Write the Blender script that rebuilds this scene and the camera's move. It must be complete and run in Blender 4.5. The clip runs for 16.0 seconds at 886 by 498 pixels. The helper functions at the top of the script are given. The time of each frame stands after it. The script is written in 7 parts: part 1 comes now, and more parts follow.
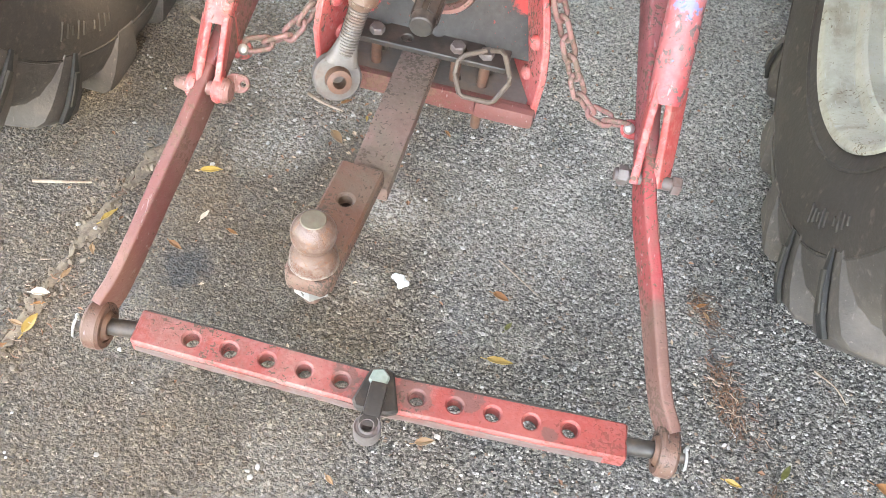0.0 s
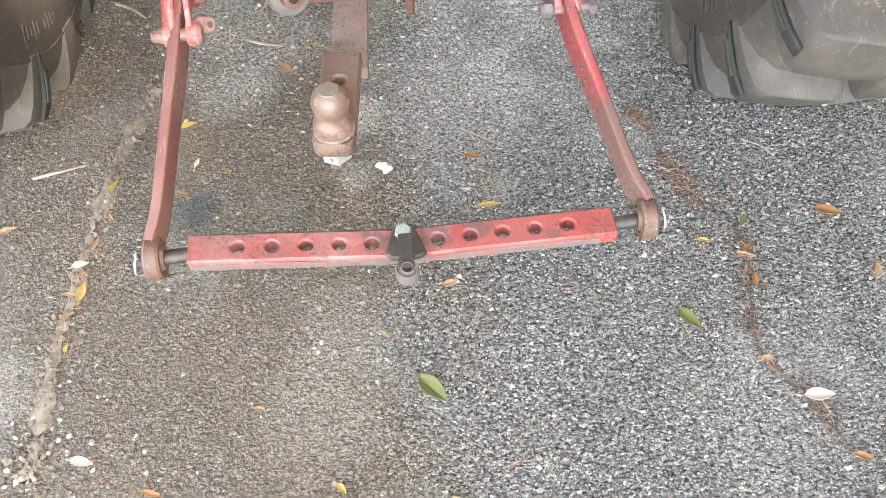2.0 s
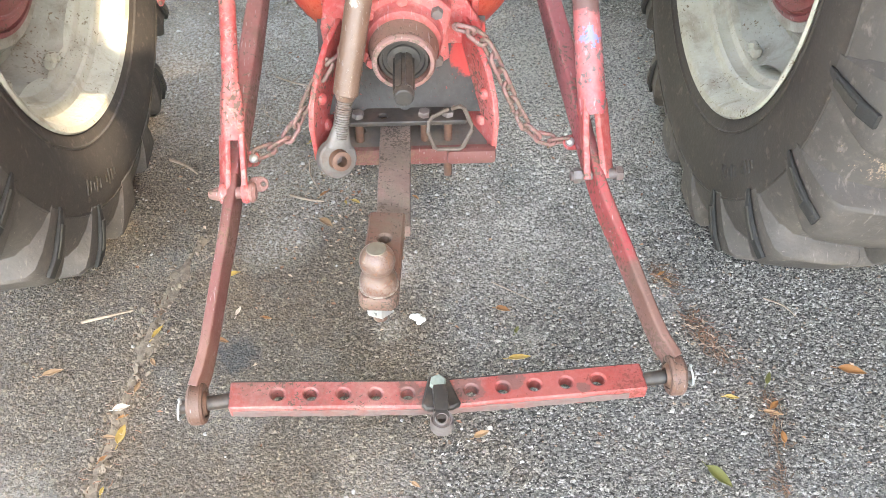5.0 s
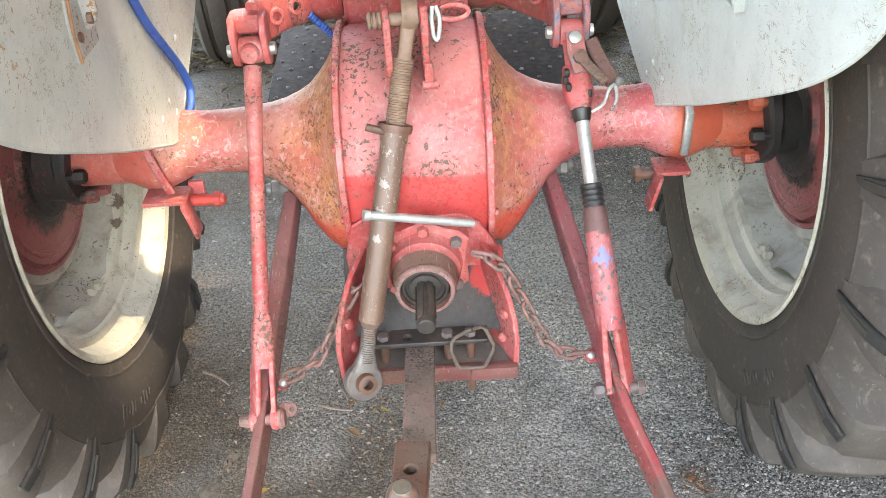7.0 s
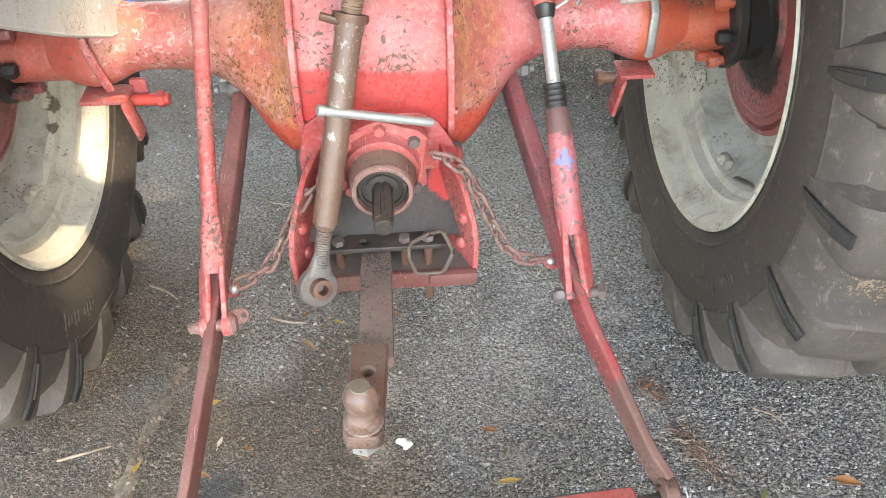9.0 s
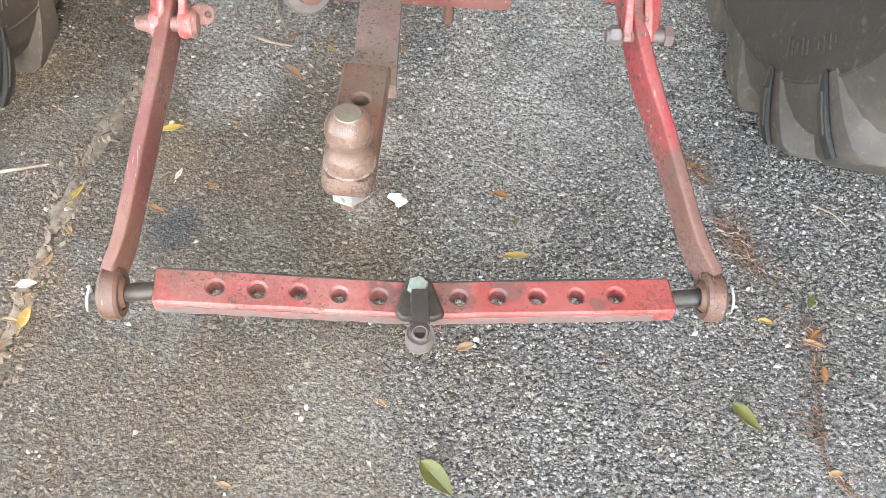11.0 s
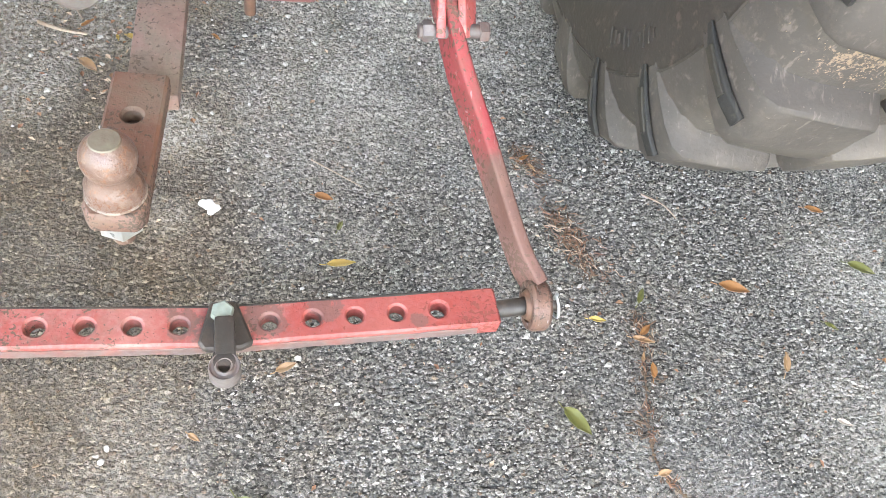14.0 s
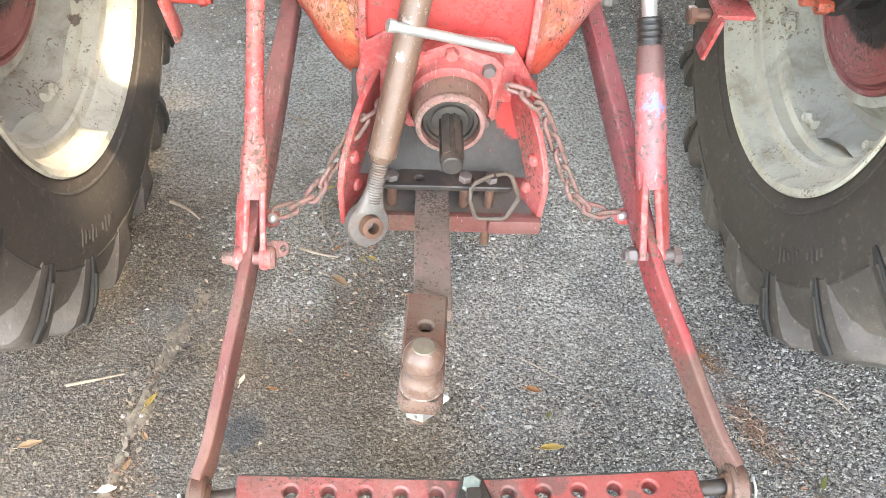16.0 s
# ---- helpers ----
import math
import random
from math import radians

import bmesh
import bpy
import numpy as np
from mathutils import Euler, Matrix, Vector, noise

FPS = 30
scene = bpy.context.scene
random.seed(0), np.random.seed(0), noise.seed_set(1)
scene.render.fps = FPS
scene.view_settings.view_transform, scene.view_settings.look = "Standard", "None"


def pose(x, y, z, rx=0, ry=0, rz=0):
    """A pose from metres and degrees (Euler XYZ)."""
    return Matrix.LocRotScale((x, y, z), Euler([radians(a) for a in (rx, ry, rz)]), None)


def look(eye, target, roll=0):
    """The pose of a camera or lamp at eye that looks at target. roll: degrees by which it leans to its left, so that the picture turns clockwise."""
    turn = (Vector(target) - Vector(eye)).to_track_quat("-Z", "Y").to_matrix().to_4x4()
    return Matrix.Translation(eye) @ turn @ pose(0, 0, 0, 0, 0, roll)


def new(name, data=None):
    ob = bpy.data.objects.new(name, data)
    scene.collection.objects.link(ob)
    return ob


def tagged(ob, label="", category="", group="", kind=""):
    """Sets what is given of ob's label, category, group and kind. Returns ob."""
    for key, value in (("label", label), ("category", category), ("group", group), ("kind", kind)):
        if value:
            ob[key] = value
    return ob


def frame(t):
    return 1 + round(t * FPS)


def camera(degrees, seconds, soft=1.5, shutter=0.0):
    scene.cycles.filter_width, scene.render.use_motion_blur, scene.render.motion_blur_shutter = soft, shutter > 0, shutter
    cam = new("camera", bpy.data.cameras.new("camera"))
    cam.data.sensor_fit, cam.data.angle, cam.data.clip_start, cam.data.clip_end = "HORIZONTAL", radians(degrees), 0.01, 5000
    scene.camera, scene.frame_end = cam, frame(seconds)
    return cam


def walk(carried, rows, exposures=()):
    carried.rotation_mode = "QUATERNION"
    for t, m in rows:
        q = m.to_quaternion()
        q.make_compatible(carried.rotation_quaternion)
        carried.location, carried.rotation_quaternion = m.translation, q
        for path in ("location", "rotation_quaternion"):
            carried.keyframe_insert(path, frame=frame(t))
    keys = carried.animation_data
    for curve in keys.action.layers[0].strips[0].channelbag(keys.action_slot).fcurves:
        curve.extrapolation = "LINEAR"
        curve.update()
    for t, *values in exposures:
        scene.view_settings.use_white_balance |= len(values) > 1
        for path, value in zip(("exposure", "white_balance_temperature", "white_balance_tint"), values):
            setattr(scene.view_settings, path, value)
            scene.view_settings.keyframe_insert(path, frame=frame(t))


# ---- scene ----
cam = camera(55.3, 16.0, soft=0.7)
PATH = [
    (0, (0.099, 0.18, 1.16), (0.028, 1.333, -0.473), 9.1),
    (0.5, (0.046, 0.089, 1.16), (0.111, 1.227, -0.483), 7.2),
    (1, (-0.029, -0.045, 1.203), (0.184, 1.029, -0.47), 4.3),
    (1.5, (-0.046, -0.069, 1.247), (0.088, 0.992, -0.443), -0.1),
    (2, (-0.002, -0.07, 1.229), (0.113, 1.018, -0.445), -0.1),
    (2.5, (0.075, -0.046, 1.209), (0.345, 1.109, -0.402), 6.1),
    (3, (0.072, -0.045, 1.204), (0.417, 1.123, -0.382), 8.2),
    (3.5, (0.030, -0.065, 1.217), (0.387, 1.109, -0.362), 7.7),
    (4, (-0.024, -0.083, 1.241), (0.219, 1.135, -0.327), 4.4),
    (4.2, (-0.035, -0.091, 1.248), (0.151, 1.153, -0.307), 2.6),
    (6.3, (-0.033, -0.08, 1.355), (0.035, 1.466, 0.088), -1.7),
    (6.5, (-0.026, -0.074, 1.367), (0.031, 1.495, 0.128), -2.3),
    (7, (-0.016, -0.052, 1.386), (0.042, 1.558, 0.202), -3.7),
    (7.5, (-0.005, -0.038, 1.416), (0.071, 1.604, 0.277), -4.4),
    (8, (-0.006, -0.032, 1.439), (0.090, 1.634, 0.338), -4.5),
    (8.5, (-0.011, -0.035, 1.392), (0.110, 1.637, 0.301), -4.1),
    (9, (-0.030, -0.048, 1.315), (0.130, 1.457, 0.007), -1.0),
    (9.5, (-0.059, -0.062, 1.218), (0.110, 1.235, -0.294), 4.1),
    (9.7, (-0.069, -0.057, 1.196), (0.089, 1.209, -0.345), 4.4),
    (11.8, (0.041, 0.213, 1.031), (0.208, 1.25, -0.671), 8.3),
    (12, (0.067, 0.224, 1.026), (0.283, 1.25, -0.677), 10.0),
    (12.5, (0.121, 0.238, 1.019), (0.461, 1.234, -0.681), 14.1),
    (13, (0.137, 0.245, 1.016), (0.570, 1.218, -0.677), 17.3),
    (13.5, (0.103, 0.23, 1.031), (0.567, 1.199, -0.656), 18.4),
    (14, (0.050, 0.203, 1.056), (0.491, 1.198, -0.621), 17.8),
    (14.5, (-0.005, 0.16, 1.087), (0.344, 1.225, -0.57), 14.5),
    (15, (-0.055, 0.117, 1.124), (0.183, 1.255, -0.503), 10.7),
    (15.5, (-0.099, 0.081, 1.177), (0.090, 1.286, -0.408), 9.1),
    (16, (-0.121, 0.079, 1.237), (0.044, 1.467, -0.193), 4.3),
]
LIGHT = ((0, 4.97), (4.2, 4.97), (6.5, 4.66), (7, 4.52), (8, 4.30), (8.6, 4.25), (9, 4.52), (9.5, 4.82), (12, 4.96), (14.5, 5.0), (16, 5.05))
walk(cam, [(t, look(eye, target, roll)) for t, eye, target, roll in PATH], [(t, e, 8500 if 6 < t < 8.3 else 8700, 10) for t, e in LIGHT])

# ---- world and light ----
world = bpy.data.worlds.new("sky")
scene.world = world
world.use_nodes = True
wn = world.node_tree
sky = wn.nodes.new("ShaderNodeTexSky")
sky.sky_type = "NISHITA"
sky.sun_disc = False
SUN_EL, SUN_AZ = 62.0, 105.0
sky.sun_elevation, sky.sun_rotation = radians(SUN_EL), radians(SUN_AZ)
sky.air_density, sky.dust_density, sky.ozone_density = 1.0, 2.5, 0.5
wn.links.new(sky.outputs[0], wn.nodes["Background"].inputs[0])
wn.nodes["Background"].inputs[1].default_value = 0.15
sun = new("sun", bpy.data.lights.new("sun", "SUN"))
sun.data.energy, sun.data.angle, sun.data.color = 0.43, radians(2.0), (1.0, 0.95, 0.87)
sun.matrix_world = look((3.0 * math.sin(radians(SUN_AZ)), 1 + 3.0 * math.cos(radians(SUN_AZ)), 0.5 + 3.0 * math.tan(radians(SUN_EL))), (0, 1, 0.5))

# ---- materials ----


class Nodes:
    """Short hand for a node material."""

    def __init__(self, name, old=None):
        self.m = old or bpy.data.materials.new(name)
        self.m.use_nodes = True
        self.t = self.m.node_tree
        self.b = self.t.nodes["Principled BSDF"]
        self.co = self.t.nodes.new("ShaderNodeTexCoord").outputs["Object"]

    def put(self, kind, ins=(), operation="", feature="", mixing="", smooth=False):
        n = self.t.nodes.new(kind)
        if operation:
            n.operation = operation
        if feature:
            n.feature = feature
        if mixing:
            n.data_type, n.blend_type = "RGBA", mixing
        if smooth:
            n.interpolation_type = "SMOOTHSTEP"
        for key, value in dict(ins).items():
            s = n.inputs[key]
            if hasattr(value, "links"):
                self.t.links.new(value, s)
            else:
                s.default_value = value
        return n

    def noise(self, scale, detail=3.0, rough=0.55, co=None, distort=0.0):
        return self.put("ShaderNodeTexNoise", {"Vector": co or self.co, "Scale": scale, "Detail": detail, "Roughness": rough, "Distortion": distort}).outputs["Fac"]

    def voronoi(self, scale, out="Distance", feature="F1", co=None):
        return self.put("ShaderNodeTexVoronoi", {"Vector": co or self.co, "Scale": scale}, feature=feature).outputs[out]

    def step(self, value, lo, hi, a=0.0, b=1.0):
        return self.put("ShaderNodeMapRange", {"Value": value, "From Min": lo, "From Max": hi, "To Min": a, "To Max": b}, smooth=True).outputs[0]

    def math(self, op, a, b=0.0):
        return self.put("ShaderNodeMath", {0: a, 1: b}, operation=op).outputs[0]

    def mix(self, fac, a, b, blend="MIX"):
        n = self.put("ShaderNodeMix", {"Factor": fac}, mixing=blend)
        for i, v in ((6, a), (7, b)):
            if hasattr(v, "links"):
                self.t.links.new(v, n.inputs[i])
            else:
                n.inputs[i].default_value = (*v, 1)
        return n.outputs[2]

    def bump(self, height, strength=0.3, distance=0.002, normal=None):
        n = self.put("ShaderNodeBump", {"Height": height, "Strength": strength, "Distance": distance})
        if normal:
            self.t.links.new(normal, n.inputs["Normal"])
        return n.outputs[0]

    def done(self, color, rough=0.6, metal=0.0, normal=None, spec=0.5):
        for key, v in (("Base Color", color), ("Roughness", rough), ("Metallic", metal), ("Specular IOR Level", spec)):
            if hasattr(v, "links"):
                self.t.links.new(v, self.b.inputs[key])
            else:
                self.b.inputs[key].default_value = (*v, 1) if isinstance(v, tuple) else v
        if normal:
            self.t.links.new(normal, self.b.inputs["Normal"])
        return self.m


def paint(name, base, faded, chip=(0.10, 0.06, 0.045), amount=0.4, scale=1.0, rough=0.5, dirt=(0.10, 0.065, 0.045), dirty=0.4, scratch=0.5, rust=None, bleach=0.12):
    """Old enamel: faded in patches, chipped to rust in flecks and flakes, scratched, with a film of dirt."""
    n = Nodes(name)
    fade = n.step(n.noise(6 * scale, 5, 0.6), 0.36, 0.66)
    col = n.mix(fade, base, faded)
    col = n.mix(n.step(n.noise(120 * scale, 3), 0.35, 0.8, 0.0, 0.35), col, tuple(0.75 * c + bleach for c in faded))
    film = n.math("MULTIPLY", n.step(n.noise(11 * scale, 7, 0.7, distort=0.6), 0.45, 0.72), dirty)
    col = n.mix(film, col, dirt)
    if rust:
        # orange rust run down from the joint
        x = n.math("ABSOLUTE", n.put("ShaderNodeSeparateXYZ", {0: n.co}).outputs[0])
        x = n.math("ADD", x, n.math("MULTIPLY", n.math("SUBTRACT", n.noise(13, 5, 0.65), 0.5), 0.22))
        tint = n.mix(n.step(n.noise(40, 5, 0.75), 0.3, 0.7), (0.24, 0.072, 0.025), (0.58, 0.27, 0.105))
        col = n.mix(n.math("MULTIPLY", n.step(x, rust[1], rust[0]), n.step(n.noise(22, 5, 0.7), 0.35, 0.6, 0.25, 0.85)), col, tint)
    where = n.step(n.noise(7 * scale, 3), 0.35, 0.68, -0.12, 0.07)
    flakes = n.math("ADD", n.noise(145 * scale, 4, 0.55, distort=0.6), where)
    chips = n.step(flakes, 1.03 - amount - 0.025, 1.03 - amount)
    flecks = n.step(n.noise(230 * scale, 3, 0.6), 0.665, 0.695)
    chips = n.math("MAXIMUM", chips, n.math("MULTIPLY", flecks, 0.8))
    lines = n.put("ShaderNodeMapping", {"Vector": n.co, "Scale": (1.0, 0.12, 0.3), "Rotation": (0.4, 0.3, 0.8)}).outputs[0]
    scr = n.math("MULTIPLY", n.step(n.noise(260 * scale, 2, 0.5, co=lines), 0.66, 0.7), scratch)
    col = n.mix(scr, col, tuple(min(0.6, 0.5 * c + 0.2) for c in faded))
    col = n.mix(chips, col, n.mix(n.noise(160 * scale, 2), tuple(0.6 * c for c in chip), tuple(1.8 * c for c in chip)))
    h = n.math("SUBTRACT", n.math("MULTIPLY", n.noise(240 * scale, 3), 0.45), chips)
    h = n.math("ADD", h, n.math("MULTIPLY", n.noise(25 * scale, 3), 0.8))
    return n.done(col, n.math("ADD", n.math("MULTIPLY", n.math("MAXIMUM", chips, film), 0.3), rough), normal=n.bump(h, 0.6, 0.0018))


def metal(name, base, stain, rough=0.5, metallic=0.6, scale=1.0, amount=0.5):
    n = Nodes(name)
    mask = n.step(n.noise(24 * scale, 5, 0.65), 0.62 - 0.4 * amount, 0.9 - 0.4 * amount)
    col = n.mix(mask, base, stain)
    col = n.mix(n.math("MULTIPLY", n.noise(150 * scale, 2), 0.5), col, tuple(0.5 * c for c in stain))
    met = n.math("MULTIPLY", n.math("SUBTRACT", 1.0, mask), metallic)
    return n.done(col, n.step(n.noise(60 * scale, 3), 0.2, 0.8, rough - 0.1, rough + 0.2), met, n.bump(n.noise(200 * scale, 3), 0.35, 0.001))


RED = paint("faded_red_enamel", (0.35, 0.038, 0.036), (0.42, 0.092, 0.085), amount=0.42)
PINK = paint("pink_bleached_enamel", (0.37, 0.036, 0.034), (0.45, 0.15, 0.135), amount=0.45)
BELL = paint("rust_run_enamel", (0.40, 0.052, 0.056), (0.46, 0.15, 0.14), amount=0.43, rust=(0.13, 0.25))
RUSTY = paint("rust_stained_enamel", (0.42, 0.08, 0.072), (0.48, 0.21, 0.165), chip=(0.17, 0.07, 0.03), amount=0.43, dirt=(0.30, 0.12, 0.035), dirty=0.45, rust=(0.13, 0.28))
ORANGE = paint("orange_red_enamel", (0.42, 0.06, 0.025), (0.43, 0.095, 0.045), amount=0.40)
SALMON = paint("salmon_red_enamel", (0.40, 0.066, 0.045), (0.43, 0.125, 0.092), amount=0.38)
GREASE = paint("greasy_hub_black", (0.010, 0.0095, 0.009), (0.017, 0.015, 0.014), chip=(0.12, 0.02, 0.016), amount=0.36, dirt=(0.03, 0.022, 0.018), dirty=0.4, rough=0.6, scratch=0.0, bleach=0.01)
HUBRED = paint("dull_hub_red", (0.21, 0.04, 0.04), (0.25, 0.07, 0.065), amount=0.42, bleach=0.03)
LINK = paint("link_arm_red", (0.13, 0.036, 0.032), (0.16, 0.064, 0.055), chip=(0.12, 0.065, 0.048), amount=0.47, dirt=(0.13, 0.075, 0.055), dirty=0.75, bleach=0.03)
WORN = paint("worn_link_arm", (0.135, 0.052, 0.036), (0.16, 0.075, 0.055), chip=(0.09, 0.055, 0.04), amount=0.5, dirt=(0.12, 0.075, 0.055), dirty=0.9, bleach=0.03)
BARE = paint("tan_worn_edge", (0.19, 0.145, 0.115), (0.22, 0.175, 0.145), chip=(0.12, 0.08, 0.06), amount=0.45, dirt=(0.15, 0.11, 0.085), dirty=0.6, bleach=0.07)
ENDRUST = paint("rusted_link_end", (0.10, 0.045, 0.030), (0.13, 0.066, 0.047), chip=(0.06, 0.04, 0.03), amount=0.48, dirt=(0.10, 0.062, 0.045), dirty=0.7, bleach=0.03)
BAR = paint("drawbar_red", (0.25, 0.042, 0.035), (0.29, 0.10, 0.084), chip=(0.09, 0.055, 0.042), amount=0.42, rough=0.58, scratch=0.12, dirt=(0.16, 0.095, 0.075), dirty=0.7, scale=1.1)
SCARLET = paint("bright_scarlet_enamel", (0.33, 0.022, 0.028), (0.40, 0.07, 0.065), chip=(0.13, 0.07, 0.05), amount=0.40, dirt=(0.14, 0.08, 0.06), dirty=0.55, bleach=0.03)
DRUM = paint("sun_bleached_enamel", (0.40, 0.058, 0.056), (0.47, 0.15, 0.135), amount=0.445, scale=0.85)


def mottle(m, k, pale=(0.50, 0.30, 0.26), rust=(0.26, 0.10, 0.04), fine=60):
    """Flaked and rubbed spots, lighter and rustier than the coat."""
    n = Nodes("", m)
    shift = n.put("ShaderNodeMapping", {"Vector": n.co, "Location": (3.0, 1.0, 2.0)}).outputs[0]
    col = n.mix(n.step(n.noise(fine, 5, 0.65, distort=0.8), 0.55, 0.62, 0.0, k), base_of(n), pale)
    col = n.mix(n.step(n.noise(1.3 * fine, 5, 0.65, co=shift, distort=0.6), 0.57, 0.63, 0.0, k), col, rust)
    n.t.links.new(col, n.b.inputs["Base Color"])


def base_of(n):
    return n.b.inputs["Base Color"].links[0].from_socket


def blotch(m, centre, r, colour, ragged=0.8, fine=60, k=0.9):
    """A worn or overpainted patch of another colour, with a broken edge."""
    n = Nodes("", m)
    far = n.put("ShaderNodeVectorMath", {0: n.co, 1: centre}, operation="DISTANCE").outputs["Value"]
    far = n.math("ADD", far, n.math("MULTIPLY", n.math("SUBTRACT", n.noise(fine, 6, 0.7), 0.5), 2.0 * ragged * r))
    n.t.links.new(n.mix(n.math("MULTIPLY", n.step(far, r, 0.8 * r), k), base_of(n), colour), n.b.inputs["Base Color"])


def second_colour(m, axis, lo, hi, a, b, wave=0.05, fine=9):
    """A second colour on one part of a casting, with a wandering border across an axis."""
    n = Nodes("", m)
    x = n.put("ShaderNodeSeparateXYZ", {0: n.co}).outputs[axis]
    x = n.math("ADD", n.math("ABSOLUTE", x), n.math("MULTIPLY", n.math("SUBTRACT", n.noise(fine, 5, 0.6), 0.5), wave))
    old = base_of(n)
    new_coat = n.mix(n.step(n.noise(14, 5, 0.6), 0.35, 0.7), a, b)
    new_coat = n.mix(n.step(n.noise(90, 4, 0.6), 0.62, 0.66, 0.0, 0.8), new_coat, (0.13, 0.075, 0.055))
    n.t.links.new(n.mix(n.step(x, lo, hi, 0.0, 0.85), old, new_coat), n.b.inputs["Base Color"])


LINK_EAST = paint("worn_scarlet_link", (0.235, 0.016, 0.022), (0.27, 0.042, 0.044), chip=(0.10, 0.055, 0.04), amount=0.44, rough=0.62, dirt=(0.14, 0.08, 0.06), dirty=0.6, bleach=0.03)
WINE = paint("wine_red_enamel", (0.25, 0.040, 0.048), (0.30, 0.095, 0.098), chip=(0.11, 0.07, 0.055), amount=0.43, dirt=(0.15, 0.085, 0.07), dirty=0.7, bleach=0.05)
DULLRED = paint("brown_red_enamel", (0.17, 0.046, 0.043), (0.21, 0.085, 0.078), chip=(0.11, 0.07, 0.055), amount=0.45, dirt=(0.13, 0.08, 0.06), dirty=0.75, bleach=0.05)
blotch(BAR, (0.22, 0.655, 0.15), 0.15, (0.25, 0.03, 0.024), 0.5, 22, 0.55)
for x, y, r in ((0.06, 0.66, 0.028), (0.13, 0.665, 0.022), (-0.03, 0.66, 0.022), (0.005, 0.65, 0.03), (-0.30, 0.66, 0.012), (0.245, 0.64, 0.012)):
    blotch(BAR, (x, y, 0.15), r, (0.10, 0.06, 0.05), 1.3, 55, 0.65)
second_colour(LINK_EAST, 1, 0.85, 0.79, (0.088, 0.052, 0.038), (0.12, 0.07, 0.054), 0.12, 22)
second_colour(LINK, 1, 0.765, 0.715, (0.13, 0.058, 0.042), (0.165, 0.082, 0.062), 0.08, 22)


for x in (-0.715, 0.715):
    blotch(HUBRED, (x, 1.345, 0.585), 0.115, (0.012, 0.011, 0.010), 0.45, 26, 0.96)


def crackle(m):
    """Fine brown cracks and rust freckles over an enamel."""
    n = Nodes("", m)
    wob = n.put("ShaderNodeTexNoise", {"Vector": n.co, "Scale": 18.0, "Detail": 4.0}).outputs["Color"]
    co = n.put("ShaderNodeVectorMath", {0: n.co, 1: n.put("ShaderNodeVectorMath", {0: wob, 3: 0.05}, operation="SCALE").outputs[0]}, operation="ADD").outputs[0]
    co = n.put("ShaderNodeMapping", {"Vector": co, "Scale": (1.0, 0.6, 2.6)}).outputs[0]
    lines = n.math("MINIMUM", n.voronoi(42, "Distance", "DISTANCE_TO_EDGE", co), n.voronoi(85, "Distance", "DISTANCE_TO_EDGE", co))
    mask = n.math("MULTIPLY", n.step(lines, 0.030, 0.012), n.math("MULTIPLY", n.step(n.noise(4.5, 4, 0.6), 0.42, 0.58), n.step(n.noise(75, 2), 0.48, 0.56)))
    old = n.b.inputs["Base Color"].links[0].from_socket
    n.t.links.new(n.mix(n.math("MULTIPLY", mask, 0.9), old, (0.20, 0.15, 0.10)), n.b.inputs["Base Color"])


mottle(RUSTY, 0.75)
mottle(BELL, 0.4)
mottle(DRUM, 0.22, rust=(0.30, 0.10, 0.06))
mottle(PINK, 0.3)
mottle(RED, 0.18)
second_colour(DRUM, 2, 0.665, 0.655, (0.42, 0.026, 0.024), (0.46, 0.05, 0.045))
second_colour(BELL, 2, 0.56, 0.53, (0.44, 0.028, 0.02), (0.44, 0.06, 0.03))
second_colour(BELL, 0, 0.455, 0.475, (0.43, 0.062, 0.022), (0.44, 0.095, 0.045), 0.06, 16)
second_colour(RUSTY, 2, 0.57, 0.54, (0.44, 0.028, 0.02), (0.44, 0.06, 0.03))
second_colour(RUSTY, 0, 0.475, 0.50, (0.38, 0.055, 0.038), (0.43, 0.10, 0.07), 0.06, 16)
FENDER = paint("crackled_grey_enamel", (0.375, 0.40, 0.37), (0.455, 0.48, 0.44), chip=(0.30, 0.2, 0.11), amount=0.34, dirt=(0.33, 0.325, 0.27), dirty=0.45, rough=0.35, scratch=0.2)
crackle(FENDER)
RUSTEDGE = metal("orange_rust_edge", (0.36, 0.17, 0.08), (0.22, 0.12, 0.065), 0.8, 0.0)
STRAP = paint("rusty_strap", (0.27, 0.265, 0.25), (0.35, 0.345, 0.325), chip=(0.22, 0.11, 0.045), amount=0.44, dirt=(0.32, 0.2, 0.1), dirty=0.7)
RIM = paint("rim_grey_enamel", (0.37, 0.345, 0.27), (0.455, 0.425, 0.34), chip=(0.16, 0.125, 0.085), amount=0.36, dirt=(0.23, 0.195, 0.14), dirty=0.8)
DISC = paint("disc_grey_enamel", (0.27, 0.255, 0.21), (0.345, 0.325, 0.27), chip=(0.14, 0.10, 0.065), amount=0.37, dirt=(0.19, 0.16, 0.12), dirty=0.8)
RUST_AND_SHADE = (0.085, 0.055, 0.035)
for coat in (RIM, DISC):
    # rust spots; the last one paints in a rim lug's shadow
    for spot, r in (((-0.69, 1.57, 0.386), 0.02), ((-0.69, 1.53, 0.352), 0.016), ((-0.69, 1.40, 0.329), 0.012), ((-0.69, 1.235, 0.345), 0.012)):
        blotch(coat, spot, r, RUST_AND_SHADE, 1.0, 50)
STEEL = metal("greased_steel", (0.22, 0.21, 0.2), (0.10, 0.08, 0.065), 0.45, 0.5)
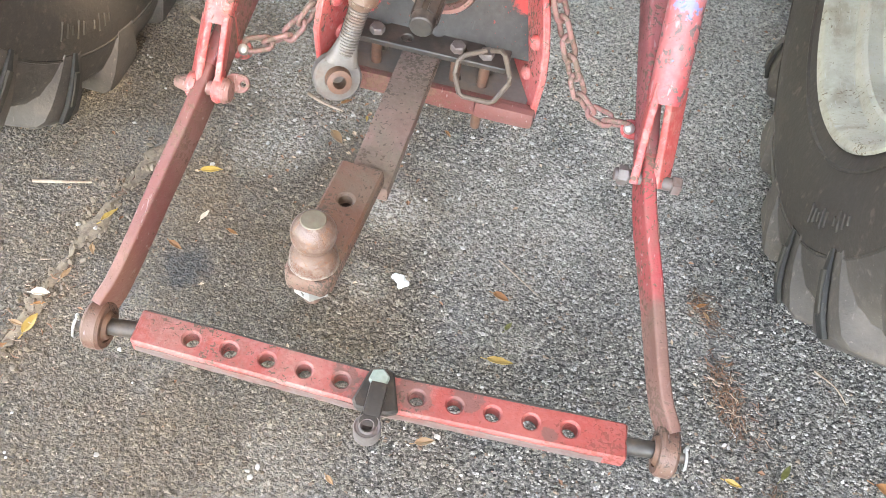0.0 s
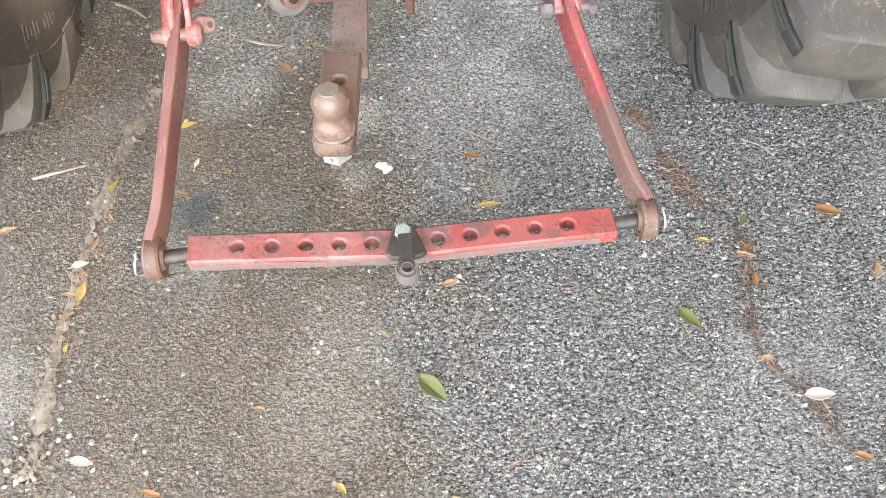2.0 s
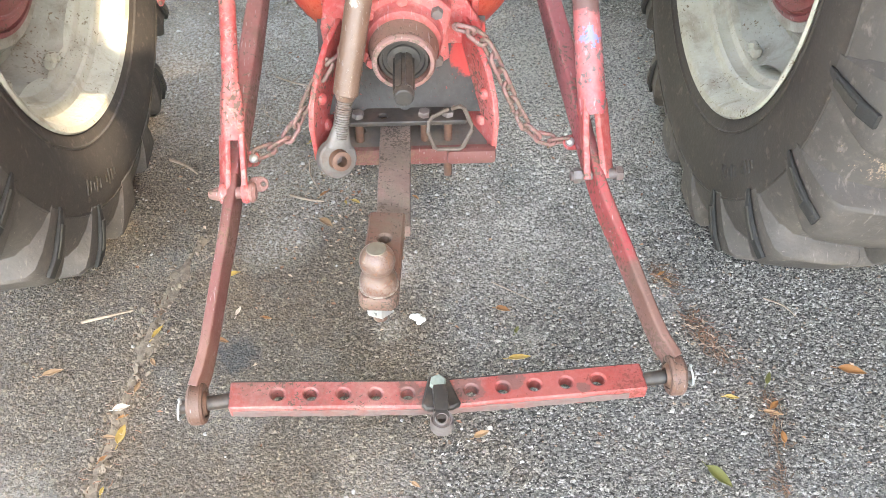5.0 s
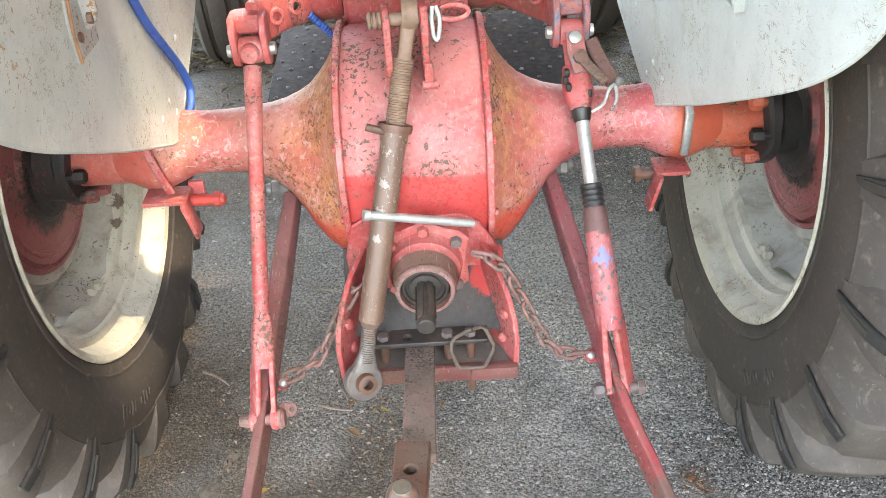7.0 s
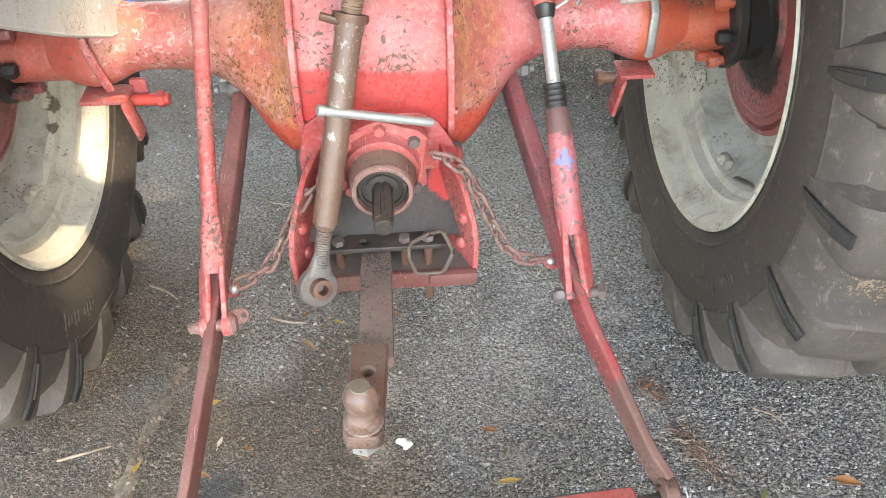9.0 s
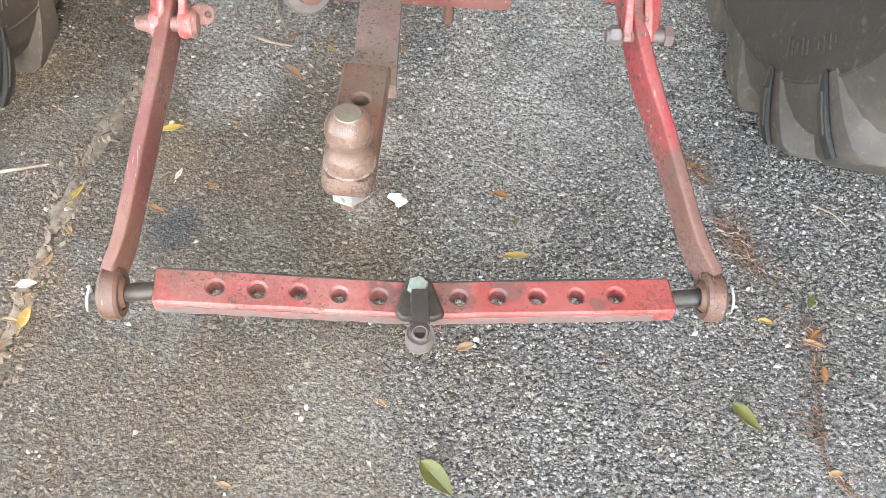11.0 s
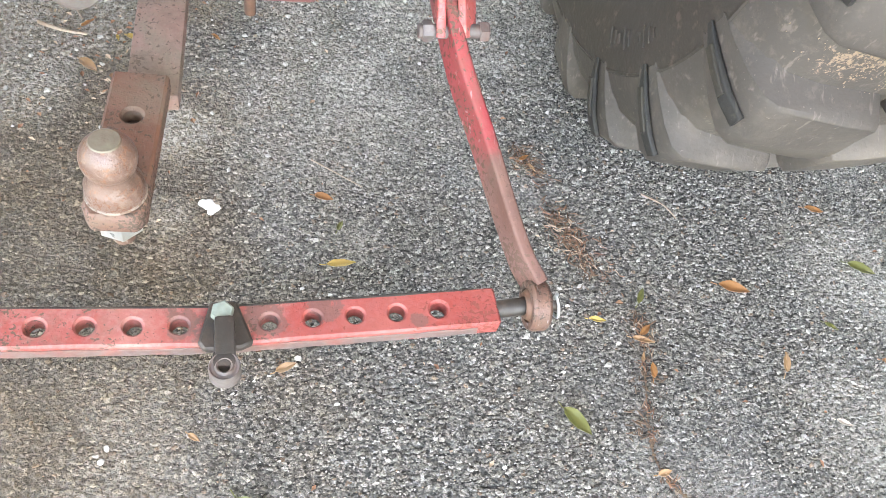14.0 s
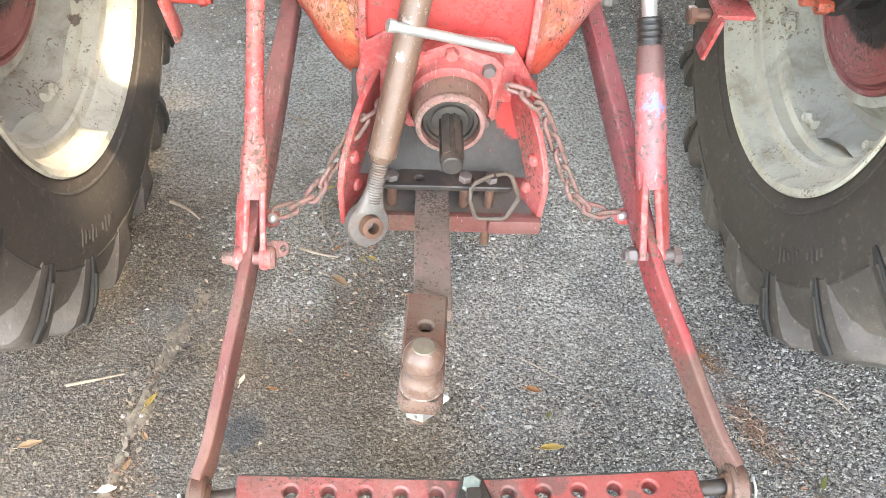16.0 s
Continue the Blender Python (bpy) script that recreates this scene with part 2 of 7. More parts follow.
DARK = metal("dark_oily_iron", (0.13, 0.12, 0.11), (0.17, 0.125, 0.095), 0.5, 0.2)
GRIME = paint("oily_red_plate", (0.028, 0.025, 0.023), (0.05, 0.042, 0.038), chip=(0.16, 0.03, 0.025), amount=0.30, scale=0.8, dirt=(0.035, 0.03, 0.026), dirty=0.6, rough=0.85, scratch=0.05, bleach=0.03)
blotch(GRIME, (0.125, 1.13, 0.46), 0.05, (0.36, 0.035, 0.03), 0.8, 28)
blotch(GRIME, (-0.10, 1.10, 0.40), 0.018, (0.33, 0.04, 0.035), 1.2, 50)
OILY = metal("black_oily_steel", (0.034, 0.031, 0.028), (0.075, 0.052, 0.04), 0.45, 0.15)
SCUFF = metal("scuffed_grey_steel", (0.14, 0.125, 0.118), (0.13, 0.075, 0.063), 0.5, 0.2, amount=0.5)
RUBBED = metal("rubbed_pink_steel", (0.155, 0.12, 0.11), (0.21, 0.085, 0.072), 0.5, 0.15, amount=0.5)
EYE = metal("dull_grey_forging", (0.155, 0.142, 0.13), (0.13, 0.085, 0.065), 0.5, 0.25, amount=0.5)
THREAD = metal("brown_thread", (0.12, 0.092, 0.075), (0.105, 0.07, 0.048), 0.5, 0.3)
DUSTY = metal("dusty_brown_steel", (0.24, 0.15, 0.10), (0.15, 0.09, 0.06), 0.6, 0.0)
ZINC = metal("zinc_plate", (0.5, 0.51, 0.49), (0.33, 0.31, 0.27), 0.35, 0.7, amount=0.3)
VERDIGRIS = metal("dull_green_plate", (0.26, 0.31, 0.27), (0.20, 0.22, 0.18), 0.5, 0.2, amount=0.4)
GALV = metal("galvanised_sheet", (0.21, 0.235, 0.255), (0.16, 0.175, 0.19), 0.4, 0.45, scale=0.5, amount=0.3)
def scraped(m):
    """Black scrape marks along a box's lower edge."""
    n = Nodes("", m)
    z = n.put("ShaderNodeSeparateXYZ", {0: n.co}).outputs[2]
    z = n.math("ADD", z, n.math("MULTIPLY", n.math("SUBTRACT", n.noise(30, 4), 0.5), 0.07))
    lines = n.put("ShaderNodeMapping", {"Vector": n.co, "Scale": (1.0, 1.0, 0.35), "Rotation": (0.0, 0.5, 0.0)}).outputs[0]
    mask = n.math("MULTIPLY", n.step(z, 1.015, 0.978), n.step(n.noise(300, 4, 0.65, co=lines), 0.585, 0.62))
    old = n.b.inputs["Base Color"].links[0].from_socket
    n.t.links.new(n.mix(n.math("MULTIPLY", mask, 0.9), old, (0.02, 0.02, 0.02)), n.b.inputs["Base Color"])


scraped(GALV)
RUST = metal("brown_rust", (0.17, 0.085, 0.055), (0.10, 0.055, 0.04), 0.5, 0.25)
TONGUE = paint("rusted_tongue", (0.105, 0.044, 0.027), (0.135, 0.066, 0.046), chip=(0.06, 0.042, 0.032), amount=0.5, scale=1.7, dirt=(0.125, 0.10, 0.073), dirty=0.85, rough=0.6, scratch=0.08, bleach=0.03)
SHANK = paint("pink_worn_tongue", (0.105, 0.075, 0.057), (0.21, 0.12, 0.105), chip=(0.07, 0.052, 0.04), amount=0.49, scale=1.4, dirt=(0.14, 0.12, 0.09), dirty=0.8, rough=0.6, scratch=0.08, bleach=0.07)
BALL = paint("burnished_rust", (0.115, 0.066, 0.050), (0.155, 0.098, 0.078), chip=(0.11, 0.05, 0.03), amount=0.40, scale=2.2, dirt=(0.10, 0.058, 0.038), dirty=0.8, rough=0.30, scratch=0.2, bleach=0.03)
mottle(BALL, 0.55, (0.21, 0.15, 0.12), (0.20, 0.08, 0.035), 85)
TUNNEL = metal("hole_shade", (0.035, 0.018, 0.015), (0.06, 0.03, 0.024), 0.9, 0.0)
FLAT = metal("worn_steel_flat", (0.19, 0.175, 0.13), (0.15, 0.10, 0.07), 0.5, 0.4)
FOOT = metal("black_rough_steel", (0.02, 0.016, 0.014), (0.04, 0.028, 0.022), 0.85, 0.0)
TUBE = paint("worn_link_tube", (0.118, 0.063, 0.042), (0.145, 0.085, 0.06), chip=(0.22, 0.18, 0.14), amount=0.37, dirt=(0.085, 0.058, 0.04), rough=0.42, bleach=0.03)
for k, r in ((0.33, 0.008), (0.41, 0.007), (0.49, 0.010), (0.56, 0.006)):
    blotch(TUBE, tuple(Vector((-0.008, 1.187, 0.905)).lerp(Vector((-0.138, 0.977, 0.35)), k)), r, (0.36, 0.32, 0.28), 2.4, 90, 0.65)
CHAIN = paint("chain_rust_pink", (0.185, 0.075, 0.064), (0.23, 0.12, 0.105), chip=(0.12, 0.08, 0.06), amount=0.5, dirt=(0.17, 0.10, 0.075), dirty=0.7, bleach=0.07)
CYLRED = paint("cylinder_pink", (0.33, 0.042, 0.048), (0.37, 0.10, 0.10), chip=(0.11, 0.08, 0.075), amount=0.42, scale=0.7)
blotch(CYLRED, (0.294, 1.14, 0.555), 0.042, (0.10, 0.06, 0.052), 0.9, 40)
blotch(CYLRED, (0.297, 1.085, 0.505), 0.016, (0.12, 0.19, 0.36), 1.9, 75, 0.8)
blotch(CYLRED, (0.299, 1.04, 0.44), 0.012, (0.13, 0.16, 0.30), 1.9, 95, 0.7)
BLACK = metal("black_grease", (0.018, 0.017, 0.016), (0.03, 0.027, 0.024), 0.4, 0.0)
BLUE = metal("blue_hose", (0.03, 0.11, 0.42), (0.04, 0.13, 0.36), 0.45, 0.0, amount=0.2)
SKYBLUE = metal("pale_blue_paint", (0.15, 0.29, 0.47), (0.20, 0.30, 0.42), 0.5, 0.0, amount=0.3)
ARM = paint("blue_flecked_red", (0.30, 0.045, 0.038), (0.36, 0.12, 0.10), chip=(0.10, 0.115, 0.16), amount=0.44, scale=0.9, dirt=(0.17, 0.10, 0.06), dirty=0.8)
WHITE = metal("white_tag", (0.75, 0.75, 0.72), (0.6, 0.58, 0.52), 0.6, 0.0, amount=0.2)
GRIT = metal("pale_grit", (0.46, 0.44, 0.40), (0.31, 0.285, 0.25), 0.8, 0.0, amount=0.4)
PEBBLE = metal("pale_pebble", (0.42, 0.40, 0.375), (0.28, 0.255, 0.22), 0.75, 0.0, amount=0.4)
GLASS_MAT = bpy.data.materials.new("bulb_glass")
GLASS_MAT.use_nodes = True
g = GLASS_MAT.node_tree.nodes["Principled BSDF"].inputs
g["Base Color"].default_value, g["Roughness"].default_value, g["Transmission Weight"].default_value = (0.9, 0.9, 0.88, 1), 0.05, 0.9


def rubber(name, base, dust, amount=0.5):
    n = Nodes(name)
    big = n.step(n.noise(5, 5, 0.6), 0.75 - 0.5 * amount, 1.0 - 0.4 * amount)
    col = n.mix(n.math("MULTIPLY", big, 0.6), base, dust)
    col = n.mix(n.math("MULTIPLY", n.step(n.noise(60, 4, 0.7), 0.5, 0.75), 0.3), col, dust)
    lines = n.put("ShaderNodeMapping", {"Vector": n.co, "Scale": (1.0, 0.25, 0.25), "Rotation": (0.9, 0.2, 0.5)}).outputs[0]
    col = n.mix(n.math("MULTIPLY", n.step(n.noise(150, 3, 0.6, co=lines), 0.60, 0.72), 0.35), col, tuple(1.5 * c for c in dust))
    col = n.mix(n.math("MULTIPLY", n.step(n.noise(210, 2), 0.70, 0.76), 0.3), col, tuple(2.0 * c for c in dust))
    h = n.math("ADD", n.noise(140, 4), n.math("MULTIPLY", n.noise(22, 5, 0.6), 1.6))
    return n.done(col, 0.72, normal=n.bump(h, 0.4, 0.002), spec=0.35)


def muddy(m):
    """A patch of dried mud, broken up, on the tread."""
    n = Nodes("", m)
    far = n.put("ShaderNodeVectorMath", {0: n.put("ShaderNodeMapping", {"Vector": n.co, "Scale": (0.65, 1.0, 1.0)}).outputs[0], 1: (0.462, 0.765, 0.522)}, operation="DISTANCE").outputs["Value"]
    far = n.math("ADD", far, n.math("MULTIPLY", n.math("SUBTRACT", n.noise(17, 5, 0.6), 0.5), 0.13))
    crust = n.math("ADD", n.noise(120, 6, 0.75, distort=0.4), n.step(far, 0.10, 0.0, -0.28, 0.11))
    mask = n.step(crust, 0.53, 0.60)
    old = n.b.inputs["Base Color"].links[0].from_socket
    n.t.links.new(n.mix(mask, old, n.mix(n.noise(160, 3), (0.14, 0.098, 0.066), (0.30, 0.21, 0.145))), n.b.inputs["Base Color"])


TYRE = rubber("old_tyre_rubber", (0.042, 0.034, 0.028), (0.112, 0.086, 0.066))
LUG = rubber("worn_lug_rubber", (0.061, 0.051, 0.044), (0.146, 0.120, 0.098), 0.6)
BARRUBBER = rubber("dark_lug_rubber", (0.024, 0.022, 0.02), (0.06, 0.05, 0.04), 0.4)
PANEL = rubber("olive_panel_rubber", (0.034, 0.029, 0.023), (0.075, 0.06, 0.045), 0.6)
muddy(LUG)
MUD = metal("dried_mud", (0.30, 0.22, 0.15), (0.2, 0.145, 0.10), 0.9, 0.0)


def stains(n, col):
    """Brown oil stain to the west with a ragged edge, paler worn and dusty patches, some painted-in light."""
    xyz = n.put("ShaderNodeSeparateXYZ", {0: n.co}).outputs
    edge = n.math("ADD", xyz[0], n.math("MULTIPLY", n.math("SUBTRACT", n.noise(3.1, 6, 0.65), 0.5), 1.1))
    oil = n.math("MULTIPLY", n.step(edge, 0.17, -0.13), n.step(n.noise(6, 4, 0.6), 0.3, 0.62, 0.55, 1.0))
    col = n.mix(1.0, col, (1.13, 1.10, 1.055), "MULTIPLY")
    col = n.mix(n.step(n.noise(2.3, 6, 0.68), 0.36, 0.62, 0.20, 0.0), col, (0.09, 0.08, 0.07))
    col = n.mix(oil, col, (0.84, 0.715, 0.575), "MULTIPLY")
    col = n.mix(n.math("MULTIPLY", oil, 0.46), col, (0.145, 0.114, 0.085))
    pale = n.step(n.noise(3.3, 4, 0.6), 0.5, 0.7)
    col = n.mix(n.math("MULTIPLY", pale, 0.16), col, (0.4, 0.395, 0.385))
    dust = n.step(n.noise(8, 6, 0.7), 0.52, 0.78)
    col = n.mix(n.math("MULTIPLY", dust, 0.22), col, (0.26, 0.21, 0.165))
    crumbs = n.step(n.noise(130, 4, 0.7), 0.38, 0.62, 0.1, 1.5)
    soil = n.step(n.math("ADD", xyz[1], n.math("MULTIPLY", n.math("SUBTRACT", n.noise(4, 5, 0.6), 0.5), 0.9)), 3.05, 3.6)
    col = n.mix(n.math("MULTIPLY", soil, 0.9), col, n.mix(n.noise(60, 5, 0.7), (0.022, 0.017, 0.010), (0.075, 0.057, 0.033)))
    # pale dusty spots; those past y 1.5 and some to the west paint light
    for x, y, r, k in ((0.17, 1.10, 0.26, 0.30), (-0.70, 0.56, 0.16, 0.26), (-0.055, 1.06, 0.08, 0.5), (-0.065, 0.90, 0.05, 0.3), (-0.09, 0.60, 0.12, 0.17), (-0.13, 0.46, 0.15, 0.17), (-0.13, 1.27, 0.12, 0.25), (0.2, 0.85, 0.06, 0.2), (0.24, 1.12, 0.1, 0.2), (0.55, 0.36, 0.2, 0.15), (-0.30, 1.15, 0.12, 0.4), (0.42, 1.60, 0.62, 0.60), (0.05, 1.9, 0.6, 0.5), (-0.40, 1.75, 0.5, 0.42), (-0.28, 1.32, 0.2, 0.4), (1.0, 0.75, 0.14, 0.35), (0.9, 0.5, 0.16, 0.35)):
        far = n.put("ShaderNodeVectorMath", {0: n.co, 1: (x, y, 0.0)}, operation="DISTANCE").outputs["Value"]
        far = n.math("ADD", far, n.math("MULTIPLY", n.math("SUBTRACT", n.noise(11, 6, 0.7), 0.5), 1.1 * r))
        spot = n.math("MULTIPLY", n.step(far, r, 0.2 * r), k)
        col = n.mix(n.math("MULTIPLY", spot, crumbs), col, (0.44, 0.405, 0.355))
    # a wet-looking oil drip
    far = n.put("ShaderNodeVectorMath", {0: n.co, 1: (-0.345, 0.86, 0.0)}, operation="DISTANCE").outputs["Value"]
    far = n.math("ADD", far, n.math("MULTIPLY", n.math("SUBTRACT", n.noise(24, 4, 0.6), 0.5), 0.06))
    return n.mix(n.step(far, 0.05, 0.025, 0.0, 0.65), col, (0.05, 0.054, 0.06))


def asphalt():
    """Worn bitumen with angular chippings of two sizes."""
    n = Nodes("asphalt")
    wob = n.put("ShaderNodeTexNoise", {"Vector": n.co, "Scale": 170.0, "Detail": 3.0, "Roughness": 0.6}).outputs["Color"]
    wob = n.put("ShaderNodeVectorMath", {0: wob, 1: (0.5, 0.5, 0.5)}, operation="SUBTRACT").outputs[0]
    wob = n.put("ShaderNodeVectorMath", {0: wob, 3: 0.011}, operation="SCALE").outputs[0]
    co = n.put("ShaderNodeVectorMath", {0: n.co, 1: wob}, operation="ADD").outputs[0]
    big, d = n.voronoi(105, "Color", co=co), n.voronoi(105, "Distance", co=co)
    small, e = n.voronoi(210, "Color", co=co), n.voronoi(210, "Distance", co=co)
    t, u = n.put("ShaderNodeSeparateColor", {0: big}).outputs, n.put("ShaderNodeSeparateColor", {0: small}).outputs
    fines = n.mix(u[0], (0.15, 0.144, 0.133), (0.335, 0.320, 0.293))
    fines = n.mix(n.step(u[1], 0.88, 0.95), fines, (0.43, 0.425, 0.415))
    fines = n.mix(n.math("MULTIPLY", n.step(e, 0.35, 0.6), 0.7), fines, (0.022, 0.022, 0.023))
    stone = n.mix(t[0], (0.10, 0.096, 0.09), (0.28, 0.269, 0.25))
    stone = n.mix(n.step(t[1], 0.90, 0.95), stone, (0.45, 0.44, 0.43))
    stone = n.mix(n.step(t[1], 0.10, 0.06), stone, (0.24, 0.17, 0.125))
    shown = n.math("MULTIPLY", n.step(t[2], 0.42, 0.5), n.step(d, 0.52, 0.38))
    col = n.mix(shown, fines, stone)
    # worn-out pits between the lumps of aggregate
    flat = n.put("ShaderNodeMapping", {"Vector": n.co, "Scale": (0.75, 1.25, 1.0)}).outputs[0]
    pits = n.step(n.noise(150, 3, 0.55, co=flat), 0.47, 0.40)
    col = n.mix(n.math("MULTIPLY", pits, 0.95), col, (0.020, 0.019, 0.018))
    col = n.mix(n.step(n.noise(520, 2, co=co), 0.35, 0.7, 0.45, 0.0), col, (0.02, 0.02, 0.02))
    col = stains(n, col)
    h = n.math("ADD", n.math("MULTIPLY", n.math("SUBTRACT", 1.0, d), n.math("MULTIPLY", shown, 0.9)), n.math("MULTIPLY", n.math("SUBTRACT", 1.0, e), 0.45))
    h = n.math("ADD", h, n.math("MULTIPLY", n.noise(40, 4), 0.8))
    h = n.math("SUBTRACT", h, n.math("MULTIPLY", pits, 0.9))
    return n.done(col, n.step(t[0], 0.0, 1.0, 0.6, 0.85), normal=n.bump(h, 1.0, 0.008), spec=0.35)


ASPHALT = asphalt()


def chipping():
    n = Nodes("stone_chippings")
    k = n.put("ShaderNodeNewGeometry").outputs["Random Per Island"]
    col = n.mix(n.step(k, 0.0, 0.4), (0.125, 0.119, 0.111), (0.235, 0.226, 0.210))
    col = n.mix(n.step(k, 0.4, 0.95), col, (0.37, 0.353, 0.325))
    col = n.mix(n.step(k, 0.945, 0.952), col, (0.50, 0.485, 0.455))
    col = n.mix(n.step(k, 0.975, 0.98), col, (0.27, 0.20, 0.15))
    # bitumen still clings to them in patches
    col = n.mix(n.step(n.noise(330, 4, 0.65), 0.38, 0.62, 0.75, 0.0), col, (0.05, 0.048, 0.045))
    return n.done(stains(n, col), 0.85, normal=n.bump(n.noise(700, 3, 0.7), 0.8, 0.0016), spec=0.25)


CHIPPING = chipping()


def leaf_material(name, a, b):
    n = Nodes(name)
    rnd = n.put("ShaderNodeObjectInfo").outputs["Random"]
    col = n.mix(n.noise(45, 3), a, b)
    col = n.mix(n.math("MULTIPLY", rnd, 0.4), col, tuple(0.6 * c for c in b))
    return n.done(col, 0.5, normal=n.bump(n.noise(200, 2), 0.3, 0.001))


YELLOW = leaf_material("yellow_leaf", (0.40, 0.29, 0.05), (0.30, 0.18, 0.05))
GREEN = leaf_material("green_leaf", (0.065, 0.078, 0.018), (0.125, 0.115, 0.03))
CROWN = leaf_material("crown_leaf", (0.11, 0.13, 0.03), (0.19, 0.17, 0.05))
crown_nodes = CROWN.node_tree
glow = crown_nodes.nodes.new("ShaderNodeBsdfTranslucent")
glow.inputs[0].default_value = (0.42, 0.38, 0.24, 1)
both = crown_nodes.nodes.new("ShaderNodeMixShader")
both.inputs[0].default_value = 0.5
crown_nodes.links.new(crown_nodes.nodes["Principled BSDF"].outputs[0], both.inputs[1])
crown_nodes.links.new(glow.outputs[0], both.inputs[2])
crown_nodes.links.new(both.outputs[0], crown_nodes.nodes["Material Output"].inputs[0])
TAN = leaf_material("tan_leaf", (0.34, 0.21, 0.11), (0.24, 0.13, 0.06))
ORANGE_LEAF = leaf_material("orange_leaf", (0.32, 0.14, 0.04), (0.20, 0.085, 0.03))
PALE = leaf_material("pale_leaf", (0.55, 0.49, 0.42), (0.40, 0.31, 0.24))
TWIG = metal("twig_bark", (0.36, 0.29, 0.22), (0.2, 0.14, 0.1), 0.85, 0.0)
PALE_SOIL = metal("pale_crack_soil", (0.25, 0.20, 0.15), (0.14, 0.11, 0.082), 0.95, 0.0, scale=3.0, amount=0.6)
PLASTER = metal("grey_plaster", (0.17, 0.175, 0.17), (0.12, 0.125, 0.12), 0.9, 0.0, scale=0.2)
SOIL = metal("crack_soil", (0.15, 0.098, 0.066), (0.08, 0.055, 0.04), 0.95, 0.0, scale=2.0)

# ---- mesh helpers ----


def merge(bm, other, m=None):
    if m is not None:
        bmesh.ops.transform(other, matrix=m, verts=other.verts)
    tmp = bpy.data.meshes.new("tmp")
    other.to_mesh(tmp)
    other.free()
    bm.from_mesh(tmp)
    bpy.data.meshes.remove(tmp)


def frame_to(p, axis, up=(0, 0, 1)):
    """Matrix at p whose z runs along axis and whose y is near up."""
    z = Vector(axis).normalized()
    x = Vector(up).cross(z)
    x = x.normalized() if x.length > 1e-4 else Vector((1, 0, 0))
    y = z.cross(x)
    m = Matrix((x, y, z)).transposed().to_4x4()
    m.translation = p
    return m


def box(bm, centre, size, bev=0.0, m=None, seg=2):
    t = bmesh.new()
    bmesh.ops.create_cube(t, size=1.0, matrix=Matrix.Diagonal((*size, 1)))
    if bev:
        bmesh.ops.bevel(t, geom=list(t.edges), offset=bev, segments=seg, affect="EDGES", profile=0.6)
    merge(bm, t, (m or Matrix()) @ Matrix.Translation(centre))


def lathe(bm, profile, m, seg=32, closed=False):
    """Turns (radius, height) rows round the z axis of m."""
    rings = []
    for r, h in profile:
        if r < 1e-6:
            rings.append([bm.verts.new(m @ Vector((0, 0, h)))])
        else:
            rings.append([bm.verts.new(m @ Vector((r * math.cos(a), r * math.sin(a), h))) for a in (2 * math.pi * i / seg for i in range(seg))])
    pairs = list(zip(rings, rings[1:])) + ([(rings[-1], rings[0])] if closed else [])
    for a, b in pairs:
        for i in range(seg):
            j = (i + 1) % seg
            if len(a) == 1 and len(b) == 1:
                continue
            if len(a) == 1:
                bm.faces.new((a[0], b[i], b[j]))
            elif len(b) == 1:
                bm.faces.new((a[i], a[j], b[0]))
            else:
                bm.faces.new((a[i], a[j], b[j], b[i]))


def rod(bm, p0, p1, r0, r1=None, seg=20, bev=0.0):
    p0, p1 = Vector(p0), Vector(p1)
    r1 = r0 if r1 is None else r1
    h = (p1 - p0).length
    b = bev or min(r0, r1) * 0.12
    lathe(bm, [(0, 0), (r0 - b, 0), (r0, b), (r1, h - b), (r1 - b, h), (0, h)], frame_to(p0, p1 - p0), seg)


def hexa(bm, p, axis, r, h, turn=0.3):
    """A hexagon bolt head or nut."""
    m = frame_to(p, axis) @ pose(0, 0, 0, 0, 0, math.degrees(turn))
    lathe(bm, [(0, 0), (r, 0), (r, h * 0.8), (r * 0.86, h), (0, h)], m, 6)


def sweep(bm, pts, section, up=(0, 0, 1), closed=False, scales=None):
    """Sweeps a closed section of (u, v) along pts; v stands near up."""
    pts = [Vector(p) for p in pts]
    n = len(pts)
    rings = []
    for i, p in enumerate(pts):
        a = pts[(i - 1) % n] if closed or i else p
        b = pts[(i + 1) % n] if closed or i < n - 1 else p
        m = frame_to(p, b - a, up)
        k = scales[i] if scales else 1.0
        rings.append([bm.verts.new(m @ Vector((u * k, v * k, 0))) for u, v in section])
    k = len(section)
    for i in range(n if closed else n - 1):
        a, b = rings[i], rings[(i + 1) % n]
        for j in range(k):
            bm.faces.new((a[j], a[(j + 1) % k], b[(j + 1) % k], b[j]))
    if not closed:
        bm.faces.new(rings[0][::-1])
        bm.faces.new(rings[-1])


def circle(r, seg=10):
    return [(r * math.cos(2 * math.pi * i / seg), r * math.sin(2 * math.pi * i / seg)) for i in range(seg)]


def oblong(w, h, r, seg=3):
    """A rounded rectangle."""
    out = []
    for cx, cy, a0 in ((w / 2 - r, h / 2 - r, 0), (-w / 2 + r, h / 2 - r, 90), (-w / 2 + r, -h / 2 + r, 180), (w / 2 - r, -h / 2 + r, 270)):
        for i in range(seg + 1):
            a = radians(a0 + 90 * i / seg)
            out.append((cx + r * math.cos(a), cy + r * math.sin(a)))
    return out


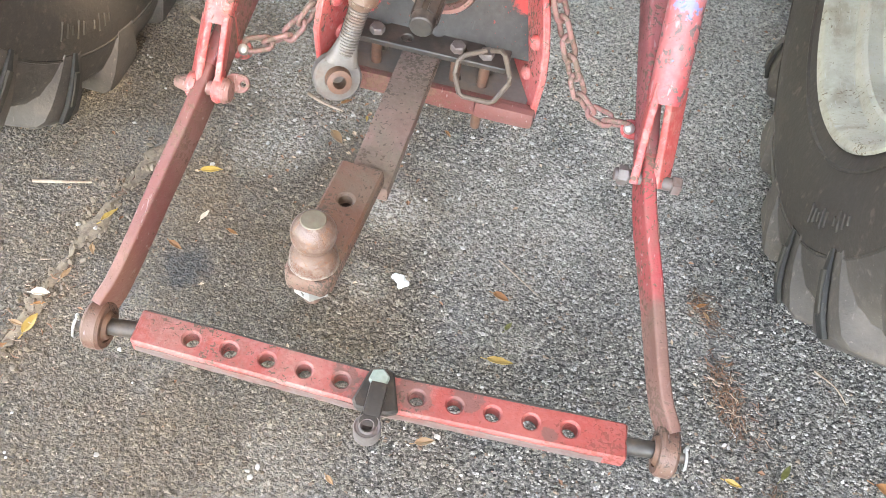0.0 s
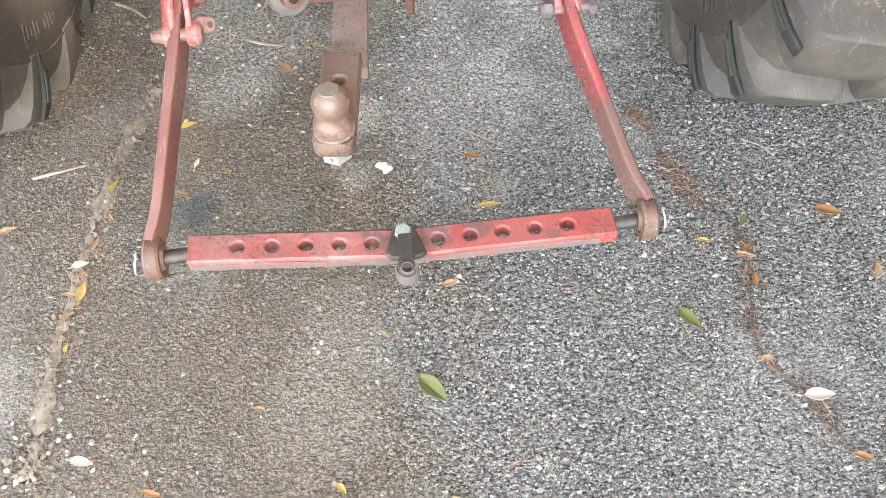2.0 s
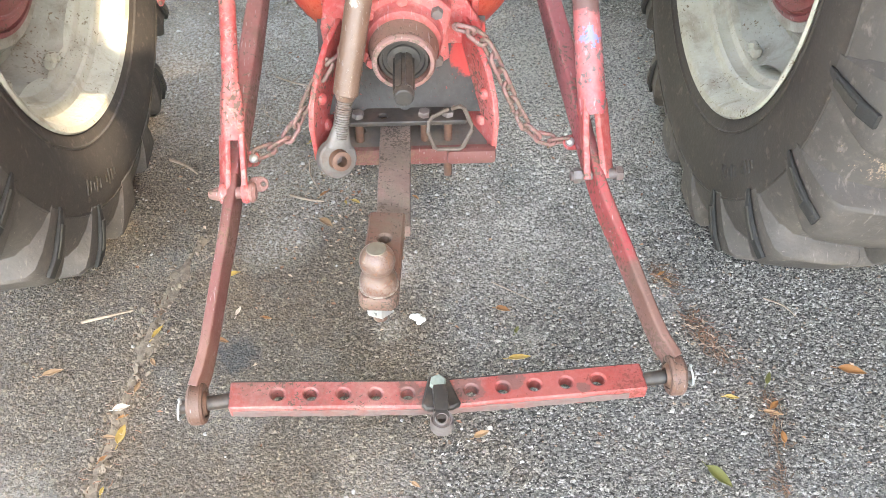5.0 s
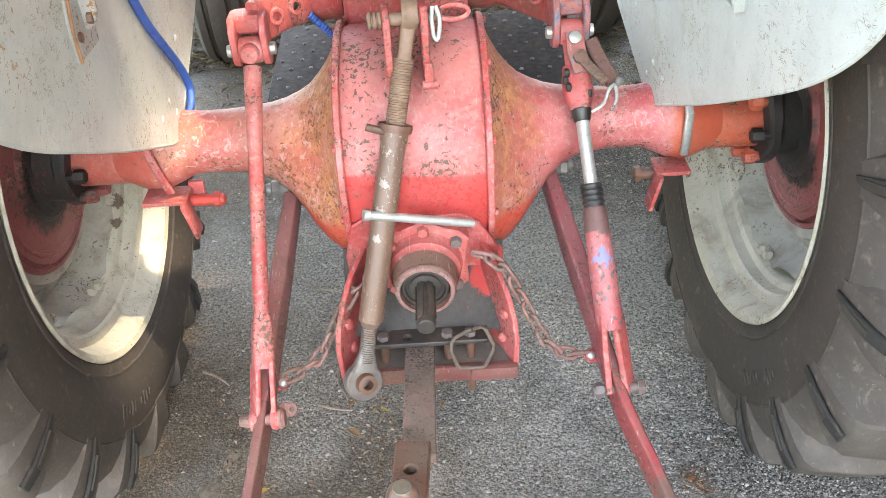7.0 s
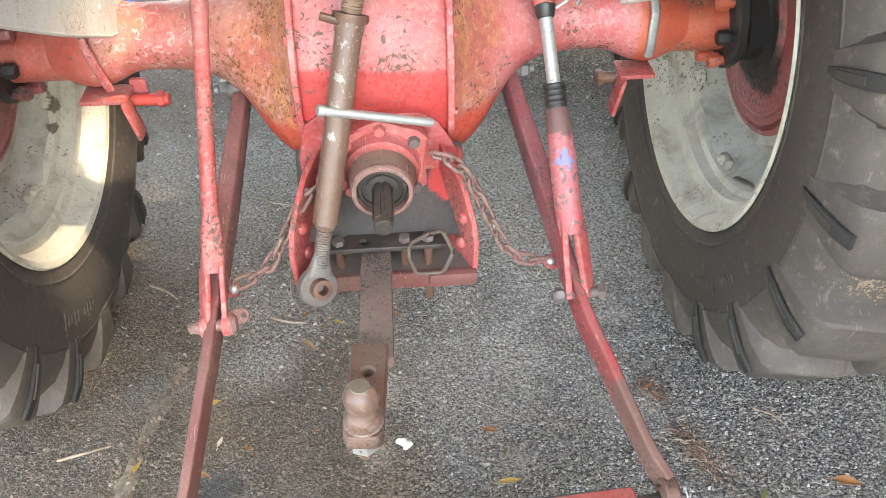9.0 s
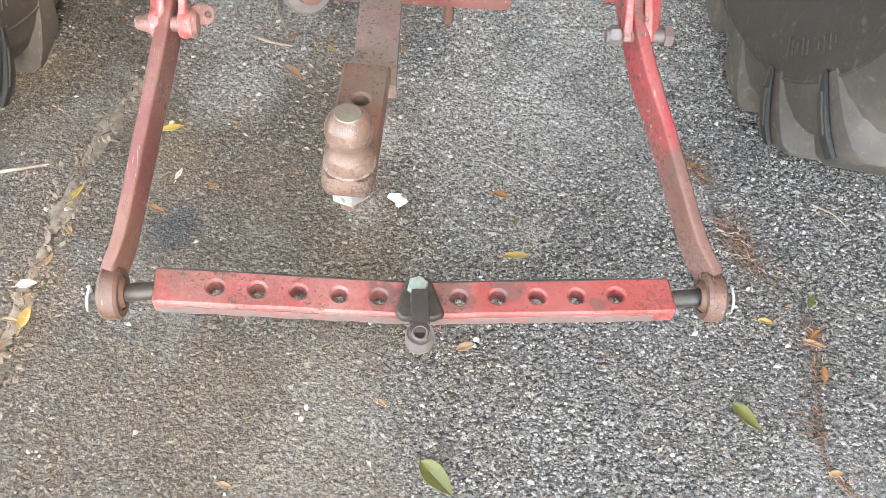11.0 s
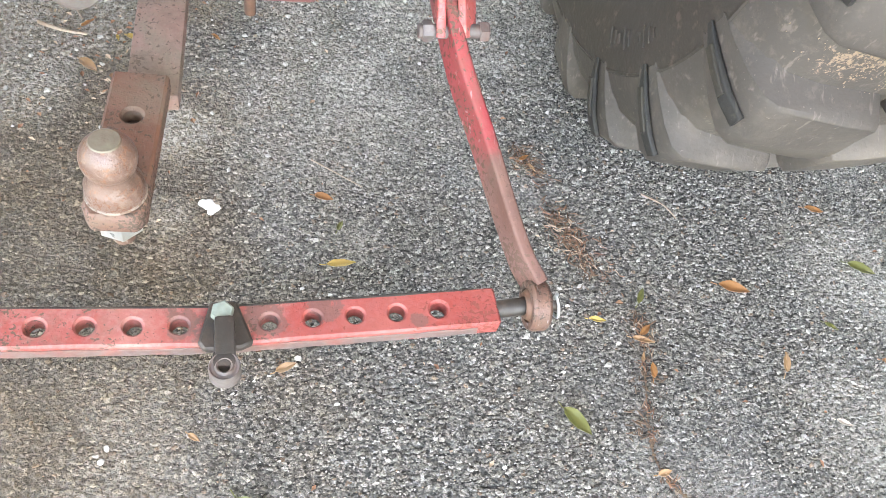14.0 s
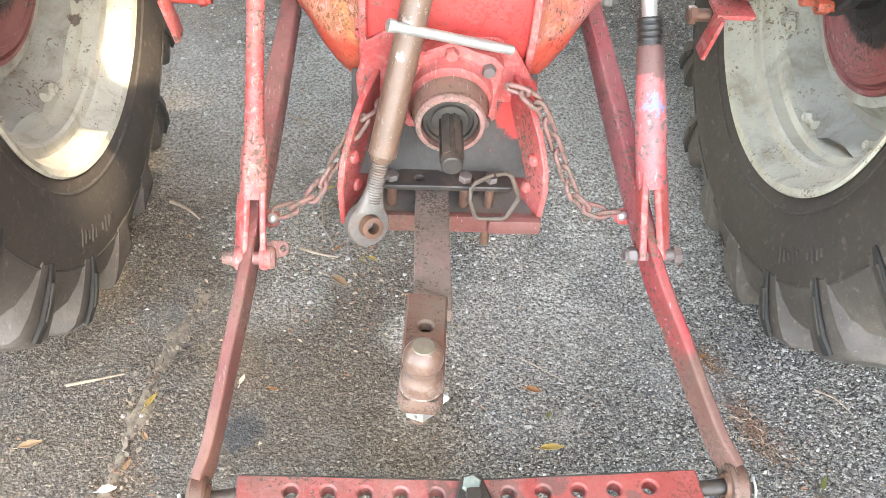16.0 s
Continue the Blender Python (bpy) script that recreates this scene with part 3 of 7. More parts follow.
def smooth_path(pts, per=6):
    """A Catmull-Rom curve through pts."""
    p = [Vector(q) for q in pts]
    p = [2 * p[0] - p[1]] + p + [2 * p[-1] - p[-2]]
    out = []
    for i in range(1, len(p) - 2):
        a, b, c, d = p[i - 1:i + 3]
        for k in range(per):
            t = k / per
            out.append(0.5 * (2 * b + (c - a) * t + (2 * a - 5 * b + 4 * c - d) * t * t + (3 * b - a - 3 * c + d) * t ** 3))
    return out + [p[-2]]


def plate(bm, outline, m, thick, holes=(), bev=0.0):
    """A flat plate with holes (x, y, radius) in the xy plane of m, thick along its z."""
    t = bmesh.new()
    edges = []
    loops = [outline] + [[(x + r * math.cos(-2 * math.pi * i / 16), y + r * math.sin(-2 * math.pi * i / 16)) for i in range(16)] for x, y, r in holes]
    for loop in loops:
        vs = [t.verts.new((x, y, 0)) for x, y in loop]
        edges += [t.edges.new((vs[i], vs[(i + 1) % len(vs)])) for i in range(len(vs))]
    bmesh.ops.triangle_fill(t, use_beauty=True, edges=edges)
    got = bmesh.ops.extrude_face_region(t, geom=list(t.faces))
    bmesh.ops.translate(t, vec=(0, 0, thick), verts=[v for v in got["geom"] if isinstance(v, bmesh.types.BMVert)])
    bmesh.ops.recalc_face_normals(t, faces=t.faces)
    if bev:
        sharp = [e for e in t.edges if len(e.link_faces) == 2 and e.calc_face_angle(0) > 1.0]
        bmesh.ops.bevel(t, geom=sharp, offset=bev, segments=1, affect="EDGES")
    merge(bm, t, m)


def dent(bm, size, scale, seed=0.0):
    """Slight unevenness of cast or beaten metal."""
    for v in bm.verts:
        v.co += size * noise.noise_vector(v.co * scale + Vector((seed, 0, 0)))


def place(ob):
    """Where an object stands, before the scene is evaluated."""
    return place(ob.parent) @ ob.matrix_parent_inverse @ ob.matrix_basis if ob.parent else ob.matrix_basis.copy()


def part(name, bm, material, parent=None, label="", angle=35):
    bmesh.ops.recalc_face_normals(bm, faces=bm.faces)
    me = bpy.data.meshes.new(name)
    bm.to_mesh(me)
    bm.free()
    me.materials.append(material)
    me.polygons.foreach_set("use_smooth", [True] * len(me.polygons))
    me.set_sharp_from_angle(angle=radians(angle))
    ob = new(name, me)
    if parent:
        ob.parent = parent
        ob.matrix_parent_inverse = place(parent).inverted()
    if label:
        ob["label"] = label
    return ob


def thing(name, base, label, category, group="", kind=""):
    e = new(name)
    e.matrix_basis = Matrix.Translation(base)
    e.empty_display_size = 0.05
    return tagged(e, label, category, group, kind)


def V(*a):
    return Vector(a)


# ---- ground ----
AY, AZ = 1.36, 0.605  # rear axle
YAW = Matrix.Translation((0, 1.357, 0)) @ pose(0, 0, 0, 0, 0, -2.5) @ Matrix.Translation((0, -1.357, 0))  # the tractor stands a little askew


def ground():
    bm = bmesh.new()
    rings = [0.0, 0.5, 1, 1.6, 2.4, 4, 8, 20, 60, 200, 600]
    seg = 48
    lathe(bm, [(r, 0.0) for r in rings], Matrix.Translation((0, 1, 0)), seg)
    ob = part("ground", bm, ASPHALT)
    tagged(ob, "grey worn asphalt with pale aggregate and brown oil stains", "ground", kind="structure")


ground()


def light_block_wall():
    """Unseen plain wall, added to hold back sky light from the east."""
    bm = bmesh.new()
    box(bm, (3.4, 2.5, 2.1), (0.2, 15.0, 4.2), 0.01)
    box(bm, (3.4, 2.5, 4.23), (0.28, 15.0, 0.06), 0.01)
    tagged(part("light_block_east", bm, PLASTER), "plain grey wall out of view, added to block light from the east", "wall", kind="structure")


light_block_wall()
CRACK_EAST = [(0.501, 0.971), (0.531, 0.813), (0.60, 0.738), (0.6, 0.653), (0.578, 0.564), (0.567, 0.502), (0.574, 0.459), (0.606, 0.415), (0.625, 0.364), (0.651, 0.312)]
CRACK_WEST = [(-0.438, 1.167), (-0.472, 1.083), (-0.498, 0.988), (-0.52, 0.874), (-0.537, 0.779), (-0.543, 0.678), (-0.56, 0.617), (-0.563, 0.518), (-0.567, 0.435), (-0.574, 0.384)]


def chippings(name, label, material, bounds, pitch, share, size, seed):
    """Crushed stones that stand out of the worn bitumen."""
    rng = np.random.RandomState(seed)
    x0, x1, y0, y1 = bounds
    gx, gy = np.meshgrid(np.arange(x0, x1, pitch), np.arange(y0, y1, pitch))
    x, y = gx.ravel(), gy.ravel()
    x, y = x + rng.uniform(-0.5, 0.5, x.size) * pitch, y + rng.uniform(-0.5, 0.5, x.size) * pitch
    edge = np.minimum.reduce([x - x0, x1 - x, y - y0, y1 - y])
    # fewer stones are left in the worn hollows
    hollow = np.sin(61 * x + 3 * np.sin(37 * y)) * np.sin(83 * y + 2.5 * np.sin(43 * x + 1)) + rng.normal(0, 0.5, x.size)
    keep = rng.uniform(0, 1, x.size) * np.where(hollow > 0.55, 1.9, 0.92) * (1 + 0.8 * np.clip((-0.1 - x) / 0.15, 0, 1)) < share * np.clip(edge / 0.2, 0, 1)
    for line in (CRACK_EAST, CRACK_WEST):
        for i, j in smooth_line(line):
            keep &= (x - i) ** 2 + (y - j) ** 2 > 0.008 ** 2
    x, y = x[keep], y[keep]
    n = x.size
    r = np.clip(size * np.exp(rng.normal(0, 0.36, n)), 0.0009, 2.2 * size)
    h = r * rng.uniform(0.2, 1.15, n)
    k = 5
    a = rng.uniform(0, 6.283, (n, 1)) + np.arange(k) * 2 * math.pi / k + rng.uniform(-0.4, 0.4, (n, k))
    rr = r[:, None] * rng.uniform(0.6, 1.4, (n, k))
    tilt = rng.normal(0, 0.3, (n, 2, 1))
    base = np.stack([x[:, None] + 1.25 * rr * np.cos(a), y[:, None] + 0.9 * rr * np.sin(a), np.full((n, k), -0.001)], -1)
    f = rng.uniform(0.4, 0.75, (n, 1))
    cx, cy = 1.25 * f * rr * np.cos(a), 0.9 * f * rr * np.sin(a)
    top = np.stack([x[:, None] + cx, y[:, None] + cy, h[:, None] + tilt[:, 0] * cx + tilt[:, 1] * cy], -1)
    verts = np.concatenate([base, top], 1).reshape(-1, 3)
    off = (np.arange(n) * 2 * k)[:, None]
    quads = np.concatenate([off + np.array([i, (i + 1) % k, k + (i + 1) % k, k + i]) for i in range(k)])
    caps = off + np.arange(k, 2 * k)
    me = bpy.data.meshes.new(name)
    me.from_pydata(verts.tolist(), [], quads.tolist() + caps.tolist())
    me.materials.append(material)
    tagged(new(name, me), label, "gravel", kind="stuff")


def smooth_line(pts):
    return [(p.x, p.y) for p in smooth_path([(x, y, 0) for x, y in pts], 14)]


chippings("chippings", "angular grey and white stone chippings bound in the asphalt", CHIPPING, (-1.0, 1.5, 0.1, 2.6), 0.0043, 0.62, 0.0020, 4)
chippings("white_grit", "scattered pale stone grit on the worn asphalt", GRIT, (-0.65, 0.95, 1.05, 2.9), 0.011, 0.15, 0.0025, 9)
chippings("white_grit", "scattered pale stone grit on the worn asphalt", GRIT, (0.0, 1.45, 0.15, 1.2), 0.014, 0.10, 0.0022, 12)

# ---- tractor ----
tractor = thing("tractor", (0, AY, 0), "old red tractor with pale grey fenders and chipped faded paint", "tractor")


def housing():
    # drum between two bolted flanges
    bm = bmesh.new()
    m = frame_to((-0.125, AY, 0.615), (1, 0, 0))
    lathe(bm, [(0, 0), (0.205, 0), (0.212, 0.012), (0.216, 0.06), (0.218, 0.125), (0.216, 0.19), (0.212, 0.238), (0.205, 0.25), (0, 0.25)], m, 64)
    dent(bm, 0.002, 9)
    drum = part("axle_housing", bm, DRUM, tractor, "bleached pink-red cast housing")
    axle = [drum]
    for s in (-1, 1):
        bm = bmesh.new()
        m = frame_to((s * 0.118, AY, 0.615), (s, 0, 0))
        lathe(bm, [(0.19, 0.0), (0.2185, 0.0), (0.2205, 0.002), (0.2205, 0.010), (0.2185, 0.012), (0.19, 0.012)], m, 64, True)
        part("flange", bm, PINK, drum)
        for i in range(10):
            a = 2 * math.pi * (i + 0.3) / 10
            c = V(s * 0.129, AY + 0.213 * math.cos(a), 0.615 + 0.213 * math.sin(a))
            bm = bmesh.new()
            hexa(bm, c, (s, 0, 0), 0.007, 0.006, a)
            part("bolt", bm, RED, drum)
        # bell and trumpet
        bm = bmesh.new()
        m = frame_to((s * 0.13, AY, 0.61), (s, 0, 0))
        rows = ((0.207, 0.207, 0), (0.186, 0.207, 0.008), (0.158, 0.198, 0.024), (0.134, 0.182, 0.042), (0.113, 0.158, 0.062), (0.096, 0.126, 0.085), (0.083, 0.098, 0.108), (0.072, 0.078, 0.135), (0.063, 0.064, 0.17), (0.058, 0.058, 0.22), (0.058, 0.058, 0.27), (0.060, 0.061, 0.295), (0.066, 0.070, 0.315), (0.070, 0.076, 0.335), (0.070, 0.077, 0.365), (0.064, 0.070, 0.385), (0.053, 0.056, 0.41), (0.048, 0.048, 0.43))
        lathe(bm, [(1.0, i) for i in range(len(rows))], Matrix(), 48)
        for v in bm.verts:
            # the casting is fuller below than above
            top, low, h = rows[round(v.co.z)]
            k = min(1.0, max(0.0, 0.35 - v.co.y))
            r = top + (low - top) * k * k * (3 - 2 * k)
            rise = 0.021 * max(0.0, min(1.0, (h - 0.06) / 0.1)) * max(0.0, min(1.0, (0.45 - h) / 0.13))
            v.co = m @ V(r * v.co.x, r * v.co.y, h) + V(0, 0, rise)
        dent(bm, 0.003, 12, s)
        axle.append(part("trumpet", bm, RUSTY if s < 0 else BELL, tractor, "rust-stained cast axle tube"))
        bm = bmesh.new()
        rod(bm, (s * 0.53, AY, 0.607), (s * 0.66, AY, 0.605), 0.048, 0.047, 40)
        axle.append(part("axle_tube", bm, ORANGE if s > 0 else SALMON, tractor))
        bm = bmesh.new()
        y = AY - 0.074
        lean, foot = (0.026, 0.568) if s < 0 else (0.0, 0.585)
        line = [V(s * 0.488, y + 0.02, 0.685), V(s * 0.488, y - 0.001, 0.668), V(s * 0.487, y - 0.004, 0.62), V(s * 0.487, y - 0.003, 0.60), V(s * 0.487, y + 0.002, foot)]
        sweep(bm, [p + V(lean * (0.685 - p.z) / 0.117, 0, 0) for p in line], oblong(0.009, 0.0155, 0.004), (1, 0, 0))
        axle.append(part("clamp_bolt", bm, ZINC if s > 0 else PINK, tractor))
        # bracket under the pad: an angle plate with a hanging blade and a stub pin
        bm = bmesh.new()
        out = 0.016 if s < 0 else 0.0
        cx = s * (0.465 + out) if s < 0 else 0.475
        half = 0.036 if s < 0 else 0.026
        box(bm, (cx, AY - 0.040, 0.541), (2 * half + 0.013, 0.06, 0.009), 0.003)
        box(bm, (cx - s * half, AY - 0.065, 0.505), (0.008, 0.04, 0.075), 0.003, Matrix.Translation((cx - s * half, 0, 0.54)) @ pose(0, 0, 0, 0, s * 12, 0) @ Matrix.Translation((s * half - cx, 0, -0.54)))
        if s < 0:
            box(bm, (cx - s * 0.05, AY - 0.01, 0.528), (0.03, 0.012, 0.055), 0.004)
        axle.append(part("sway_bracket", bm, PINK if s < 0 else RED, tractor))
        bm = bmesh.new()
        rod(bm, (cx - s * 0.03, AY - 0.03, 0.522), (cx - s * (0.105 if s < 0 else 0.068), AY - 0.03, 0.522), 0.011)
        hexa(bm, (cx - s * (0.085 if s < 0 else 0.055), AY - 0.03, 0.522), (-s, 0, 0), 0.016, 0.012)
        axle.append(part("stub_pin", bm, RUSTY if s < 0 else RUST, tractor))
        # brake flange and greasy hub
        bm = bmesh.new()
        lathe(bm, [(0.0, 0.0), (0.075, 0), (0.082, 0.006), (0.082, 0.02), (0.07, 0.028), (0.07, 0.06), (0.088, 0.066), (0.088, 0.085), (0.0, 0.09)], frame_to((s * 0.638, AY, 0.605), (s, 0, 0)), 40)
        dent(bm, 0.006, 25, s)
        axle.append(part("brake_flange", bm, GREASE, tractor, "greasy black brake flange"))
        for i in range(7):
            a = 2 * math.pi * (i + 0.4) / 7
            bm = bmesh.new()
            c = V(s * 0.628, AY + 0.068 * math.cos(a), 0.605 + 0.068 * math.sin(a))
            hexa(bm, c, (-s, 0, 0), 0.014, 0.02, a)
            rod(bm, c - V(s * 0.0, 0, 0), c + V(s * 0.02, 0, 0), 0.009, seg=10)
            axle.append(part("bolt", bm, GREASE if i % 3 == 0 else ORANGE if s > 0 else HUBRED, tractor))
    # belly and forward case
    bm = bmesh.new()
    box(bm, (0, 1.66, 0.60), (0.24, 0.5, 0.36), 0.05, seg=3)
    box(bm, (0, 2.4, 0.55), (0.26, 1.1, 0.34), 0.05, seg=3)
    part("transmission_case", bm, RED, tractor)
    bm = bmesh.new()
    box(bm, (0, 3.12, 0.58), (0.22, 0.5, 0.30), 0.04, seg=3)
    rod(bm, (-0.66, 3.32, 0.57), (0.72, 3.32, 0.57), 0.032, seg=16)
    for x in (-0.66, 0.72):
        rod(bm, (x, 3.32, 0.32), (x, 3.32, 0.59), 0.022, seg=14)
    part("front_axle", bm, RED, tractor)
    bm = bmesh.new()
    box(bm, (0, 1.545, 0.845), (0.23, 0.17, 0.11), 0.02, seg=3)
    part("lift_cover", bm, RED, tractor)
    for ob in axle:
        ob.matrix_basis = YAW @ ob.matrix_basis


housing()


def wheel(s, lugs=19):
    cx, cy = s * 0.755, 1.359
    w = thing("rear_wheel", (cx, cy, AZ), "", "")
    w.parent = tractor
    w.matrix_parent_inverse = tractor.matrix_basis.inverted()
    m = frame_to((cx, cy, AZ), (-s, 0, 0))  # z of m points to the tractor
    prof = [(0.374, 0.142), (0.385, 0.150), (0.41, 0.158), (0.44, 0.166), (0.475, 0.171), (0.505, 0.170), (0.53, 0.165), (0.558, 0.158), (0.585, 0.146), (0.603, 0.125), (0.613, 0.09), (0.616, 0.02)]
    prof = prof + [(r, -h) for r, h in prof[::-1]]

    def skin(off):
        """Radius of the carcass at an offset from the wheel's middle."""
        off = min(abs(off), 0.165)
        for (r0, h0), (r1, h1) in zip(prof[6:], prof[7:12]):
            if h1 <= off <= h0:
                return r0 + (r1 - r0) * (h0 - off) / (h0 - h1)
        return 0.616

    def grounded(bm, mm):
        """The loaded tyre is flat where it stands."""
        inv = mm.inverted()
        for v in bm.verts:
            q = mm @ v.co
            if q.z < 0.001:
                q.z = 0.001
                v.co = inv @ q

    bm = bmesh.new()
    k = len(prof)
    lathe(bm, prof[:7] + [(0.52, 0.14), (0.52, -0.14)] + prof[k - 7:] + [(0.369, -0.12), (0.369, 0.12)], m, 96, True)
    grounded(bm, Matrix())
    part("tyre", bm, TYRE, w, "weathered black rubber sidewall", 50)
    bm = bmesh.new()
    lathe(bm, prof[6:k - 6], m, 96)
    grounded(bm, Matrix())
    part("tread_base", bm, LUG, w, "dusty grey tread rubber", 50)
    # raised circles on the sidewall
    bm = bmesh.new()
    for r, h in ((0.405, 0.155), (0.525, 0.163)):
        lathe(bm, [(r - 0.004, h - 0.004), (r, h + 0.005), (r + 0.003, h + 0.005), (r + 0.008, h - 0.004)], m, 96)
    grounded(bm, Matrix())
    part("sidewall_rib", bm, TYRE, w)
    # worn moulded marks
    for i in range(9):
        a0 = radians(-90 + (46 if s > 0 else 30)) if s > 0 else radians(-90 - 30)
        mm = m @ pose(0, 0, 0, 0, 0, math.degrees(a0) + 1.9 * (i - 4) + (2 if i > 4 else 0))
        bm = bmesh.new()
        box(bm, (0.478, 0, 0.1715), (0.03 - 0.008 * (i % 3), 0.0035, 0.0035), 0.001, mm)
        part("moulded_mark", bm, TYRE, w)
    step = 2 * math.pi / lugs
    st = [(0.0, 0.520, 0.1690, 0.045), (0.0, 0.56, 0.1675, 0.060), (0.0, 0.60, 0.1625, 0.072), (0.0, 0.630, 0.154, 0.080), (-0.003, 0.642, 0.14, 0.084), (-0.012, 0.649, 0.09, 0.086), (-0.022, 0.653, 0.05, 0.086), (-0.030, 0.654, 0.012, 0.085), (-0.032, 0.646, 0.006, 0.082)]
    first = -90 + 34 if s > 0 else 270 - 33
    for side in (1, -1):
        for i in range(lugs):
            turn = i * step + radians(first) + (0 if side > 0 else step / 2)
            mm = m @ pose(0, 0, 0, 0, 0, math.degrees(turn))
            bm = bmesh.new()
            rings = []
            for a, r, off, hw in st:
                c = a * s
                base = skin(off) - 0.008
                if off > 0.15:
                    base = min(base, r - 0.012)
                lo = min(off, 0.163) - 0.012 if off > 0.15 else off
                mid = lo + (off - lo) * 0.5
                ring = [(-hw - 0.020, base, lo), (-hw - 0.006, base + (r - base) * 0.6, mid), (-hw, r - 0.004, off), (-hw + 0.008, r, off), (-0.3 * hw, r + 0.001, off), (hw * 0.4, r - 0.001, off), (hw - 0.008, r, off), (hw, r - 0.004, off), (hw + 0.006, base + (r - base) * 0.6, mid), (hw + 0.020, base, lo)]
                rings.append([bm.verts.new((rr * math.cos(c + da * s), rr * math.sin(c + da * s), oo * side)) for da, rr, oo in ring])
            for p, q in zip(rings, rings[1:]):
                for j in range(10):
                    bm.faces.new((p[j], p[(j + 1) % 10], q[(j + 1) % 10], q[j]))
            bm.faces.new(rings[0][::-1])
            bm.faces.new(rings[-1])
            bmesh.ops.transform(bm, matrix=mm, verts=bm.verts)
            grounded(bm, Matrix())
            part("lug", bm, LUG, w, angle=38)
            if side > 0:
                # sunken panel's rim on the lug's shoulder
                bm = bmesh.new()
                pts = [mm @ V(r, 0, off) for r, off in ((0.515, 0.1725), (0.545, 0.1735), (0.575, 0.1715), (0.605, 0.167), (0.634, 0.157))]
                if min(v.z for v in pts) > 0.0:
                    sweep(bm, pts, oblong(0.022, 0.008, 0.002), mm.to_3x3() @ V(0, 0, 1), scales=[0.4, 0.75, 0.95, 1.0, 0.95])
                    grounded(bm, Matrix())
                    part("lug_end", bm, BARRUBBER, w)
                    bm = bmesh.new()
                    sweep(bm, [mm @ V(r, 0, off + 0.003) for r, off in ((0.545, 0.1740), (0.575, 0.1720), (0.603, 0.1678))], oblong(0.012, 0.006, 0.001), mm.to_3x3() @ V(0, 0, 1))
                    grounded(bm, Matrix())
                    part("lug_panel", bm, PANEL, w)
                else:
                    bm.free()
    # rim with dropped centre
    bm = bmesh.new()
    lathe(bm, [(0.368, 0.138), (0.379, 0.146), (0.382, 0.151), (0.378, 0.155), (0.367, 0.150), (0.360, 0.137), (0.354, 0.110), (0.351, 0.104), (0.334, 0.099), (0.329, 0.093), (0.327, 0.076), (0.325, 0.071), (0.313, 0.066), (0.310, 0.060), (0.310, -0.05), (0.350, -0.08), (0.356, -0.12), (0.378, -0.152), (0.382, -0.145), (0.366, -0.12), (0.36, -0.07), (0.339, -0.045), (0.339, 0.075), (0.352, 0.092), (0.362, 0.105), (0.364, 0.13)], m, 96, True)
    part("rim", bm, RIM, w, "pale grey painted steel rim", 32)
    # dished disc with a scalloped edge
    bm = bmesh.new()
    rows = [(0.20, 0.026, 0), (0.228, 0.028, 0), (0.238, 0.010, 0), (0.252, -0.010, 0), (0.270, -0.012, 0), (0.286, 0.020, 0.1), (0.298, 0.05, 0.5), (0.304, 0.058, 1.0), (0.303, 0.052, 1.0), (0.288, 0.012, 0.2), (0.268, -0.022, 0), (0.248, -0.02, 0), (0.20, 0.018, 0)]
    seg = 128
    first = radians(-90 + 3) if s > 0 else radians(-90)
    rings = []
    for r, h, k in rows:
        ring = []
        for i in range(seg):
            a = 2 * math.pi * i / seg
            lobe = abs(math.cos(4 * (a - first))) ** 3
            rr = r + k * 0.03 * lobe - k * 0.012 * (1 - lobe)
            ring.append(bm.verts.new(m @ V(rr * math.cos(a), rr * math.sin(a), h)))
        rings.append(ring)
    for p, q in zip(rings, rings[1:] + rings[:1]):
        for i in range(seg):
            bm.faces.new((p[i], p[(i + 1) % seg], q[(i + 1) % seg], q[i]))
    part("wheel_disc", bm, DISC, w, "pale grey dished wheel disc", 50)
    for i in range(8):
        a = first + 2 * math.pi * i / 8
        mm = m @ pose(0, 0, 0, 0, 0, math.degrees(a))
        bm = bmesh.new()
        box(bm, (0.300, 0, 0.05), (0.022, 0.040, 0.018), 0.006, mm)
        part("rim_lug", bm, RIM, w)
        bm = bmesh.new()
        rod(bm, mm @ V(0.295, 0, 0.054), mm @ V(0.295, 0, 0.070), 0.006, seg=10)
        hexa(bm, mm @ V(0.295, 0, 0.056), mm.to_3x3() @ V(0, 0, 1), 0.0115, 0.010)
        part("nut", bm, RIM, w)
    bm = bmesh.new()
    lathe(bm, [(0, 0.052), (0.10, 0.052), (0.11, 0.043), (0.15, 0.040), (0.172, 0.037), (0.190, 0.036), (0.194, 0.026), (0.197, 0.026), (0.200, 0.033), (0.208, 0.032), (0.211, 0.026), (0.208, 0.016), (0, 0.012)], m, 80)
    part("hub_plate", bm, HUBRED, w, "dull red round hub plate")
    bm = bmesh.new()
    lathe(bm, [(0.168, 0.036), (0.171, 0.0405), (0.176, 0.0405), (0.179, 0.036)], m, 80)
    part("hub_rib", bm, HUBRED, w)
    if s < 0:
        bm = bmesh.new()
        bmesh.ops.create_icosphere(bm, subdivisions=2, radius=0.006, matrix=frame_to((-0.640, 1.064, 0.099), (0.4, -0.6, 0.7)) @ Matrix.Diagonal((1.2, 1, 0.3, 1)))
        part("white_fleck", bm, WHITE, w, "white paint fleck on the rubber")
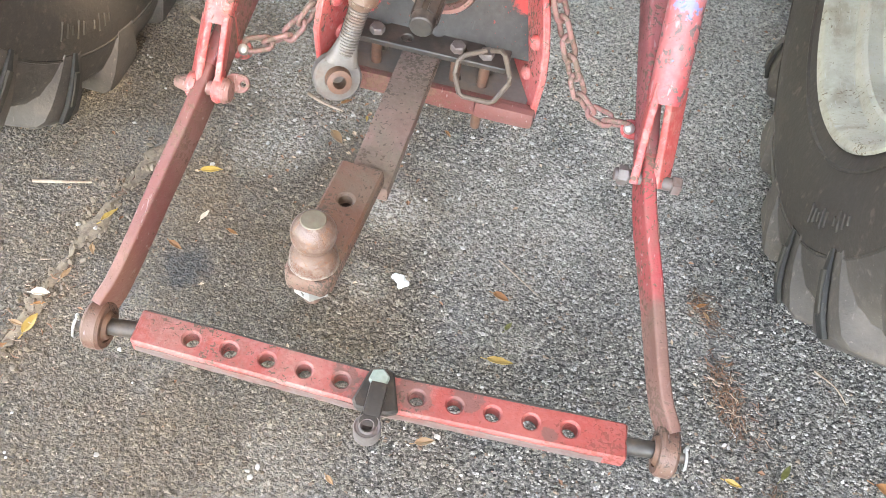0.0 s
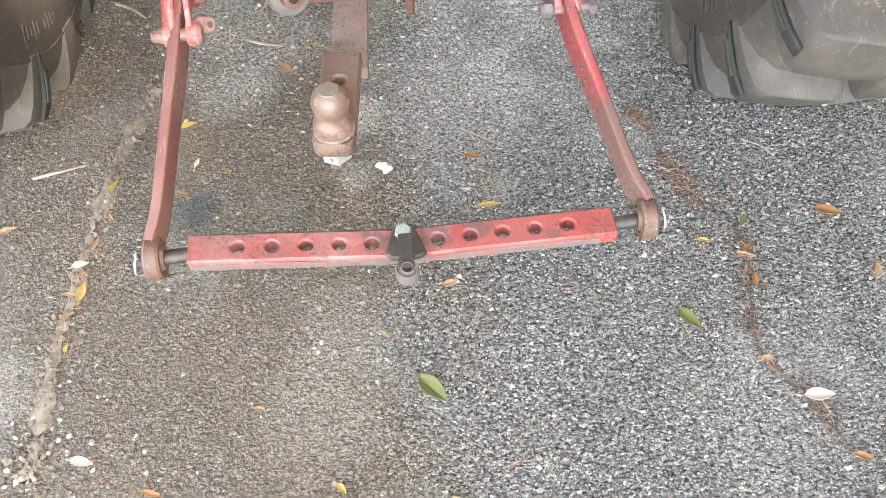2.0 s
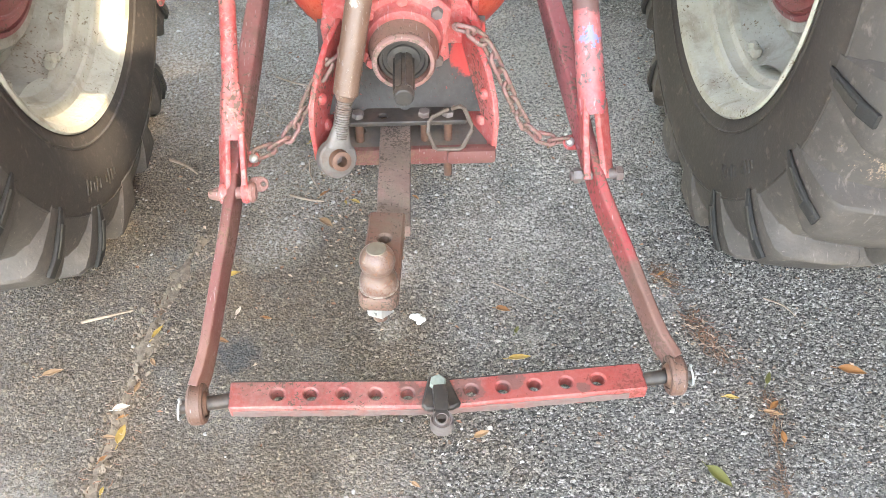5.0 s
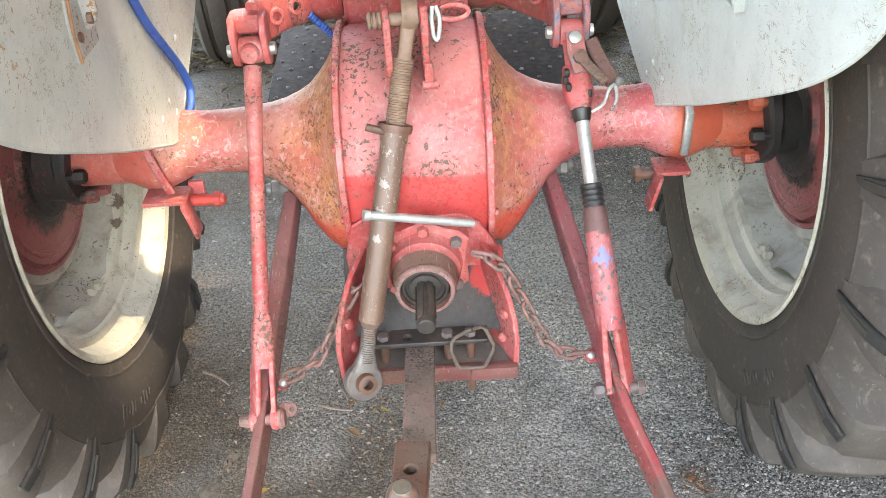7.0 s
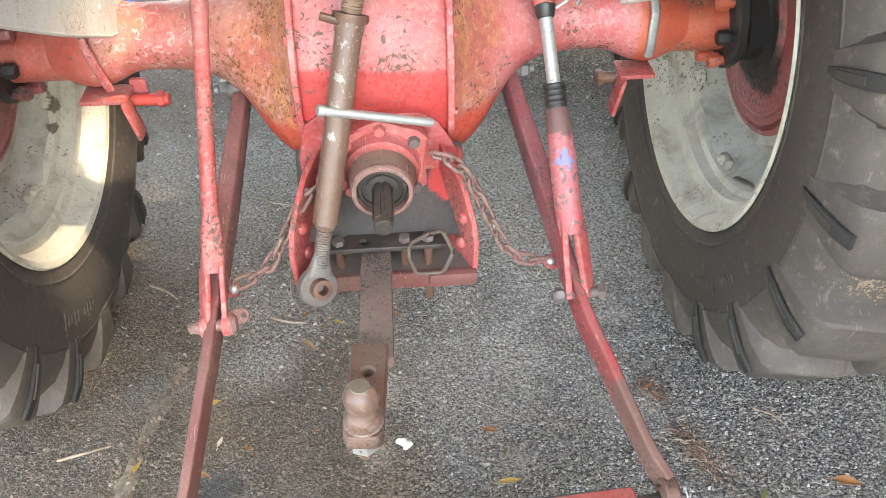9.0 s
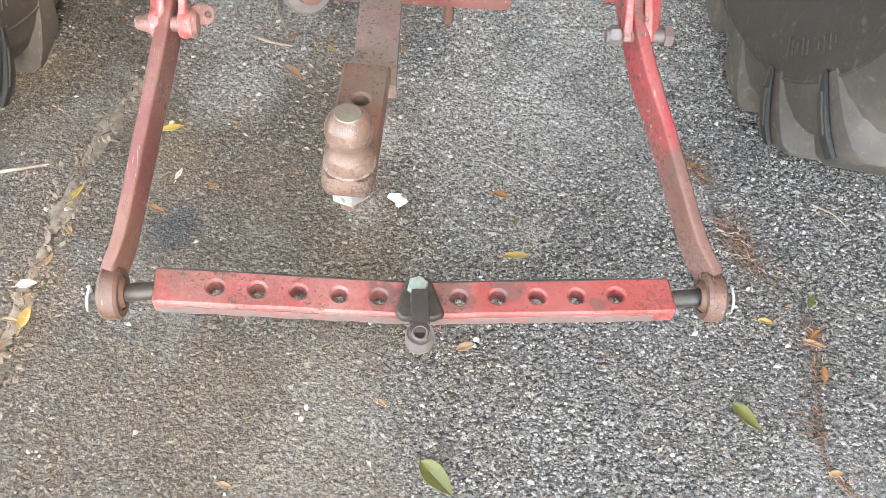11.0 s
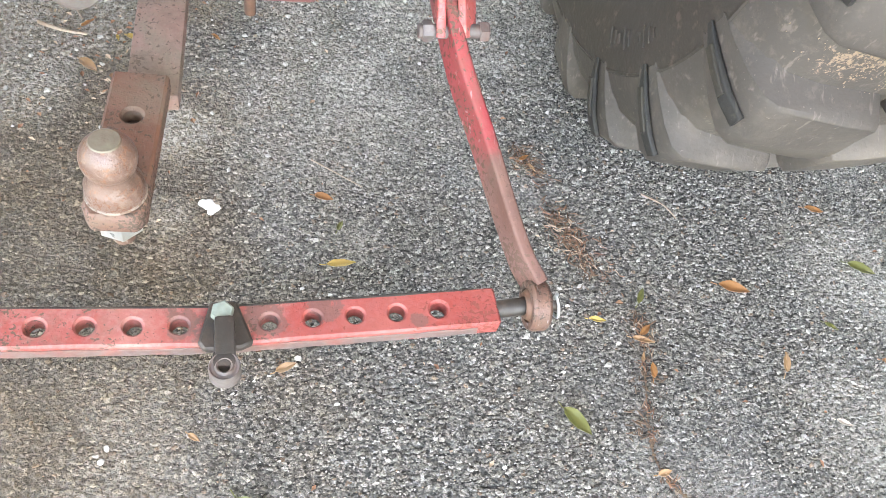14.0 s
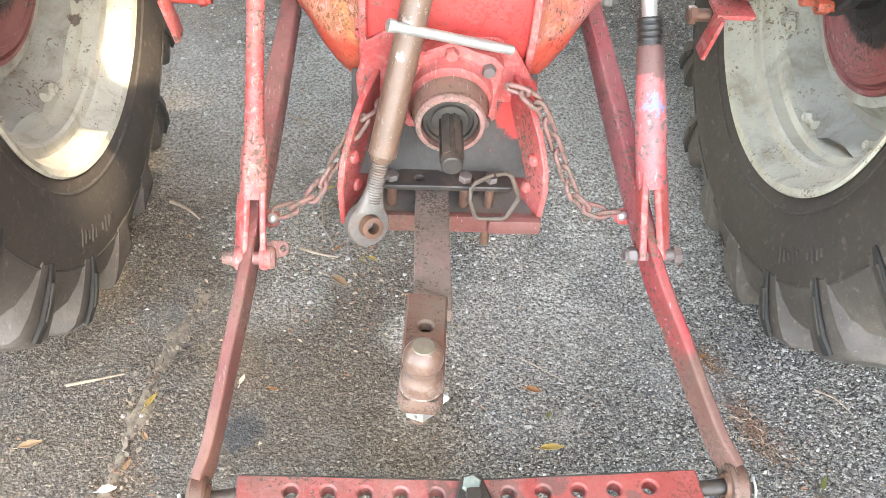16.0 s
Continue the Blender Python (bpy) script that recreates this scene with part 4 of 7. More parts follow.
    if s > 0:
        # dried mud caked between the lugs
        rng = random.Random(5)
        bm = bmesh.new()
        for i in range(700):
            a, off = radians(-90 + rng.gauss(82, 4.5)), rng.gauss(0.05, 0.035)
            if noise.noise(V(a * 16, off * 55, 3.0)) < -0.02:
                continue
            r = skin(off) + 0.002
            c = m @ V(r * math.cos(a), r * math.sin(a), off)
            size = rng.uniform(0.0004, 0.0012)
            bmesh.ops.create_icosphere(bm, subdivisions=1, radius=size, matrix=frame_to(c, c - V(c.x, cy, AZ)) @ Matrix.Diagonal((1, 1.4, 0.35, 1)))
        tagged(part("dried_mud", bm, MUD, w, "pale crumbs of dried mud"), kind="stuff")
    w.matrix_basis = YAW @ w.matrix_basis
    return w


for s in (-1, 1):
    wheel(s)


def fender(s):
    f = thing("fender", (s * 0.432, 1.3, 0.68), "", "")
    f.parent = tractor
    f.matrix_parent_inverse = tractor.matrix_basis.inverted()
    ring = [(1.293, 0.676), (1.18, 0.733), (1.086, 0.781), (0.927, 0.869), (0.807, 0.939), (0.728, 0.997), (0.676, 1.052), (0.652, 1.098), (0.645, 1.14), (0.653, 1.185), (0.72, 1.25), (0.9, 1.33), (1.3, 1.38), (1.7, 1.25), (1.86, 1.0), (1.80, 0.86), (1.66, 0.78), (1.45, 0.70), (1.34, 0.66)]
    m = Matrix(((0, 0, 1, 0), (1, 0, 0, 0), (0, 1, 0, 0), (0, 0, 0, 1)))
    m.translation = (s * 0.432 - 0.002, 0, 0)
    bm = bmesh.new()
    plate(bm, ring, m, 0.004)
    part("fender_plate", bm, FENDER, f, "pale grey crackled sheet metal", 30)
    bm = bmesh.new()
    sweep(bm, smooth_path([V(s * 0.432, y, z) for y, z in ring], 3), circle(0.0030, 8), (1, 0, 0), True)
    part("rolled_edge", bm, FENDER, f, "rolled edge", 60)
    # curved top over the tyre
    arc = [(AY + 0.70 * math.cos(a), 0.66 + 0.70 * math.sin(a)) for a in (radians(25 + 95 * i / 24) for i in range(25))]
    bm = bmesh.new()
    vs = [[bm.verts.new((s * x, y, z + dz)) for x, dz in ((0.432, 0), (0.60, 0.012), (0.78, 0.0))] for y, z in arc]
    for p, q in zip(vs, vs[1:]):
        for j in range(2):
            bm.faces.new((p[j], p[j + 1], q[j + 1], q[j]))
    bmesh.ops.solidify(bm, geom=list(bm.faces), thickness=0.003)
    part("fender_crown", bm, FENDER, f)
    for y, z in ((1.33, 0.74), (1.36, 0.705), (1.47, 0.80), (1.27, 0.735)):
        bm = bmesh.new()
        lathe(bm, [(0.0075, 0), (0.006, 0.0016), (0.003, 0.0026), (0, 0.0028)], frame_to((s * 0.4295, y, z), (-s, 0, 0)), 12)
        part("rivet", bm, FENDER, f)
    return f


fender_west, fender_east = fender(-1), fender(1)


def rockers():
    bm = bmesh.new()
    rod(bm, (-0.2, 1.56, 0.842), (0.2, 1.56, 0.842), 0.042, seg=32)
    part("lift_shaft", bm, RED, tractor)
    for s in (-1, 1):
        bm = bmesh.new()
        fx, fz = (0.274, 0.823) if s < 0 else (0.282, 0.811)
        pts = [V(s * 0.15, 1.565, 0.842), V(s * 0.19, 1.52, 0.842), V(s * (fx - 0.042), 1.45, fz + 0.026), V(s * (fx - 0.008), 1.388, fz + 0.023)]
        sweep(bm, smooth_path(pts, 5), oblong(0.024, 0.075, 0.008), (0, 0, 1), scales=[1.3 - 0.25 * i / 15 for i in range(16)])
        lathe(bm, [(0, -0.03), (0.055, -0.03), (0.06, -0.02), (0.06, 0.02), (0.055, 0.03), (0, 0.03)], frame_to((s * 0.15, 1.565, 0.842), (1, 0, 0)), 32)
        arm = part("lift_arm", bm, ARM if s > 0 else RED, tractor, "red cast lift arm with two holes")
        for k, (x, y, z) in enumerate(((0.208, 1.475, 0.844), (0.240, 1.43, 0.845))):
            bm = bmesh.new()
            d = V(-s * 0.55, -0.75, 0.1).normalized()
            lathe(bm, [(0.0, 0.001), (0.009, 0.001), (0.009, 0.0165), (0.0135, 0.0165), (0.016, 0.014), (0.017, 0)], frame_to(V(s * x, y, z) + d * 0.002, d), 20)
            part("boss", bm, ARM if s > 0 else RED, arm)
            # black disc paints the dark inside of the hole
            bm = bmesh.new()
            lathe(bm, [(0.0, 0.004), (0.0088, 0.004)], frame_to(V(s * x, y, z) + d * 0.002, d), 16)
            part("hole", bm, BLACK, arm)
        # fork
        bm = bmesh.new()
        for dx in (-0.026, 0.026):
            ring = [(0.027 * math.cos(radians(q)), -0.012 + 0.027 * math.sin(radians(q))) for q in range(180, 361, 15)] + [(0.03, 0.02), (0.034, 0.048), (-0.012, 0.05), (-0.026, 0.03)]
            m = Matrix(((0, 0, 1, 0), (1, 0, 0, 0), (0, 1, 0, 0), (0, 0, 0, 1)))
            m.translation = (s * fx + dx - 0.006, 1.362, fz)
            plate(bm, ring, m, 0.012, bev=0.002)
        box(bm, (s * fx, 1.382, fz + 0.032), (0.068, 0.05, 0.034), 0.014, seg=3)
        part("fork", bm, ARM if s > 0 else RED, arm)
        bm = bmesh.new()
        rod(bm, (s * fx - 0.042, 1.357, fz - 0.01), (s * fx + 0.042, 1.357, fz - 0.01), 0.011, seg=16)
        part("pin", bm, ZINC, arm)


rockers()


def seat_box():
    bm = bmesh.new()
    m = pose(0.004, 1.25, 0.960, -8, 0, -1)
    box(bm, (0, 0, 0.14), (0.196, 0.12, 0.28), 0.004, m)
    b = part("tool_box", bm, GALV, tractor, "bare grey sheet metal box")
    for x in (-0.099, 0.099):
        bm = bmesh.new()
        box(bm, (x, -0.062, 0.14), (0.004, 0.006, 0.286), 0.0015, m)
        part("lid_edge", bm, GALV, b)
    bm = bmesh.new()
    box(bm, (0.01, 0.01, -0.010), (0.165, 0.10, 0.016), 0.003, m)
    sweep(bm, [m @ V(0.02, 0.03, -0.004), V(0.01, 1.36, 0.935), V(0.0, 1.46, 0.93)], oblong(0.06, 0.012, 0.003))
    part("box_bracket", bm, FOOT, tractor)
    bm = bmesh.new()
    box(bm, (0, 1.49, 0.915), (0.2, 0.10, 0.12), 0.012)
    part("seat_mount", bm, RED, tractor)


seat_box()


def pto():
    c = V(0.004, 1.12, 0.505)
    m = frame_to(c, (0, -1, 0.0))
    bm = bmesh.new()
    ring = [(0.0, 0.085), (0.035, 0.07), (0.062, 0.062), (0.078, 0.045), (0.072, 0.0), (0.075, -0.045), (0.05, -0.065), (0.0, -0.07), (-0.05, -0.065), (-0.075, -0.045), (-0.072, 0.0), (-0.078, 0.045), (-0.062, 0.062), (-0.035, 0.07)]
    plate(bm, ring, m @ Matrix.Translation((0, 0, -0.02)), 0.032, bev=0.004)
    flange = part("shaft_flange", bm, RED, tractor, "red cast flange round the drive shaft")
    bm = bmesh.new()
    lathe(bm, [(0.070, 0.006), (0.064, 0.014), (0.062, 0.020), (0.0615, 0.036), (0.0585, 0.040), (0.057, 0.05)], m, 40)
    part("collar", bm, RED, flange)
    bm = bmesh.new()
    lathe(bm, [(0.0585, 0.036), (0.0575, 0.042), (0.0535, 0.062), (0.0495, 0.080), (0.048, 0.086), (0.043, 0.087), (0.0415, 0.078), (0.041, 0.070), (0.0, 0.068)], m, 40)
    part("shaft_housing", bm, WORN, flange, "rust-brown cast barrel round the shaft")
    bm = bmesh.new()
    lathe(bm, [(0.0497, 0.078), (0.0508, 0.080), (0.0506, 0.086), (0.048, 0.0895), (0.0425, 0.0895), (0.0415, 0.08)], m, 40)
    part("seal_ring", bm, CHAIN, flange, "pinkish worn seal ring")
    bm = bmesh.new()
    lathe(bm, [(0.041, 0.076), (0.039, 0.080), (0.034, 0.080), (0.033, 0.076), (0.027, 0.075), (0.026, 0.079), (0.021, 0.080), (0.0, 0.080)], m, 32)
    part("oil_seal", bm, OILY, flange)
    bm = bmesh.new()
    ring = []
    for i in range(6):
        a = 2 * math.pi * i / 6
        for da, r in ((-0.3, 0.0175), (0.3, 0.0175), (0.36, 0.0145), (0.69, 0.0145)):
            ring.append((r * math.cos(a + da), r * math.sin(a + da)))
    plate(bm, ring, m @ Matrix.Translation((0, 0, 0.07)), 0.094, bev=0.0)
    rod(bm, m @ V(0, 0, 0.160), m @ V(0, 0, 0.178), 0.0155, 0.0145, 20)
    part("splined_shaft", bm, OILY, flange, "dark splined steel shaft")
    for x, y in ((0.055, 0.045), (-0.055, 0.045), (0.055, -0.045), (-0.055, -0.045), (0, 0.07)):
        bm = bmesh.new()
        hexa(bm, m @ V(x, y, 0.012), (0, -1, 0), 0.0105, 0.011)
        part("bolt", bm, SCUFF if x > 0 else RED, flange)
    flange.matrix_basis = YAW @ flange.matrix_basis


pto()


def hanger():
    h = thing("drawbar_hanger", (0, 1.1, 0.3), "", "")
    h.parent = tractor
    h.matrix_parent_inverse = tractor.matrix_basis.inverted()
    m = Matrix(((0, 0, 1, 0), (1, 0, 0, 0), (0, 1, 0, 0), (0, 0, 0, 1)))
    for s, x in ((-1, -0.158), (1, 0.150)):
        # the cheeks flare outwards to the rear
        mm = Matrix.Translation((x, 1.035, 0)) @ pose(0, 0, 0, 0, 0, s * 24) @ m
        bm = bmesh.new()
        ring = [(0.0, 0.305), (-0.006, 0.385), (0.004, 0.425), (0.03, 0.465), (0.07, 0.50), (0.15, 0.53), (0.19, 0.5), (0.18, 0.36), (0.13, 0.305)]
        plate(bm, ring, mm, 0.010, bev=0.002)
        part("side_plate", bm, RED, h)
        for y, z in ((0.04, 0.36), (0.032, 0.42)):
            bm = bmesh.new()
            lathe(bm, [(0.011, 0), (0.010, 0.005), (0.005, 0.009), (0, 0.01)], frame_to(mm @ V(y, z, 0.010 if s < 0 else 0.0), mm.to_3x3() @ V(0, 0, -s)), 14)
            part("rivet", bm, RED, h)
    bm = bmesh.new()
    box(bm, (0, 0, 0), (0.285, 0.012, 0.16), 0.003, Matrix.Translation((0.0, 1.128, 0.435)) @ pose(0, 0, 0, -36, 0, 0))
    part("back_plate", bm, GRIME, h, "oily black plate with red paint showing")
    holes = [(-0.075 + 0.0375 * i, -0.012 if i % 2 else 0.012, 0.0075) for i in range(5)]
    bm = bmesh.new()
    plate(bm, oblong(0.21, 0.06, 0.006), Matrix.Translation((0.002, 1.072, 0.372)), 0.009, holes, 0.0015)
    part("top_plate", bm, OILY, h, "dark oily plate with a row of holes")
    bm = bmesh.new()
    plate(bm, oblong(0.285, 0.09, 0.006), Matrix.Translation((0.0, 1.085, 0.318)), 0.010, [(x, y - 0.01, r) for x, y, r in holes])
    part("bottom_plate", bm, DARK, h)
    bm = bmesh.new()
    box(bm, (0.005, 1.036, 0.313), (0.29, 0.012, 0.034), 0.003)
    box(bm, (0.115, 1.03, 0.316), (0.085, 0.02, 0.03), 0.008)
    part("front_lip", bm, LINK, h)
    for x in (-0.078, 0.035, 0.075):
        bm = bmesh.new()
        rod(bm, (x, 1.06, 0.30 if x < 0.07 else 0.245), (x, 1.06, 0.388), 0.0075, seg=14)
        part("bolt", bm, RUST, h)
        bm = bmesh.new()
        hexa(bm, (x, 1.06, 0.381), (0, 0, 1), 0.0108, 0.009)
        part("bolt_head", bm, SCUFF, h)
    h.matrix_basis = YAW @ h.matrix_basis
    return h


hanger()


def drop_bracket():
    bm = bmesh.new()
    ring = [(-0.12, 0.565), (-0.09, 0.585), (0.07, 0.58), (0.10, 0.56), (0.135, 0.50), (0.13, 0.42), (-0.13, 0.42), (-0.135, 0.50)]
    m = Matrix(((1, 0, 0, 0), (0, 0, -1, 0), (0, 1, 0, 0), (0, 0, 0, 1)))
    m.translation = (0, 1.16, 0)
    plate(bm, ring, m, 0.016, bev=0.003)
    cover = part("rear_cover", bm, RED, tractor, "red cover plate with black oily streaks")
    cover.matrix_basis = YAW @ cover.matrix_basis


drop_bracket()


def footboards():
    for s in (-1, 1):
        bm = bmesh.new()
        x0, x1 = (0.16, 0.36) if s < 0 else (0.16, 0.42)
        xs, ys = 0.5 * (x0 + x1), 2.08
        box(bm, (s * xs, ys, 0.45), (x1 - x0, 0.62, 0.008), 0.002)
        f = part("footboard", bm, FOOT, tractor, "dark worn steel footboard with raised studs")
        for i in range(7):
            for j in range(11):
                if (i + j) % 2:
                    continue
                b = bmesh.new()
                lathe(b, [(0.006, 0), (0.0055, 0.003), (0.003, 0.0035), (0.003, 0.0)], Matrix.Translation((s * (x0 + 0.02 + (x1 - x0 - 0.04) * i / 6), ys - 0.28 + 0.056 * j, 0.454)), 8)
                part("stud", b, STEEL, f)


footboards()


def front_wheel(x, turn):
    w = thing("front_wheel", (x, 3.3, 0.335), "", "")
    w.parent = tractor
    w.matrix_parent_inverse = tractor.matrix_basis.inverted()
    m = Matrix.Translation((x, 3.3, 0.335)) @ pose(0, 0, 0, 0, 90, 0) @ pose(0, 0, 0, turn, 0, 0)
    bm = bmesh.new()
    prof = [(0.21, 0.05), (0.25, 0.072), (0.29, 0.074), (0.315, 0.062), (0.318, 0.042), (0.306, 0.038), (0.306, 0.028), (0.33, 0.024), (0.333, 0.008), (0.333, -0.008), (0.33, -0.024), (0.306, -0.028), (0.306, -0.038), (0.318, -0.042), (0.315, -0.062), (0.29, -0.074), (0.25, -0.072), (0.21, -0.05)]
    lathe(bm, [(r, 1.28 * h) for r, h in prof], m, 64, True)
    part("tyre", bm, TYRE, w, "three-ribbed black rubber tyre", 40)
    bm = bmesh.new()
    lathe(bm, [(0.215, 0.055), (0.2, 0.04), (0.19, 0.0), (0.1, 0.03), (0.05, 0.05), (0, 0.05), (0, -0.02), (0.19, -0.02), (0.2, -0.04), (0.215, -0.055)], m, 48)
    part("rim", bm, BARRUBBER, w)


front_wheel(-0.70, -6)
front_wheel(0.76, -6)


def pedals():
    bm = bmesh.new()
    box(bm, (-0.33, 2.5, 0.625), (0.15, 0.075, 0.012), 0.004, None)
    p = part("pedal", bm, RUST, tractor, "worn ribbed steel foot pedal")
    bm = bmesh.new()
    sweep(bm, smooth_path([(-0.255, 2.5, 0.615), (-0.235, 2.49, 0.58), (-0.225, 2.42, 0.5), (-0.13, 2.3, 0.5)]), oblong(0.014, 0.024, 0.005))
    part("pedal_arm", bm, RED, p)
    bm = bmesh.new()
    rod(bm, (0.10, 2.45, 0.56), (0.33, 2.45, 0.56), 0.020, seg=16)
    rod(bm, (0.318, 2.42, 0.555), (0.332, 2.42, 0.555), 0.046, seg=24)
    sweep(bm, smooth_path([(0.326, 2.45, 0.57), (0.335, 2.45, 0.65), (0.37, 2.46, 0.74), (0.40, 2.47, 0.80)]), oblong(0.016, 0.022, 0.004))
    linkage = part("brake_linkage", bm, RED, tractor)
    for x, dx in ((0.425, 0.02), (0.445, 0.03), (0.468, 0.012), (0.492, 0.02)):
        bm = bmesh.new()
        sweep(bm, smooth_path([(x, 2.45, 0.50), (x + 0.3 * dx, 2.45, 0.60), (x + dx, 2.46, 0.72), (x + 0.6 * dx, 2.48, 0.82)]), oblong(0.011, 0.016, 0.003))
        part("brake_rod", bm, ARM, linkage)
    bm = bmesh.new()
    rod(bm, (0.33, 2.4, 0.55), (0.40, 2.4, 0.55), 0.028, seg=20)
    part("sleeve", bm, SKYBLUE, tractor)


pedals()

# ---- three-point linkage ----


def top_link():
    a, b = V(0.0, 1.205, 0.905), V(-0.13, 0.995, 0.35)
    d = (b - a).normalized()
    at = lambda k: a.lerp(b, k)
    t = thing("top_link", b, "brown worn threaded top link with a steel eye", "top link")
    bm = bmesh.new()
    rod(bm, at(0.285), at(0.82), 0.0205, 0.021, 28)
    sweep(bm, [at(0.285), at(0.30), at(0.315)], circle(0.0225, 24))
    rod(bm, at(0.80), at(0.835), 0.0205, 0.015, 28)
    part("sleeve", bm, TUBE, t)
    for k0, k1, r in ((0.10, 0.29, 0.0165), (0.83, 0.945, 0.0135)):
        bm = bmesh.new()
        n = int((k1 - k0) * 615 / 4)
        prof = []
        L = (b - a).length
        for i in range(n):
            z = (k1 - k0) * L * i / n
            p = (k1 - k0) * L / n
            prof += [(r, z), (r, z + 0.35 * p), (r - 0.0013, z + 0.6 * p), (r - 0.0013, z + 0.8 * p)]
        lathe(bm, [(0, 0)] + prof + [(0, (k1 - k0) * L)], frame_to(at(k0), d), 20)
        part("thread", bm, DUSTY if k0 < 0.5 else EYE, t)
    # lock nut with a handle ear
    bm = bmesh.new()
    lathe(bm, [(0.016, -0.006), (0.027, -0.006), (0.028, 0.0), (0.027, 0.006), (0.016, 0.006)], frame_to(at(0.278), d), 28, True)
    sweep(bm, [at(0.278) + V(-0.015, -0.012, 0), at(0.276) + V(-0.046, -0.012, 0.01)], oblong(0.01, 0.012, 0.004))
    part("lock_nut", bm, RUST, t)
    # upper eye
    bm = bmesh.new()
    sweep(bm, [at(0.12), at(0.09), at(0.04), at(-0.02)], oblong(0.028, 0.024, 0.009), (0, 1, 0), scales=[1.05, 0.8, 0.85, 0.95])
    lathe(bm, [(0.011, -0.012), (0.022, -0.012), (0.025, 0), (0.022, 0.012), (0.011, 0.012)], frame_to(at(-0.01), (1, 0, 0)), 24, True)
    part("upper_eye", bm, DUSTY, t)
    # lower eye
    ax = V(0.35, -0.75, 0.35).normalized()
    bm = bmesh.new()
    lathe(bm, [(0.018, -0.012), (0.030, -0.012), (0.033, -0.008), (0.033, 0.008), (0.030, 0.012), (0.018, 0.012)], frame_to(b, ax), 32, True)
    sweep(bm, [at(0.90), at(0.94), at(0.965)], oblong(0.04, 0.022, 0.009), ax, scales=[0.6, 0.9, 1.2])
    part("lower_eye", bm, EYE, t)
    bm = bmesh.new()
    lathe(bm, [(0.009, -0.019), (0.015, -0.019), (0.0195, -0.008), (0.0195, 0.008), (0.0165, 0.015), (0.0165, 0.026), (0.009, 0.027)], frame_to(b, ax), 28, True)
    part("ball", bm, RUST, t)
    # dark disc closes the ball's bore
    bm = bmesh.new()
    lathe(bm, [(0, -0.015), (0.0088, -0.015), (0.0088, 0.005), (0, 0.005)], frame_to(b, ax), 16)
    part("bore_plug", bm, DARK, t)
    bm = bmesh.new()
    rod(bm, (-0.098, 1.075, 0.638), (0.080, 1.112, 0.578), 0.0075, seg=18)
    rod(bm, (-0.099, 1.0745, 0.6385), (-0.088, 1.077, 0.635), 0.0095, seg=14)
    part("tommy_bar", bm, ZINC, t, "bright plated steel bar")
    # rocker that carries it
    c = thing("top_link_rocker", (0, 1.2, 0.85), "", "")
    c.parent = tractor
    c.matrix_parent_inverse = tractor.matrix_basis.inverted()
    m = Matrix(((0, 0, 1, 0), (1, 0, 0, 0), (0, 1, 0, 0), (0, 0, 0, 1)))
    for x in (-0.036, 0.022):
        mm = m.copy()
        mm.translation = (x - 0.006, 0, 0)
        bm = bmesh.new()
        plate(bm, [(1.19, 0.79), (1.175, 0.84), (1.18, 0.90), (1.195, 0.925), (1.225, 0.925), (1.25, 0.90), (1.27, 0.86), (1.25, 0.80)], mm, 0.012, bev=0.002)
        part("cheek", bm, RED, c)
    bm = bmesh.new()
    rod(bm, (-0.065, 1.205, 0.905), (0.05, 1.205, 0.905), 0.0105, seg=20)
    for x in (-0.064, -0.056, -0.048):
        lathe(bm, [(0.0105, 0), (0.0135, 0.001), (0.0135, 0.005), (0.0105, 0.006)], frame_to((x, 1.205, 0.905), (1, 0, 0)), 18)
    part("hitch_pin", bm, DUSTY, c)
    bm = bmesh.new()
    loop = [(0.068 + 0.024 * math.cos(radians(a)), 1.207, 0.909 + 0.012 * math.sin(radians(a))) for a in range(0, 360, 24)]
    sweep(bm, loop, oblong(0.008, 0.006, 0.002), (0, 1, 0), True)
    part("pin_loop", bm, PINK, c)
    bm = bmesh.new()
    sweep(bm, smooth_path([(0.036, 1.195, 0.925), (0.034, 1.187, 0.905), (0.036, 1.183, 0.882), (0.042, 1.183, 0.878), (0.046, 1.187, 0.905), (0.041, 1.195, 0.925)]), circle(0.0035, 8))
    part("linch_pin", bm, ZINC, c)
    bm = bmesh.new()
    box(bm, (0.024, 1.178, 0.822), (0.015, 0.018, 0.045), 0.005)
    rod(bm, (0.013, 1.172, 0.808), (0.036, 1.172, 0.808), 0.007, seg=12)
    part("stop_pad", bm, RED, c)


top_link()


